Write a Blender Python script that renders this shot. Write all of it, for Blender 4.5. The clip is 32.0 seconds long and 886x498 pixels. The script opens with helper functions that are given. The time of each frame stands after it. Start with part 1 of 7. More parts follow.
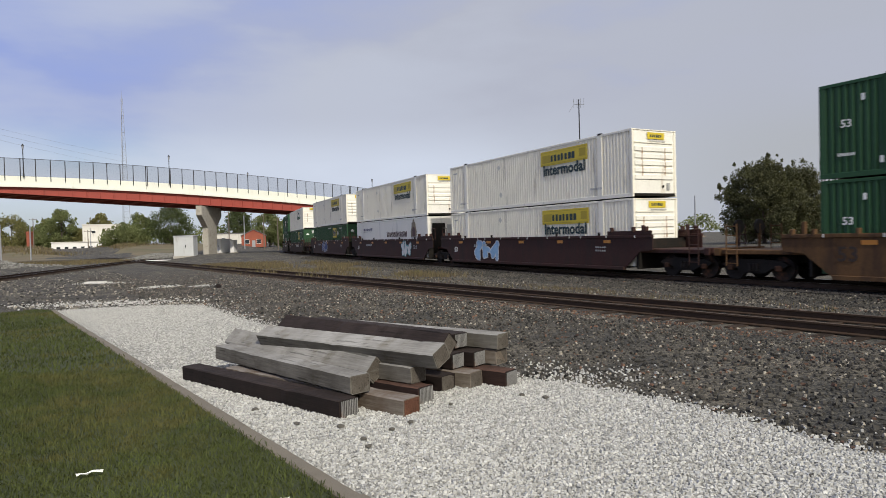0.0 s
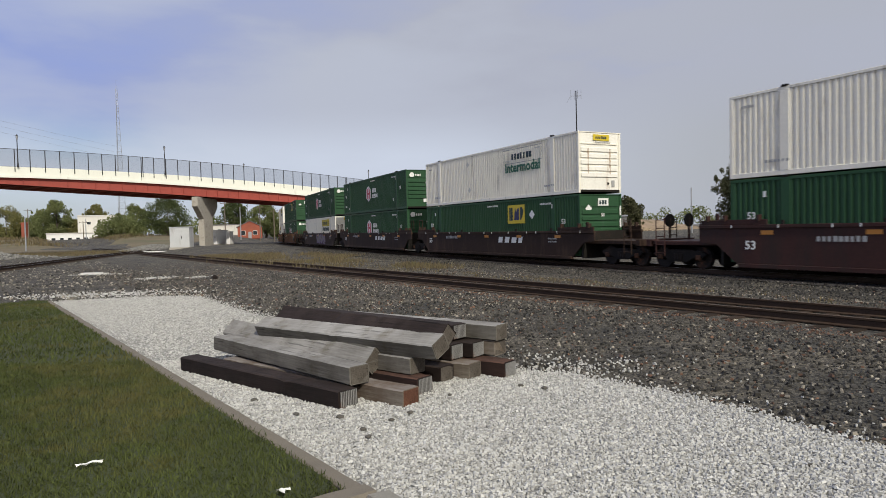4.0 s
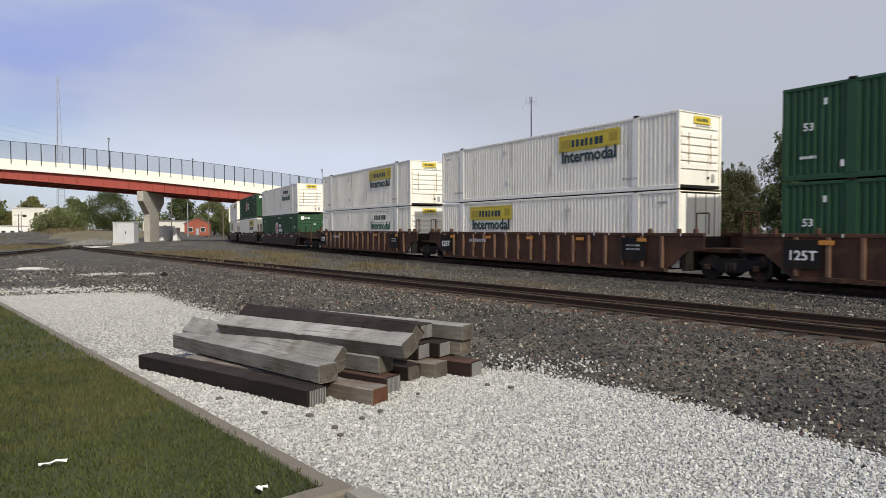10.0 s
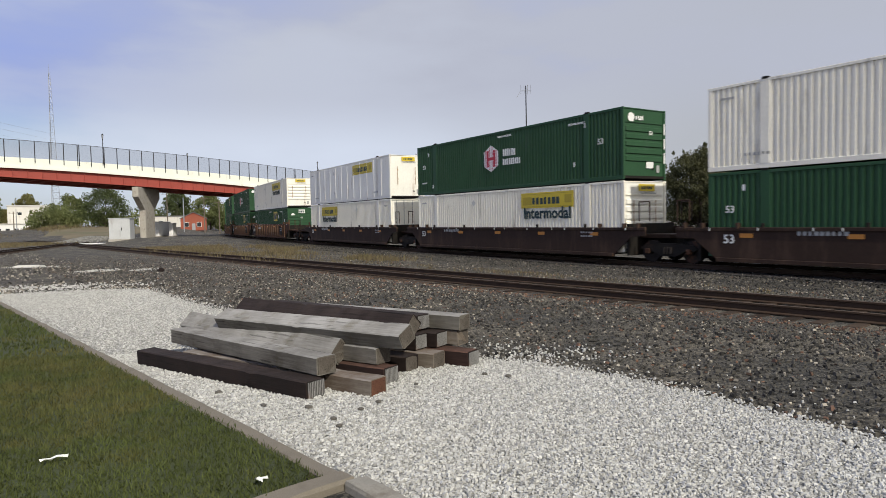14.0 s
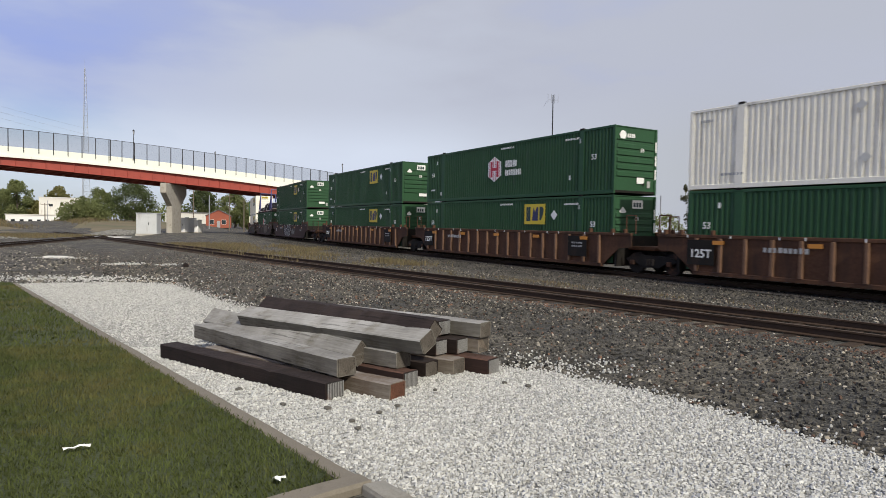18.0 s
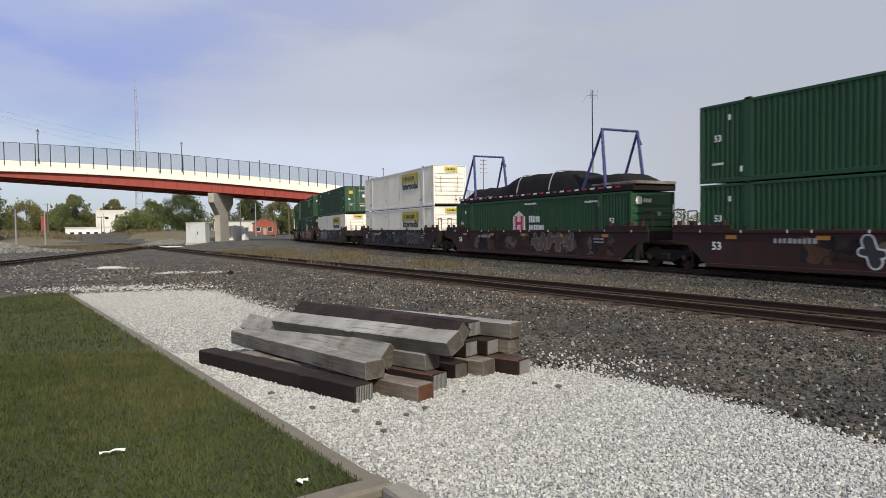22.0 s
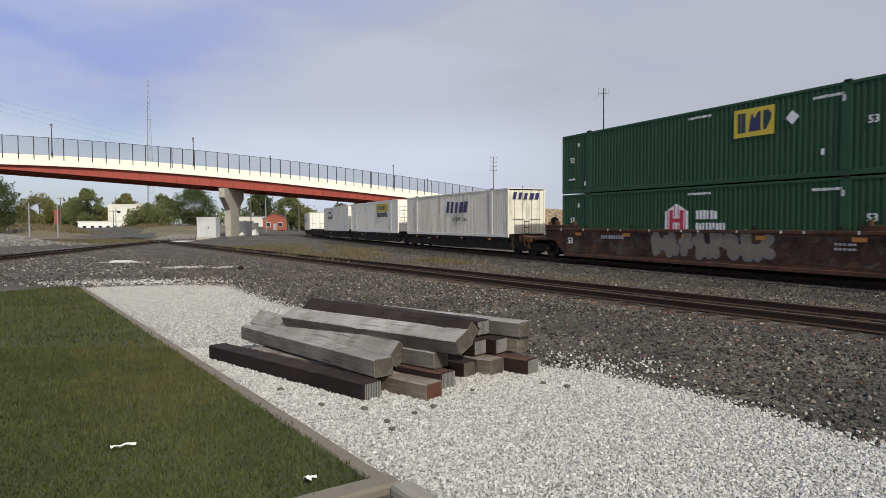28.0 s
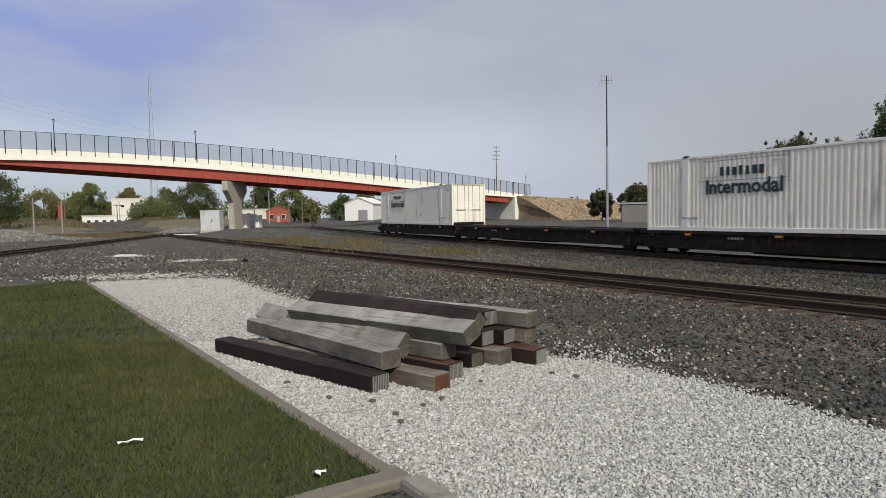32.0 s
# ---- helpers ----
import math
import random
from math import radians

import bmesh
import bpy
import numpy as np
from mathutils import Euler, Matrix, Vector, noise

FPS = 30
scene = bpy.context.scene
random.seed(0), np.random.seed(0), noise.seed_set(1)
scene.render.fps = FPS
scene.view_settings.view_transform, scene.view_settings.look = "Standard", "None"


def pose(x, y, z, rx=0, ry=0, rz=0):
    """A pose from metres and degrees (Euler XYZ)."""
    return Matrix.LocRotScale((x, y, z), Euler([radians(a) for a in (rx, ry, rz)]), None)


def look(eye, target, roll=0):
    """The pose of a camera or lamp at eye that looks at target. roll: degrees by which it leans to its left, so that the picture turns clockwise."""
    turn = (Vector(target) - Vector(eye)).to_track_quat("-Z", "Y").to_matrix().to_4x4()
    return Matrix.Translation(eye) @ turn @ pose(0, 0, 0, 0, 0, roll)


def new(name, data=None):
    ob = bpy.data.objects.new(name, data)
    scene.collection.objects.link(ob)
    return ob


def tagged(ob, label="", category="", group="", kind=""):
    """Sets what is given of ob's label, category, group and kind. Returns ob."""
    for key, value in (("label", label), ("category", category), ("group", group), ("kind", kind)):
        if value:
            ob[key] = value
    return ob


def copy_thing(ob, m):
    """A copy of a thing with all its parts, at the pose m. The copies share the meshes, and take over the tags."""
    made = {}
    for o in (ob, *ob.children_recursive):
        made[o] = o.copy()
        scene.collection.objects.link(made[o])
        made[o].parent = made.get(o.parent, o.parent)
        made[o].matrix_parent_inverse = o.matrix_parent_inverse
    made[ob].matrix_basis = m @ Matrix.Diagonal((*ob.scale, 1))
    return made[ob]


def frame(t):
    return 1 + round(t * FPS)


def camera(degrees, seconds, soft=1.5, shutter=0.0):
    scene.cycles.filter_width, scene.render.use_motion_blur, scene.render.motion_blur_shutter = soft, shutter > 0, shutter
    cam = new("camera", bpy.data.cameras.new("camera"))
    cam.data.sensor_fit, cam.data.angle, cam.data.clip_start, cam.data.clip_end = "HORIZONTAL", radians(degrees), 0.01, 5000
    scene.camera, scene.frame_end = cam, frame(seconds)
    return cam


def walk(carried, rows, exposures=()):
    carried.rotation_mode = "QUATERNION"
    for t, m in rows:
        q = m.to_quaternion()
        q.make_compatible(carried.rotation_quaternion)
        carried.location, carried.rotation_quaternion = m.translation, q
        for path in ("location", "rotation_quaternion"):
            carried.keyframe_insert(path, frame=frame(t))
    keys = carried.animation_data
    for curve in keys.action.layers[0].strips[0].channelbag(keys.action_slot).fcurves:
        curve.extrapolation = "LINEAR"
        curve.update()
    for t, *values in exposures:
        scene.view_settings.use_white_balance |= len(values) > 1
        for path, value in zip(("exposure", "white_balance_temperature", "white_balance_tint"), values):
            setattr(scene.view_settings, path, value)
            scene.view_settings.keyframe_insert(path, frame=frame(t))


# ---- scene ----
cam = camera(70.0, 32.0, soft=0.75, shutter=0.15)
# seconds, eye, point looked at, lean
PATH = [
    (0.0, (0.082, -0.001, 1.680), (0.016, 9.997, 1.531), -1.67),
    (0.5, (0.084, 0.001, 1.672), (-0.099, 9.997, 1.484), -2.44),
    (1.0, (0.077, 0.005, 1.673), (-0.296, 9.994, 1.387), -2.23),
    (1.5, (0.075, 0.000, 1.669), (-0.411, 9.984, 1.371), -2.04),
    (2.0, (0.074, -0.001, 1.667), (-0.458, 9.980, 1.358), -1.87),
    (2.5, (0.066, 0.001, 1.668), (-0.164, 9.994, 1.379), -1.80),
    (4.5, (0.039, 0.013, 1.673), (0.158, 10.009, 1.396), -1.63),
    (5.0, (-0.057, -0.012, 1.667), (0.604, 9.966, 1.582), -2.94),
    (5.5, (-0.073, -0.028, 1.669), (1.107, 9.900, 1.472), -3.61),
    (6.0, (-0.074, -0.043, 1.673), (1.325, 9.856, 1.434), -3.81),
    (6.5, (-0.113, -0.061, 1.673), (1.334, 9.830, 1.399), -3.12),
    (7.0, (-0.138, -0.037, 1.669), (0.568, 9.935, 1.420), -2.34),
    (7.5, (-0.144, -0.026, 1.668), (0.498, 9.951, 1.437), -1.90),
    (8.0, (-0.142, -0.025, 1.662), (0.466, 9.954, 1.425), -1.45),
    (8.5, (-0.148, -0.016, 1.662), (0.438, 9.963, 1.397), -1.06),
    (9.0, (-0.146, -0.033, 1.665), (0.392, 9.948, 1.390), -0.61),
    (9.5, (-0.141, -0.030, 1.662), (0.497, 9.946, 1.391), -0.51),
    (10.0, (-0.141, -0.044, 1.664), (0.600, 9.925, 1.395), -0.34),
    (10.5, (-0.136, -0.042, 1.669), (0.711, 9.919, 1.403), -0.43),
    (11.0, (-0.133, -0.049, 1.670), (0.787, 9.905, 1.405), -0.76),
    (11.5, (-0.132, -0.050, 1.671), (0.845, 9.898, 1.410), -1.18),
    (12.0, (-0.107, -0.053, 1.664), (1.033, 9.878, 1.377), -1.80),
    (12.5, (-0.104, -0.060, 1.664), (1.210, 9.848, 1.335), -2.25),
    (13.0, (-0.110, -0.075, 1.667), (1.297, 9.819, 1.292), -2.17),
    (13.5, (-0.133, -0.072, 1.667), (0.851, 9.871, 1.263), -1.91),
    (14.0, (-0.125, -0.069, 1.663), (0.658, 9.892, 1.248), -1.30),
    (14.5, (-0.135, -0.052, 1.663), (0.566, 9.916, 1.281), -0.29),
    (15.0, (-0.133, -0.059, 1.659), (0.478, 9.916, 1.301), 0.19),
    (15.5, (-0.140, -0.052, 1.662), (0.416, 9.927, 1.322), 0.48),
    (17.5, (-0.164, -0.039, 1.657), (0.328, 9.945, 1.354), 0.60),
    (18.0, (-0.160, -0.047, 1.661), (0.295, 9.937, 1.342), 0.79),
    (18.5, (-0.124, -0.057, 1.663), (0.302, 9.928, 1.333), 0.52),
    (19.0, (-0.024, -0.050, 1.673), (0.325, 9.939, 1.358), 0.19),
    (19.5, (0.002, -0.054, 1.679), (0.157, 9.940, 1.388), 0.35),
    (20.0, (0.005, -0.049, 1.677), (0.059, 9.947, 1.399), 0.15),
    (20.5, (0.009, -0.052, 1.674), (-0.010, 9.945, 1.402), -0.02),
    (21.0, (0.013, -0.059, 1.673), (-0.080, 9.937, 1.397), -0.25),
    (21.5, (0.016, -0.048, 1.674), (-0.149, 9.947, 1.389), -0.37),
    (22.0, (0.027, -0.045, 1.665), (-0.200, 9.948, 1.364), -0.93),
    (22.5, (0.026, -0.029, 1.666), (-0.225, 9.961, 1.286), -1.03),
    (23.0, (0.033, -0.018, 1.667), (-0.180, 9.974, 1.340), -0.20),
    (23.5, (0.025, -0.006, 1.665), (-0.251, 9.986, 1.378), 0.37),
    (24.0, (0.030, -0.014, 1.665), (-0.357, 9.968, 1.206), 0.18),
    (24.5, (0.036, -0.017, 1.668), (-0.448, 9.959, 1.166), -1.02),
    (26.5, (0.030, -0.049, 1.678), (-0.418, 9.932, 1.256), -0.29),
    (27.0, (0.028, -0.048, 1.679), (-0.326, 9.939, 1.303), -0.24),
    (27.5, (0.023, -0.046, 1.681), (-0.307, 9.942, 1.330), -0.19),
    (28.0, (0.020, -0.046, 1.681), (-0.352, 9.941, 1.335), -0.37),
    (28.5, (0.027, -0.055, 1.682), (-0.371, 9.930, 1.312), -0.34),
    (29.0, (0.025, -0.054, 1.680), (-0.390, 9.929, 1.279), -0.25),
    (29.5, (0.023, -0.047, 1.680), (-0.402, 9.934, 1.241), -0.22),
    (30.0, (0.021, -0.036, 1.679), (-0.402, 9.944, 1.209), -0.20),
    (30.5, (0.028, -0.032, 1.680), (-0.372, 9.948, 1.187), -0.12),
    (31.0, (0.027, -0.021, 1.678), (-0.367, 9.958, 1.171), 0.10),
    (31.5, (0.029, -0.008, 1.685), (-0.420, 9.969, 1.163), -0.60),
    (32.0, (-0.012, 0.029, 1.678), (-0.442, 10.008, 1.178), -1.08),
]
walk(cam, [(t, look(eye, target, roll)) for t, eye, target, roll in PATH],
     [(0, 0.09), (1, 0.1), (2, -0.01), (2.5, -0.01), (4.5, 0.02), (5, 0.05), (6, 0.24), (7, 0.26), (8, 0.12), (9, 0.16), (10, 0.16), (11, 0.02), (12, 0.02), (13, 0.05), (14, 0.15), (15, 0.16),
      (18, 0.19), (19, 0.24), (20, 0.24), (21, 0.2), (22, 0.15), (23, 0.1), (24, 0.02), (24.5, 0.05), (26.5, 0.15), (27, 0.17), (28, 0.1), (29, -0.02), (30, -0.03), (32, -0.05)])

# ---- world and sun ----
SUN_DIR = Vector((0.30, -0.71, 0.637)).normalized()
world = bpy.data.worlds.new("sky")
scene.world = world
world.use_nodes = True
wn, wl = world.node_tree.nodes, world.node_tree.links
wn.clear()
sky = wn.new("ShaderNodeTexSky")
sky.sky_type, sky.sun_disc = "NISHITA", False
sky.sun_elevation = math.asin(SUN_DIR.z)
sky.sun_rotation = math.atan2(SUN_DIR.x, SUN_DIR.y)
sky.air_density, sky.dust_density, sky.ozone_density = 1.0, 2.0, 1.5
tex = wn.new("ShaderNodeTexCoord")
stretch = wn.new("ShaderNodeMapping")
stretch.inputs["Scale"].default_value = (1.0, 1.0, 3.4)
cloud = wn.new("ShaderNodeTexNoise")
cloud.inputs["Scale"].default_value, cloud.inputs["Detail"].default_value = 1.7, 7.0
cloud.inputs["Roughness"].default_value = 0.5
split = wn.new("ShaderNodeSeparateXYZ")


def ramp_node(lo, hi, to_lo=0.0, to_hi=1.0):
    r = wn.new("ShaderNodeMapRange")
    r.interpolation_type = "SMOOTHSTEP"
    for key, v in (("From Min", lo), ("From Max", hi), ("To Min", to_lo), ("To Max", to_hi)):
        r.inputs[key].default_value = v
    return r


def blend(a, b, factor):
    m = wn.new("ShaderNodeMix")
    m.data_type = "RGBA"
    for sock, v in ((m.inputs["A"], a), (m.inputs["B"], b)):
        if isinstance(v, tuple):
            sock.default_value = v
        else:
            wl.new(v, sock)
    wl.new(factor, m.inputs["Factor"])
    return m.outputs["Result"]


# a veil of high cloud that thickens to the right, with a pale bank of cloud low on the left
east = ramp_node(-0.75, 0.12)
low = ramp_node(0.20, 0.09)
right = ramp_node(-0.1, 0.5)
fleck = ramp_node(0.35, 0.68, -0.3, 0.3)
veil = wn.new("ShaderNodeMath"); veil.operation = "ADD"; veil.use_clamp = True
bank = wn.new("ShaderNodeMath"); bank.operation = "MULTIPLY_ADD"; bank.use_clamp = True
bank.inputs[1].default_value = 0.85
deep = wn.new("ShaderNodeHueSaturation")
deep.inputs["Saturation"].default_value, deep.inputs["Value"].default_value = 1.35, 1.0
back = wn.new("ShaderNodeBackground")
back.inputs["Strength"].default_value = 0.1
out = wn.new("ShaderNodeOutputWorld")
wl.new(tex.outputs["Generated"], stretch.inputs["Vector"])
wl.new(stretch.outputs["Vector"], cloud.inputs["Vector"])
wl.new(tex.outputs["Generated"], split.inputs["Vector"])
wl.new(split.outputs["X"], east.inputs["Value"])
wl.new(split.outputs["X"], right.inputs["Value"])
wl.new(split.outputs["Z"], low.inputs["Value"])
wl.new(cloud.outputs["Fac"], fleck.inputs["Value"])
wl.new(east.outputs["Result"], veil.inputs[0]); wl.new(fleck.outputs["Result"], veil.inputs[1])
wl.new(low.outputs["Result"], bank.inputs[0]); wl.new(fleck.outputs["Result"], bank.inputs[2])
wl.new(sky.outputs["Color"], deep.inputs["Color"])
blue = blend((2.8, 3.6, 6.9, 1), deep.outputs["Color"], low.outputs["Result"])
high = blend(blue, (4.3, 4.55, 5.42, 1), veil.outputs["Value"])
pale = blend((5.9, 6.45, 7.6, 1), (4.15, 4.35, 4.75, 1), right.outputs["Result"])
# bright haze round the sun
facing = wn.new("ShaderNodeVectorMath"); facing.operation = "DOT_PRODUCT"
facing.inputs[1].default_value = SUN_DIR
glow = ramp_node(0.45, 0.98)
wl.new(tex.outputs["Generated"], facing.inputs[0]); wl.new(facing.outputs["Value"], glow.inputs["Value"])
wl.new(blend(blend(high, pale, bank.outputs["Value"]), (6.9, 6.6, 6.1, 1), glow.outputs["Result"]), back.inputs["Color"])
wl.new(back.outputs["Background"], out.inputs["Surface"])
sun = new("sun", bpy.data.lights.new("sun", "SUN"))
sun.data.energy, sun.data.angle, sun.data.color = 3.3, radians(0.9), (1.0, 0.95, 0.84)
sun.matrix_world = look((60, -40, 60), Vector((60, -40, 60)) - SUN_DIR)
scene.view_settings.exposure = 0.0

# ---- materials ----
def material(name, color, rough=0.7, metal=0.0, vary=0.25, scale=6.0, grain=60.0, bump=0.2, bump_scale=None,
             dirt=None, dirt_amount=0.0, dirt_scale=1.5, random_by=None, streak=False, spec=0.5, spread=(0.55, 1.4)):
    """A painted, earthy or metal surface with two scales of variation, stains and fine relief."""
    m = bpy.data.materials.new(name)
    m.use_nodes = True
    n, l = m.node_tree.nodes, m.node_tree.links
    b = n["Principled BSDF"]
    b.inputs["Roughness"].default_value, b.inputs["Metallic"].default_value = rough, metal
    b.inputs["Specular IOR Level"].default_value = spec
    co = n.new("ShaderNodeTexCoord")
    big, fine = n.new("ShaderNodeTexNoise"), n.new("ShaderNodeTexNoise")
    big.inputs["Scale"].default_value, big.inputs["Detail"].default_value = scale, 5
    fine.inputs["Scale"].default_value, fine.inputs["Detail"].default_value = grain, 3
    for t in (big, fine):
        l.new(co.outputs["Object"], t.inputs["Vector"])
    both = n.new("ShaderNodeMath"); both.operation = "ADD"
    l.new(big.outputs["Fac"], both.inputs[0]); l.new(fine.outputs["Fac"], both.inputs[1])
    rng = n.new("ShaderNodeMapRange")
    rng.inputs["From Min"].default_value, rng.inputs["From Max"].default_value = 0.6, 1.4
    rng.inputs["To Min"].default_value, rng.inputs["To Max"].default_value = 1 - vary, 1 + vary
    l.new(both.outputs["Value"], rng.inputs["Value"])
    value = rng.outputs["Result"]
    if random_by:
        if random_by == "island":
            r = n.new("ShaderNodeNewGeometry").outputs["Random Per Island"]
        else:
            r = n.new("ShaderNodeObjectInfo").outputs["Random"]
        rr = n.new("ShaderNodeMapRange")
        rr.inputs["To Min"].default_value, rr.inputs["To Max"].default_value = spread
        l.new(r, rr.inputs["Value"])
        mul = n.new("ShaderNodeMath"); mul.operation = "MULTIPLY"
        l.new(value, mul.inputs[0]); l.new(rr.outputs["Result"], mul.inputs[1])
        value = mul.outputs["Value"]
    hue = n.new("ShaderNodeHueSaturation")
    hue.inputs["Color"].default_value = (*color, 1)
    l.new(value, hue.inputs["Value"])
    result = hue.outputs["Color"]
    if dirt:
        stain = n.new("ShaderNodeTexNoise")
        stain.inputs["Scale"].default_value, stain.inputs["Detail"].default_value = dirt_scale, 8
        stain.inputs["Roughness"].default_value = 0.7
        mp = n.new("ShaderNodeMapping")
        mp.inputs["Scale"].default_value = (1, 1, 0.18) if streak else (1, 1, 1)
        l.new(co.outputs["Object"], mp.inputs["Vector"]); l.new(mp.outputs["Vector"], stain.inputs["Vector"])
        edge = n.new("ShaderNodeMapRange")
        edge.inputs["From Min"].default_value, edge.inputs["From Max"].default_value = 0.62 - 0.35 * dirt_amount, 0.78 - 0.25 * dirt_amount
        l.new(stain.outputs["Fac"], edge.inputs["Value"])
        mx = n.new("ShaderNodeMix"); mx.data_type = "RGBA"
        l.new(edge.outputs["Result"], mx.inputs["Factor"])
        l.new(result, mx.inputs["A"]); mx.inputs["B"].default_value = (*dirt, 1)
        result = mx.outputs["Result"]
    l.new(result, b.inputs["Base Color"])
    if bump:
        rel = n.new("ShaderNodeBump")
        rel.inputs["Strength"].default_value, rel.inputs["Distance"].default_value = bump, 0.02
        bt = fine
        if bump_scale:
            bt = n.new("ShaderNodeTexNoise"); bt.inputs["Scale"].default_value, bt.inputs["Detail"].default_value = bump_scale, 4
            l.new(co.outputs["Object"], bt.inputs["Vector"])
        l.new(bt.outputs["Fac"], rel.inputs["Height"]); l.new(rel.outputs["Normal"], b.inputs["Normal"])
    return m


def stony(name, color, scale, contrast, tint, rough=0.95):
    """Ground of packed stones: each cell a stone of its own tone, with dark gaps and broad stains."""
    m = bpy.data.materials.new(name)
    m.use_nodes = True
    n, l = m.node_tree.nodes, m.node_tree.links
    b = n["Principled BSDF"]
    b.inputs["Roughness"].default_value = rough
    co = n.new("ShaderNodeTexCoord")
    cell, gap, broad = n.new("ShaderNodeTexVoronoi"), n.new("ShaderNodeTexVoronoi"), n.new("ShaderNodeTexNoise")
    cell.inputs["Scale"].default_value = gap.inputs["Scale"].default_value = scale
    gap.feature = "DISTANCE_TO_EDGE"
    broad.inputs["Scale"].default_value, broad.inputs["Detail"].default_value, broad.inputs["Roughness"].default_value = 0.6, 9, 0.65
    for t in (cell, gap, broad):
        l.new(co.outputs["Object"], t.inputs["Vector"])
    sep = n.new("ShaderNodeSeparateColor"); l.new(cell.outputs["Color"], sep.inputs["Color"])
    tone = n.new("ShaderNodeMapRange"); tone.inputs["To Min"].default_value, tone.inputs["To Max"].default_value = 1 - contrast, 1 + contrast
    l.new(sep.outputs["Red"], tone.inputs["Value"])
    dark = n.new("ShaderNodeMapRange"); dark.inputs["From Max"].default_value, dark.inputs["To Min"].default_value = 0.12, 0.35
    l.new(gap.outputs["Distance"], dark.inputs["Value"])
    mul = n.new("ShaderNodeMath"); mul.operation = "MULTIPLY"
    l.new(tone.outputs["Result"], mul.inputs[0]); l.new(dark.outputs["Result"], mul.inputs[1])
    stain = n.new("ShaderNodeMapRange"); stain.inputs["From Min"].default_value, stain.inputs["From Max"].default_value = 0.42, 0.66
    l.new(broad.outputs["Fac"], stain.inputs["Value"])
    mx = n.new("ShaderNodeMix"); mx.data_type = "RGBA"
    mx.inputs["A"].default_value, mx.inputs["B"].default_value = (*color, 1), (*tint, 1)
    l.new(stain.outputs["Result"], mx.inputs["Factor"])
    hue = n.new("ShaderNodeHueSaturation")
    l.new(mx.outputs["Result"], hue.inputs["Color"]); l.new(mul.outputs["Value"], hue.inputs["Value"])
    l.new(hue.outputs["Color"], b.inputs["Base Color"])
    bump = n.new("ShaderNodeBump"); bump.inputs["Strength"].default_value, bump.inputs["Distance"].default_value = 0.8, 0.03
    l.new(gap.outputs["Distance"], bump.inputs["Height"]); l.new(bump.outputs["Normal"], b.inputs["Normal"])
    return m


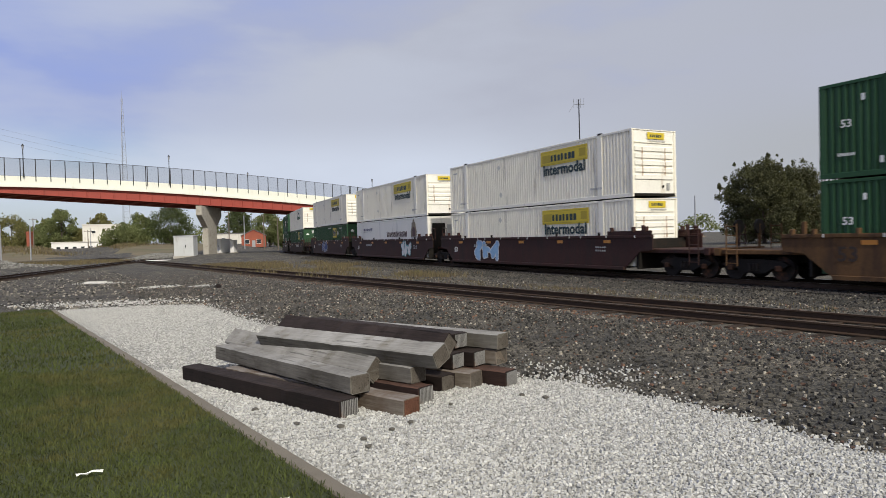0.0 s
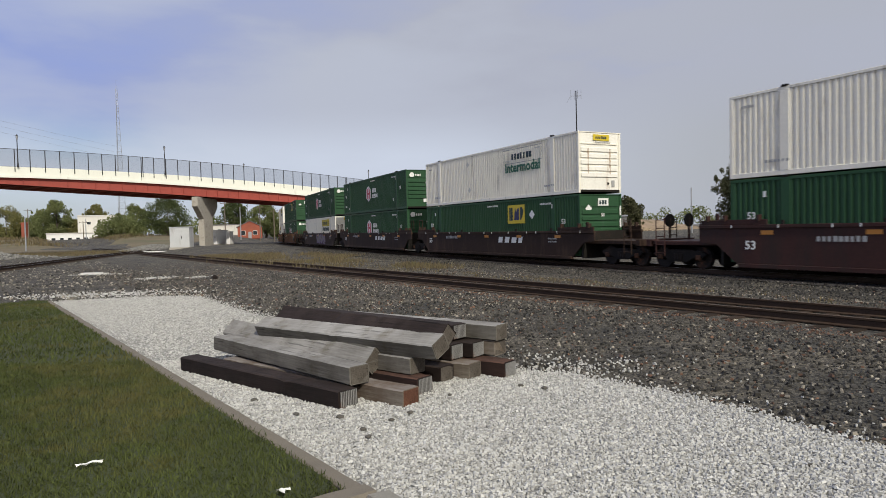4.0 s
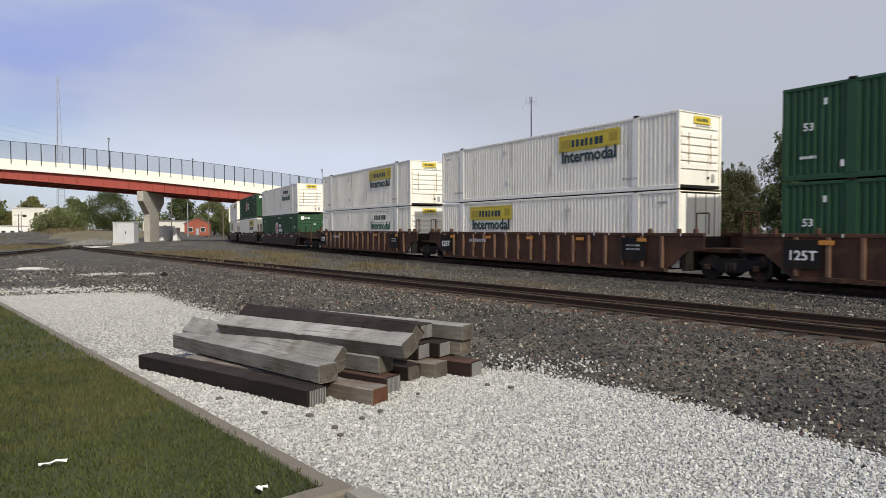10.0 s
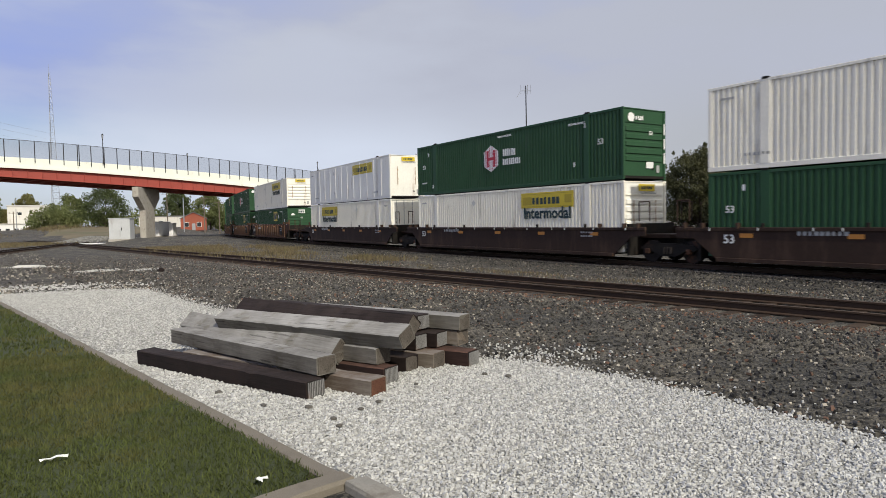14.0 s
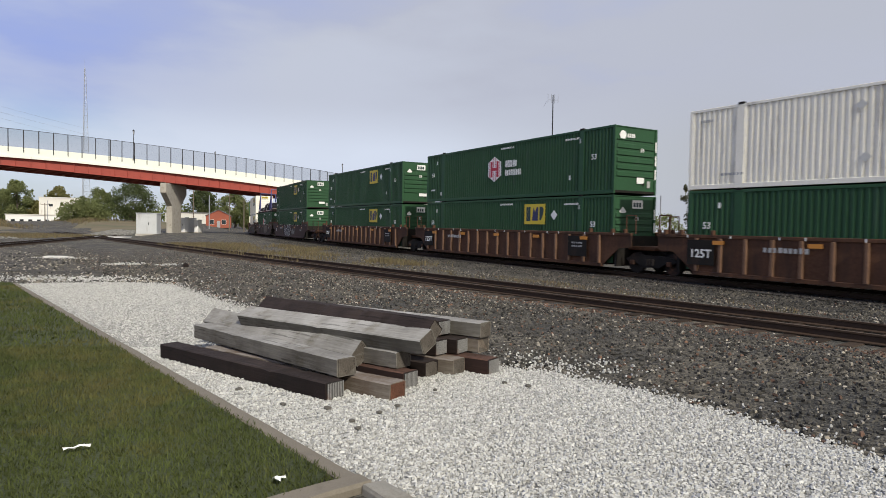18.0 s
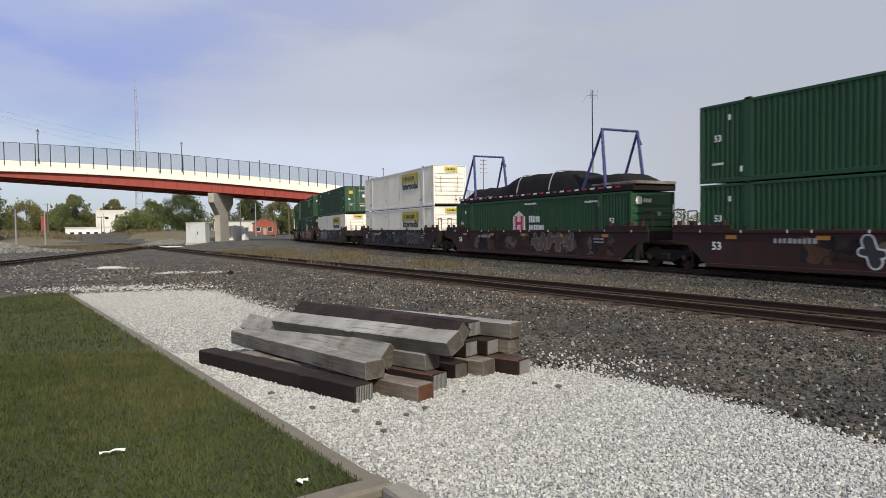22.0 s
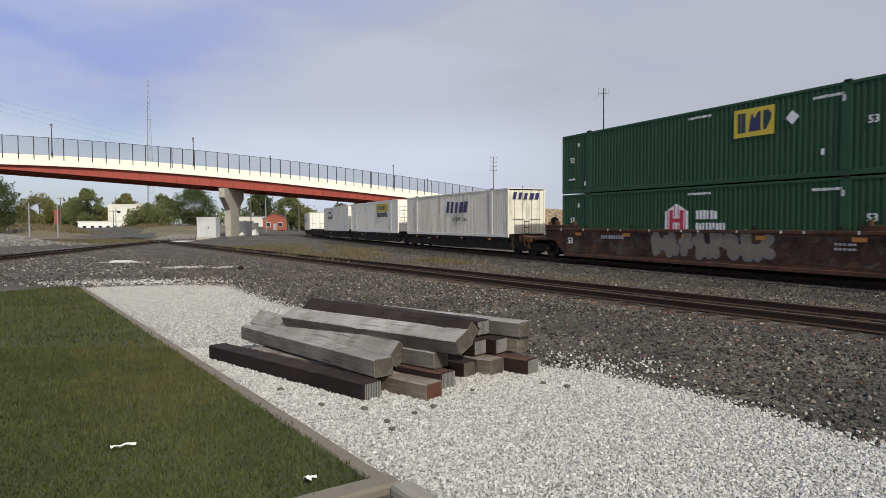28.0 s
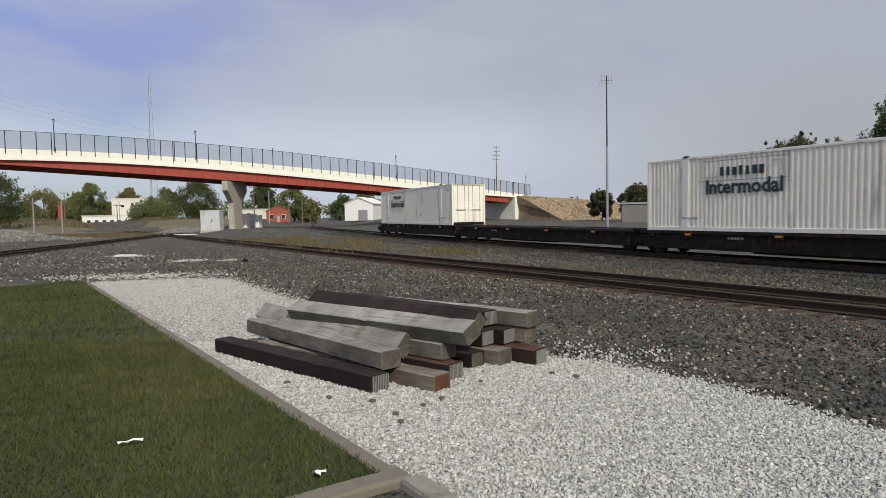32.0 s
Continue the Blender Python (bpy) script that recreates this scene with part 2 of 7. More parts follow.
RUST = (0.16, 0.07, 0.035)
M = {
    "white": material("white container paint", (0.87, 0.83, 0.71), 0.45, vary=0.06, scale=0.8, grain=9, bump=0.03, dirt=(0.42, 0.38, 0.32), dirt_amount=0.18, streak=True),
    "white_rusty": material("stained white paint", (0.85, 0.83, 0.75), 0.5, vary=0.08, scale=0.8, grain=9, bump=0.03, dirt=(0.40, 0.27, 0.16), dirt_amount=0.12, streak=True, dirt_scale=2.2),
    "white_cool": material("cool white panel paint", (0.74, 0.72, 0.66), 0.4, vary=0.06, scale=0.8, grain=9, bump=0.02, dirt=(0.40, 0.40, 0.38), dirt_amount=0.15, streak=True),
    "white_grey": material("dull white container paint", (0.76, 0.72, 0.60), 0.5, vary=0.07, scale=0.8, grain=9, bump=0.03, dirt=(0.33, 0.30, 0.25), dirt_amount=0.25, streak=True),
    "green": material("green container paint", (0.025, 0.074, 0.033), 0.5, spec=0.25, vary=0.12, scale=0.8, grain=9, bump=0.03, dirt=(0.05, 0.09, 0.06), dirt_amount=0.12, streak=True),
    "green_old": material("faded green container paint", (0.030, 0.082, 0.042), 0.55, spec=0.3, vary=0.15, scale=0.8, grain=9, bump=0.03, dirt=(0.07, 0.11, 0.07), dirt_amount=0.25, streak=True),
    "maroon": material("dark maroon car paint", (0.046, 0.019, 0.015), 0.65, spec=0.25, vary=0.25, scale=0.7, grain=12, bump=0.06, dirt=(0.030, 0.020, 0.016), dirt_amount=0.4, streak=True),
    "brown": material("dark brown car paint", (0.034, 0.020, 0.014), 0.7, spec=0.2, vary=0.25, scale=0.7, grain=12, bump=0.06, dirt=(0.075, 0.045, 0.03), dirt_amount=0.3, streak=True),
    "rusty": material("rust streaked car paint", (0.095, 0.046, 0.026), 0.8, spec=0.2, vary=0.3, scale=0.9, grain=14, bump=0.1, dirt=(0.045, 0.028, 0.02), dirt_amount=0.45, streak=True),
    "tan": material("tan weathered car paint", (0.115, 0.062, 0.028), 0.75, spec=0.2, vary=0.25, scale=0.9, grain=14, bump=0.08, dirt=(0.05, 0.03, 0.02), dirt_amount=0.35, streak=True),
    "black": material("sooty black steel", (0.014, 0.012, 0.010), 0.75, spec=0.2, vary=0.3, scale=2, grain=25, bump=0.1, dirt=(0.035, 0.022, 0.015), dirt_amount=0.25),
    "wheel": material("worn wheel steel", (0.022, 0.018, 0.016), 0.75, 0.0, spec=0.2, vary=0.3, scale=3, grain=30, bump=0.1, dirt=RUST, dirt_amount=0.2),
    "rail": material("rusted rail steel", (0.055, 0.037, 0.026), 0.85, 0.0, spec=0.15, vary=0.25, scale=3, grain=40, bump=0.1, dirt=(0.05, 0.03, 0.02), dirt_amount=0.3),
    "rail_top": material("polished rail head", (0.30, 0.28, 0.26), 0.35, 0.9, vary=0.1, scale=2, grain=40, bump=0.02),
    "rail_dull": material("dull brown rail head", (0.085, 0.06, 0.045), 0.7, 0.0, spec=0.25, vary=0.2, scale=2, grain=40, bump=0.03),
    "tie_old": material("weathered track tie wood", (0.048, 0.034, 0.025), 0.9, spec=0.15, vary=0.35, scale=4, grain=50, bump=0.4, random_by="object"),
    "yellow": material("yellow marking", (0.62, 0.47, 0.03), 0.5, vary=0.08, scale=1.5, grain=20, bump=0.02),
    "ink": material("dark lettering", (0.012, 0.035, 0.038), 0.5, vary=0.1, bump=0.0),
    "ink_brown": material("dark brown figures", (0.03, 0.018, 0.012), 0.6, vary=0.1, bump=0.0),
    "ink_green": material("dark green lettering", (0.02, 0.12, 0.07), 0.5, vary=0.1, bump=0.0),
    "mark_white": material("white lettering", (0.75, 0.75, 0.72), 0.5, vary=0.06, bump=0.0),
    "mark_red": material("red logo paint", (0.45, 0.02, 0.04), 0.5, vary=0.06, bump=0.0),
    "mark_navy": material("navy lettering", (0.02, 0.02, 0.09), 0.5, vary=0.06, bump=0.0),
    "mark_grey": material("faded grey lettering", (0.36, 0.36, 0.35), 0.5, vary=0.06, bump=0.0),
    "mark_pale": material("faded pale lettering", (0.58, 0.57, 0.52), 0.5, vary=0.08, bump=0.0),
    "orange": material("orange reflector", (0.55, 0.22, 0.03), 0.4, vary=0.06, bump=0.0),
    "concrete": material("weathered concrete", (0.40, 0.37, 0.32), 0.9, vary=0.15, scale=1.2, grain=40, bump=0.15, dirt=(0.24, 0.21, 0.18), dirt_amount=0.25),
    "curb": material("old concrete edging", (0.175, 0.152, 0.118), 0.95, vary=0.25, scale=5, grain=120, bump=0.35, dirt=(0.15, 0.13, 0.10), dirt_amount=0.35, dirt_scale=5),
    "bridge_white": material("cream parapet paint", (0.84, 0.845, 0.75), 0.7, vary=0.05, scale=0.7, grain=12, bump=0.03, dirt=(0.6, 0.58, 0.49), dirt_amount=0.08, streak=True),
    "bridge_red": material("red girder paint", (0.33, 0.06, 0.042), 0.6, vary=0.12, scale=0.5, grain=10, bump=0.03, dirt=(0.24, 0.05, 0.035), dirt_amount=0.2, streak=True),
    "fence": material("dark fence steel", (0.03, 0.03, 0.033), 0.5, 0.3, vary=0.15, bump=0.02),
    "hut_grey": material("pale grey hut paint", (0.52, 0.53, 0.53), 0.6, vary=0.08, scale=1, grain=12, bump=0.03, dirt=(0.36, 0.35, 0.33), dirt_amount=0.2, streak=True),
    "galv": material("galvanised steel", (0.35, 0.36, 0.38), 0.5, 0.5, vary=0.12, scale=2, grain=20, bump=0.03),
}

# ---- building helpers ----
def mesh_of(name, bm, mat, smooth=False):
    me = bpy.data.meshes.new(name)
    if smooth:
        for f in bm.faces:
            f.smooth = True
    bm.to_mesh(me)
    bm.free()
    if mat is not None:
        me.materials.append(mat)
    return me


def part(name, bm, mat, parent, label="", smooth=False):
    """One mesh object under a thing or under a part."""
    ob = new(name, bm if isinstance(bm, bpy.types.Mesh) else mesh_of(name, bm, mat, smooth))
    ob.parent = parent
    return tagged(ob, label=label)


def piece(name, me, parent, m):
    """A further object on shared mesh data, at the pose m in its parent's space."""
    ob = new(name, me)
    ob.parent = parent
    ob.matrix_basis = m
    return ob


def thing(name, label, category, group="", kind="", m=None):
    ob = tagged(new(name), label=label, category=category, group=group, kind=kind)
    if m is not None:
        ob.matrix_basis = m
    return ob


def single(name, bm, mat, label, category, group="", kind="", m=None, smooth=False):
    """A thing that is one mesh."""
    ob = tagged(new(name, bm if isinstance(bm, bpy.types.Mesh) else mesh_of(name, bm, mat, smooth)), label=label, category=category, group=group, kind=kind)
    if m is not None:
        ob.matrix_basis = m
    return ob


def box(bm, x0, x1, y0, y1, z0, z1, bevel=0.0, m=None):
    r = bmesh.ops.create_cube(bm, size=1.0)
    vs = r["verts"]
    for v in vs:
        v.co = Vector(((x0 + x1) / 2 + v.co.x * (x1 - x0), (y0 + y1) / 2 + v.co.y * (y1 - y0), (z0 + z1) / 2 + v.co.z * (z1 - z0)))
    if m is not None:
        bmesh.ops.transform(bm, matrix=m, verts=vs)
    if bevel:
        es = {e for v in vs for e in v.link_edges}
        bmesh.ops.bevel(bm, geom=list(es), offset=bevel, segments=1, affect="EDGES")
    return vs


def boxes(*rows, bevel=0.0):
    bm = bmesh.new()
    for r in rows:
        box(bm, *r, bevel=bevel)
    return bm


def rod(bm, a, b, r0, r1=None, seg=8):
    """A tapered bar from a to b."""
    a, b = Vector(a), Vector(b)
    r1 = r0 if r1 is None else r1
    m = Matrix.Translation((a + b) / 2) @ (b - a).to_track_quat("Z", "Y").to_matrix().to_4x4()
    bmesh.ops.create_cone(bm, cap_ends=True, segments=seg, radius1=r0, radius2=r1, depth=(b - a).length, matrix=m)


def prism(bm, outline, d0, d1, axis="y"):
    """A plate with an outline of (x, z), from d0 to d1 across."""
    def at(p, d):
        return (p[0], d, p[1]) if axis == "y" else ((d, p[0], p[1]) if axis == "x" else (p[0], p[1], d))
    a = [bm.verts.new(at(p, d0)) for p in outline]
    b = [bm.verts.new(at(p, d1)) for p in outline]
    n = len(outline)
    fs = [bm.faces.new(a), bm.faces.new(b[::-1])]
    fs += [bm.faces.new((a[i], b[i], b[(i + 1) % n], a[(i + 1) % n])) for i in range(n)]
    bmesh.ops.recalc_face_normals(bm, faces=fs)


def quick_mesh(name, verts, quads, mat, flat=True):
    """Mesh data from arrays, for very many small pieces."""
    me = bpy.data.meshes.new(name)
    verts, quads = np.asarray(verts, np.float32), np.asarray(quads, np.int32)
    k = quads.shape[1]
    me.vertices.add(len(verts)); me.vertices.foreach_set("co", verts.ravel())
    me.loops.add(quads.size); me.loops.foreach_set("vertex_index", quads.ravel())
    me.polygons.add(len(quads))
    me.polygons.foreach_set("loop_start", np.arange(0, quads.size, k, dtype=np.int32))
    me.update(calc_edges=True)
    me.validate()
    me.materials.append(mat)
    if flat:
        me.shade_flat()
    return me


FONTS = {}


def text_mesh(words, height, mat, depth=0.004, slant=0.0, bold=0.0):
    """Letters as a thin mesh in the x-z plane, facing -y, centred."""
    key = (words, height, mat.name, slant, bold)
    if key not in FONTS:
        cu = bpy.data.curves.new("letters", "FONT")
        cu.body, cu.size, cu.extrude, cu.align_x, cu.align_y, cu.shear, cu.offset = words, height * 1.4, depth, "CENTER", "CENTER", slant, bold
        cu.resolution_u = 2
        ob = bpy.data.objects.new("letters", cu)
        scene.collection.objects.link(ob)
        bpy.context.view_layer.update()
        me = bpy.data.meshes.new_from_object(ob.evaluated_get(bpy.context.evaluated_depsgraph_get()))
        me.transform(Matrix.Rotation(radians(90), 4, "X"))
        me.materials.clear(); me.materials.append(mat)
        bpy.data.objects.remove(ob)
        FONTS[key] = me
    return FONTS[key]


def plane_xz(rects, d0=-0.002, d1=0.002):
    """Thin plates in the x-z plane from rows of (x0, x1, z0, z1)."""
    bm = bmesh.new()
    for x0, x1, z0, z1 in rects:
        box(bm, x0, x1, d0, d1, z0, z1)
    return bm


def bars(width, height, count, seed, slant=0.0):
    """Unreadable lettering as a row of plain bars, in the x-z plane, centred."""
    rnd = random.Random(seed)
    bm = bmesh.new()
    step = width / count
    for i in range(count):
        x0 = -width / 2 + i * step
        w = step * rnd.uniform(0.55, 0.8)
        h = height * rnd.uniform(0.85, 1.0)
        o = [(x0 - slant * h / 2, -height / 2), (x0 + w - slant * h / 2, -height / 2), (x0 + w + slant * h / 2, -height / 2 + h), (x0 + slant * h / 2, -height / 2 + h)]
        prism(bm, o, -0.002, 0.002)
    return bm

# ---- the lie of the land ----
def near_rail_x(y):
    return 14.3 - 0.664 * y


N1 = Vector((1.0, 0.664)).normalized()            # across the near track, away from the camera
T1 = Vector((-0.664, 1.0)).normalized()           # along it, to the far left
C1 = Vector((14.3, 0.0)) + N1 * 0.75              # its centre line

# the far track: a gentle curve, then straight under the bridge
TY = np.linspace(5.0, 138.0, 1331)
TX = np.polyval((0.00145291, -0.6312155, 23.8395), TY)
TP = np.stack([TX, TY], 1)
g0 = (TP[0] - TP[1]) / np.linalg.norm(TP[0] - TP[1])
g1 = (TP[-1] - TP[-2]) / np.linalg.norm(TP[-1] - TP[-2])
TP = np.concatenate([TP[0] + g0 * np.linspace(400, 0.5, 400)[:, None], TP, TP[-1] + g1 * np.linspace(0.5, 800, 800)[:, None]])
TT = np.gradient(TP, axis=0); TT /= np.linalg.norm(TT, axis=1)[:, None]
TC = TP + 1.3 * np.stack([TT[:, 1], -TT[:, 0]], 1)
TS = np.r_[0, np.cumsum(np.linalg.norm(np.diff(TP, axis=0), axis=1))]
TS -= np.interp(20.0, TP[:, 1], TS)


def rail_z(y):
    y = np.clip(y, 8.0, 75.0)
    return -0.25 + 0.008 * y


def on_track(s):
    """The centre of the far track at s metres along it (from near to far), at the rails' top."""
    x, y = np.interp(s, TS, TC[:, 0]), np.interp(s, TS, TC[:, 1])
    return Vector((x, y, float(rail_z(y))))


def smooth01(a, b, v):
    t = np.clip((v - a) / (b - a), 0, 1)
    return t * t * (3 - 2 * t)


def ground_z(x, y):
    x, y = np.asarray(x, float), np.asarray(y, float)
    d1 = (x - C1.x) * N1.x + (y - C1.y) * N1.y
    cx = np.interp(y, TC[:, 1], TC[:, 0])
    d2 = (x - cx) * 0.87
    z = -0.17 * smooth01(24, 40, y) * (1 - smooth01(-4.6, -1.9, d1)) - 0.181 * smooth01(-4.6, -1.9, d1)
    zf = rail_z(y) - 0.36 + 0.155 * smooth01(-3.6, -1.7, d2)
    w = smooth01(1.9, 5.0, d1) * smooth01(-9.0, -2.2, d2)
    z = z * (1 - w) + zf * w
    # the bank between the tracks, where the hut and the pier stand
    bank = smooth01(3.0, 9.0, d1) * smooth01(-3.0, -5.5, d2) * smooth01(50, 88, y)
    z = z * (1 - bank) + (0.45 - 0.25 * smooth01(96, 114, y)) * bank
    # farther off the land rises gently, with the lines in shallow cuttings
    rise = (1.7 + 1.2 * smooth01(-60, -105, x)) * smooth01(120, 205, y) * (1 - smooth01(0, 60, x))
    cut = np.minimum(0.3 + 0.7 * smooth01(3.0, 11.0, np.abs(d1)), smooth01(5.0, 17.0, np.abs(d2)))
    return z + rise * cut


def near_level(x, y):
    """The near line's rail height: level past the camera, then climbing with the land."""
    return 0.3 * (1.7 + 1.2 * float(smooth01(-60, -105, x))) * float(smooth01(120, 205, y))


M["ballast"] = stony("dark trackside ballast", (0.054, 0.050, 0.041), 34.0, 0.9, (0.145, 0.126, 0.094))
M["bed"] = material("dark and shade-toned track bed", (0.035, 0.03, 0.026), 0.95, vary=0.3, scale=0.8, grain=20, bump=0.5)
M["gravel"] = stony("white crushed limestone", (0.40, 0.393, 0.36), 48.0, 0.4, (0.37, 0.362, 0.33))
M["gravel_stone"] = material("white limestone chip", (0.455, 0.45, 0.425), 0.9, vary=0.1, scale=8, grain=60, bump=0.2, random_by="island", spread=(0.65, 1.3))
M["ballast_stone"] = material("grey ballast stone", (0.050, 0.046, 0.039), 0.9, vary=0.15, scale=8, grain=60, bump=0.2, random_by="island", spread=(0.15, 2.0))
M["brown_stone"] = material("rust brown ballast stone", (0.125, 0.072, 0.048), 0.9, vary=0.15, scale=8, grain=60, bump=0.2, random_by="island", spread=(0.4, 1.6))
M["lawn"] = material("mown lawn soil", (0.040, 0.050, 0.017), 0.95, vary=0.35, scale=0.8, grain=30, bump=0.8)
M["grass"] = material("grass blade", (0.060, 0.074, 0.021), 0.8, spec=0.2, spread=(0.85, 1.13), vary=0.4, scale=0.6, grain=3, bump=0.0, random_by="island", dirt=(0.12, 0.104, 0.037), dirt_amount=0.4, dirt_scale=0.4)
M["dry_grass"] = material("dry tan weeds", (0.125, 0.096, 0.050), 0.8, vary=0.3, scale=0.5, grain=3, bump=0.0, random_by="island", dirt=(0.13, 0.12, 0.04), dirt_amount=0.35)

gx = np.r_[-3000, -1200, -600, -300, -180, -120, -90, np.arange(-70, -20, 1.5), np.arange(-20, 20, 0.4), np.arange(20, 60, 1.5), 75, 100, 140, 200, 300, 600, 1200, 3000]
gy = np.r_[-3000, -800, -200, -60, -20, np.arange(-6, 26, 0.4), np.arange(26, 130, 1.5), 140, 155, 175, 200, 250, 320, 450, 700, 1200, 2000, 4000]
GX, GY = np.meshgrid(gx, gy, indexing="ij")
GZ = ground_z(GX, GY) - 0.012
ni, nj = GX.shape
idx = np.arange(ni * nj).reshape(ni, nj)
quads = np.stack([idx[:-1, :-1], idx[1:, :-1], idx[1:, 1:], idx[:-1, 1:]], -1).reshape(-1, 4)
ground = single("ground", quick_mesh("ground", np.stack([GX, GY, GZ], -1).reshape(-1, 3), quads, M["ballast"], False), None, "dark grey stony railway ground", "ground", kind="structure")


def strip(name, left, right, z, mat, label, category):
    """A flat sheet between two lines of points in plan, a little over the ground."""
    n = 60
    def along(line):
        line = np.array(line, float)
        d = np.r_[0, np.cumsum(np.linalg.norm(np.diff(line, axis=0), axis=1))]
        s = np.linspace(0, d[-1], n)
        return np.stack([np.interp(s, d, line[:, 0]), np.interp(s, d, line[:, 1])], 1)
    a, b = along(left), along(right)
    rows = np.linspace(0, 1, 25)[:, None, None]
    p = a[None] * (1 - rows) + b[None] * rows
    pz = ground_z(p[..., 0], p[..., 1]) + z
    i = np.arange(25 * n).reshape(25, n)
    q = np.stack([i[:-1, :-1], i[:-1, 1:], i[1:, 1:], i[1:, :-1]], -1).reshape(-1, 4)
    return single(name, quick_mesh(name, np.concatenate([p, pz[..., None]], -1).reshape(-1, 3), q, mat, False), None, label, category, kind="structure"), p


CURB_A, CURB_B = Vector((-10.9, 17.55)), Vector((-0.50, 4.06))
CD = (CURB_B - CURB_A).normalized()               # along the edging, towards the camera
CN = Vector((CD.y, -CD.x))                        # from the edging towards the lawn
if CN.x > 0:
    CN = -CN
GRAVEL_L = [tuple(CURB_A - CN * 0.03), tuple(CURB_B - CN * 0.03), tuple(CURB_B + CD * 9)]
GRAVEL_R = [(-10.4, 17.9), (-8.4, 18.35), (-7.06, 18.1), (-5.4, 15.6), (-3.8, 13.2), (-1.6, 10.2), (0.2, 8.2), (0.83, 7.57), (1.62, 6.97), (2.27, 6.25), (2.73, 5.53), (3.06, 4.86), (3.7, 3.6), (5.2, 0.5), (7.5, -3.5)]
gravel, _ = strip("gravel_bed", GRAVEL_L, GRAVEL_R, 0.004, M["gravel"], "bed of white crushed limestone", "gravel")
LAWN_L = [tuple(CURB_A + CN * 0.13), tuple(CURB_B + CN * 0.13), (-0.62, 3.98), (-2.72, 2.5), (-5.0, 0.6)]
LAWN_R = [(-11.5, 17.75), (-12.5, 16.2), (-15.5, 11.0), (-18.0, 5.0), (-17.0, -4.0), (-6.0, -6.0)]
lawn, _ = strip("lawn", LAWN_L, LAWN_R, 0.035, M["lawn"], "mown green lawn", "lawn")


def scatter_mesh(name, xy, z, size, mat, rng, flat=0.9):
    """Angular stones: bent cubes at plan places xy, with half sizes."""
    n = len(xy)
    cube = np.array([(-1, -1, -1), (1, -1, -1), (1, 1, -1), (-1, 1, -1), (-1, -1, 1), (1, -1, 1), (1, 1, 1), (-1, 1, 1)], float)
    v = cube[None] * (0.55 + 0.45 * rng.random((n, 8, 3)))
    v[:, 4:, :2] *= 0.75
    v *= size[:, None, None] * (0.7 + 0.6 * rng.random((n, 1, 3))) * np.array([1.35, 0.78, flat])
    a = rng.random(n) * 6.283
    tilt = (rng.random(n) - 0.5) * 1.3
    c, s, ct, st = np.cos(a), np.sin(a), np.cos(tilt), np.sin(tilt)
    x, y, zz = v[..., 0], v[..., 1], v[..., 2]
    y, zz = y * ct[:, None] - zz * st[:, None], y * st[:, None] + zz * ct[:, None]
    x, y = x * c[:, None] - y * s[:, None], x * s[:, None] + y * c[:, None]
    out = np.stack([x + xy[:, :1], y + xy[:, 1:2], zz + z[:, None]], -1).reshape(-1, 3)
    f = np.array([(4, 5, 6, 7), (0, 1, 5, 4), (1, 2, 6, 5), (2, 3, 7, 6), (3, 0, 4, 7)])
    return quick_mesh(name, out, (f[None] + 8 * np.arange(n)[:, None, None]).reshape(-1, 4), mat)


def blades_mesh(name, xy, z, height, mat, rng, width=0.006, lean=0.5):
    """Grass: one tapered, bent blade of two quads at each place."""
    n = len(xy)
    a = rng.random(n) * 6.283
    b = rng.random(n) * 6.283
    l = height * lean * rng.random(n)
    wx, wy = np.cos(a) * width, np.sin(a) * width
    bx, by = np.cos(b) * l, np.sin(b) * l
    x, y = xy[:, 0], xy[:, 1]
    rows = []
    for k, (h, w, bend) in enumerate(((0, 1, 0), (0.55, 0.75, 0.35), (1.0, 0.12, 1.0))):
        for sgn in (-1, 1):
            rows.append(np.stack([x + sgn * wx * w + bx * bend, y + sgn * wy * w + by * bend, z + height * h], -1))
    v = np.stack(rows, 1).reshape(-1, 3)
    f = np.array([(0, 1, 3, 2), (2, 3, 5, 4)])
    return quick_mesh(name, v, (f[None] + 6 * np.arange(n)[:, None, None]).reshape(-1, 4), mat)


def in_polygon(px, py, poly):
    poly = np.array(poly, float)
    inside = np.zeros(len(px), bool)
    j = len(poly) - 1
    for i in range(len(poly)):
        xi, yi, xj, yj = *poly[i], *poly[j]
        hit = ((yi > py) != (yj > py)) & (px < (xj - xi) * (py - yi) / (yj - yi + 1e-12) + xi)
        inside ^= hit
        j = i
    return inside

# ---- tracks ----
def rail_profile(m_list, mat):
    """A flat-bottomed rail swept along a list of (centre, normal across) in plan."""
    prof = [(-0.07, -0.172), (0.07, -0.172), (0.07, -0.155), (0.012, -0.135), (0.012, -0.045), (0.036, -0.035), (0.036, -0.003), (-0.036, -0.003), (-0.036, -0.035), (-0.012, -0.045), (-0.012, -0.135), (-0.07, -0.155)]
    vs = [[(c[0] + n[0] * u, c[1] + n[1] * u, c[2] + w) for u, w in prof] for c, n in m_list]
    k = len(prof)
    v = np.array(vs).reshape(-1, 3)
    q = [(i * k + j, i * k + (j + 1) % k, (i + 1) * k + (j + 1) % k, (i + 1) * k + j) for i in range(len(vs) - 1) for j in range(k)]
    me = quick_mesh("rail", v, q, M["rail"])
    me.materials.append(mat)
    sel = np.array([1 if qq[0] % k in (6,) else 0 for qq in q], np.int32)
    me.polygons.foreach_set("material_index", sel)
    return me


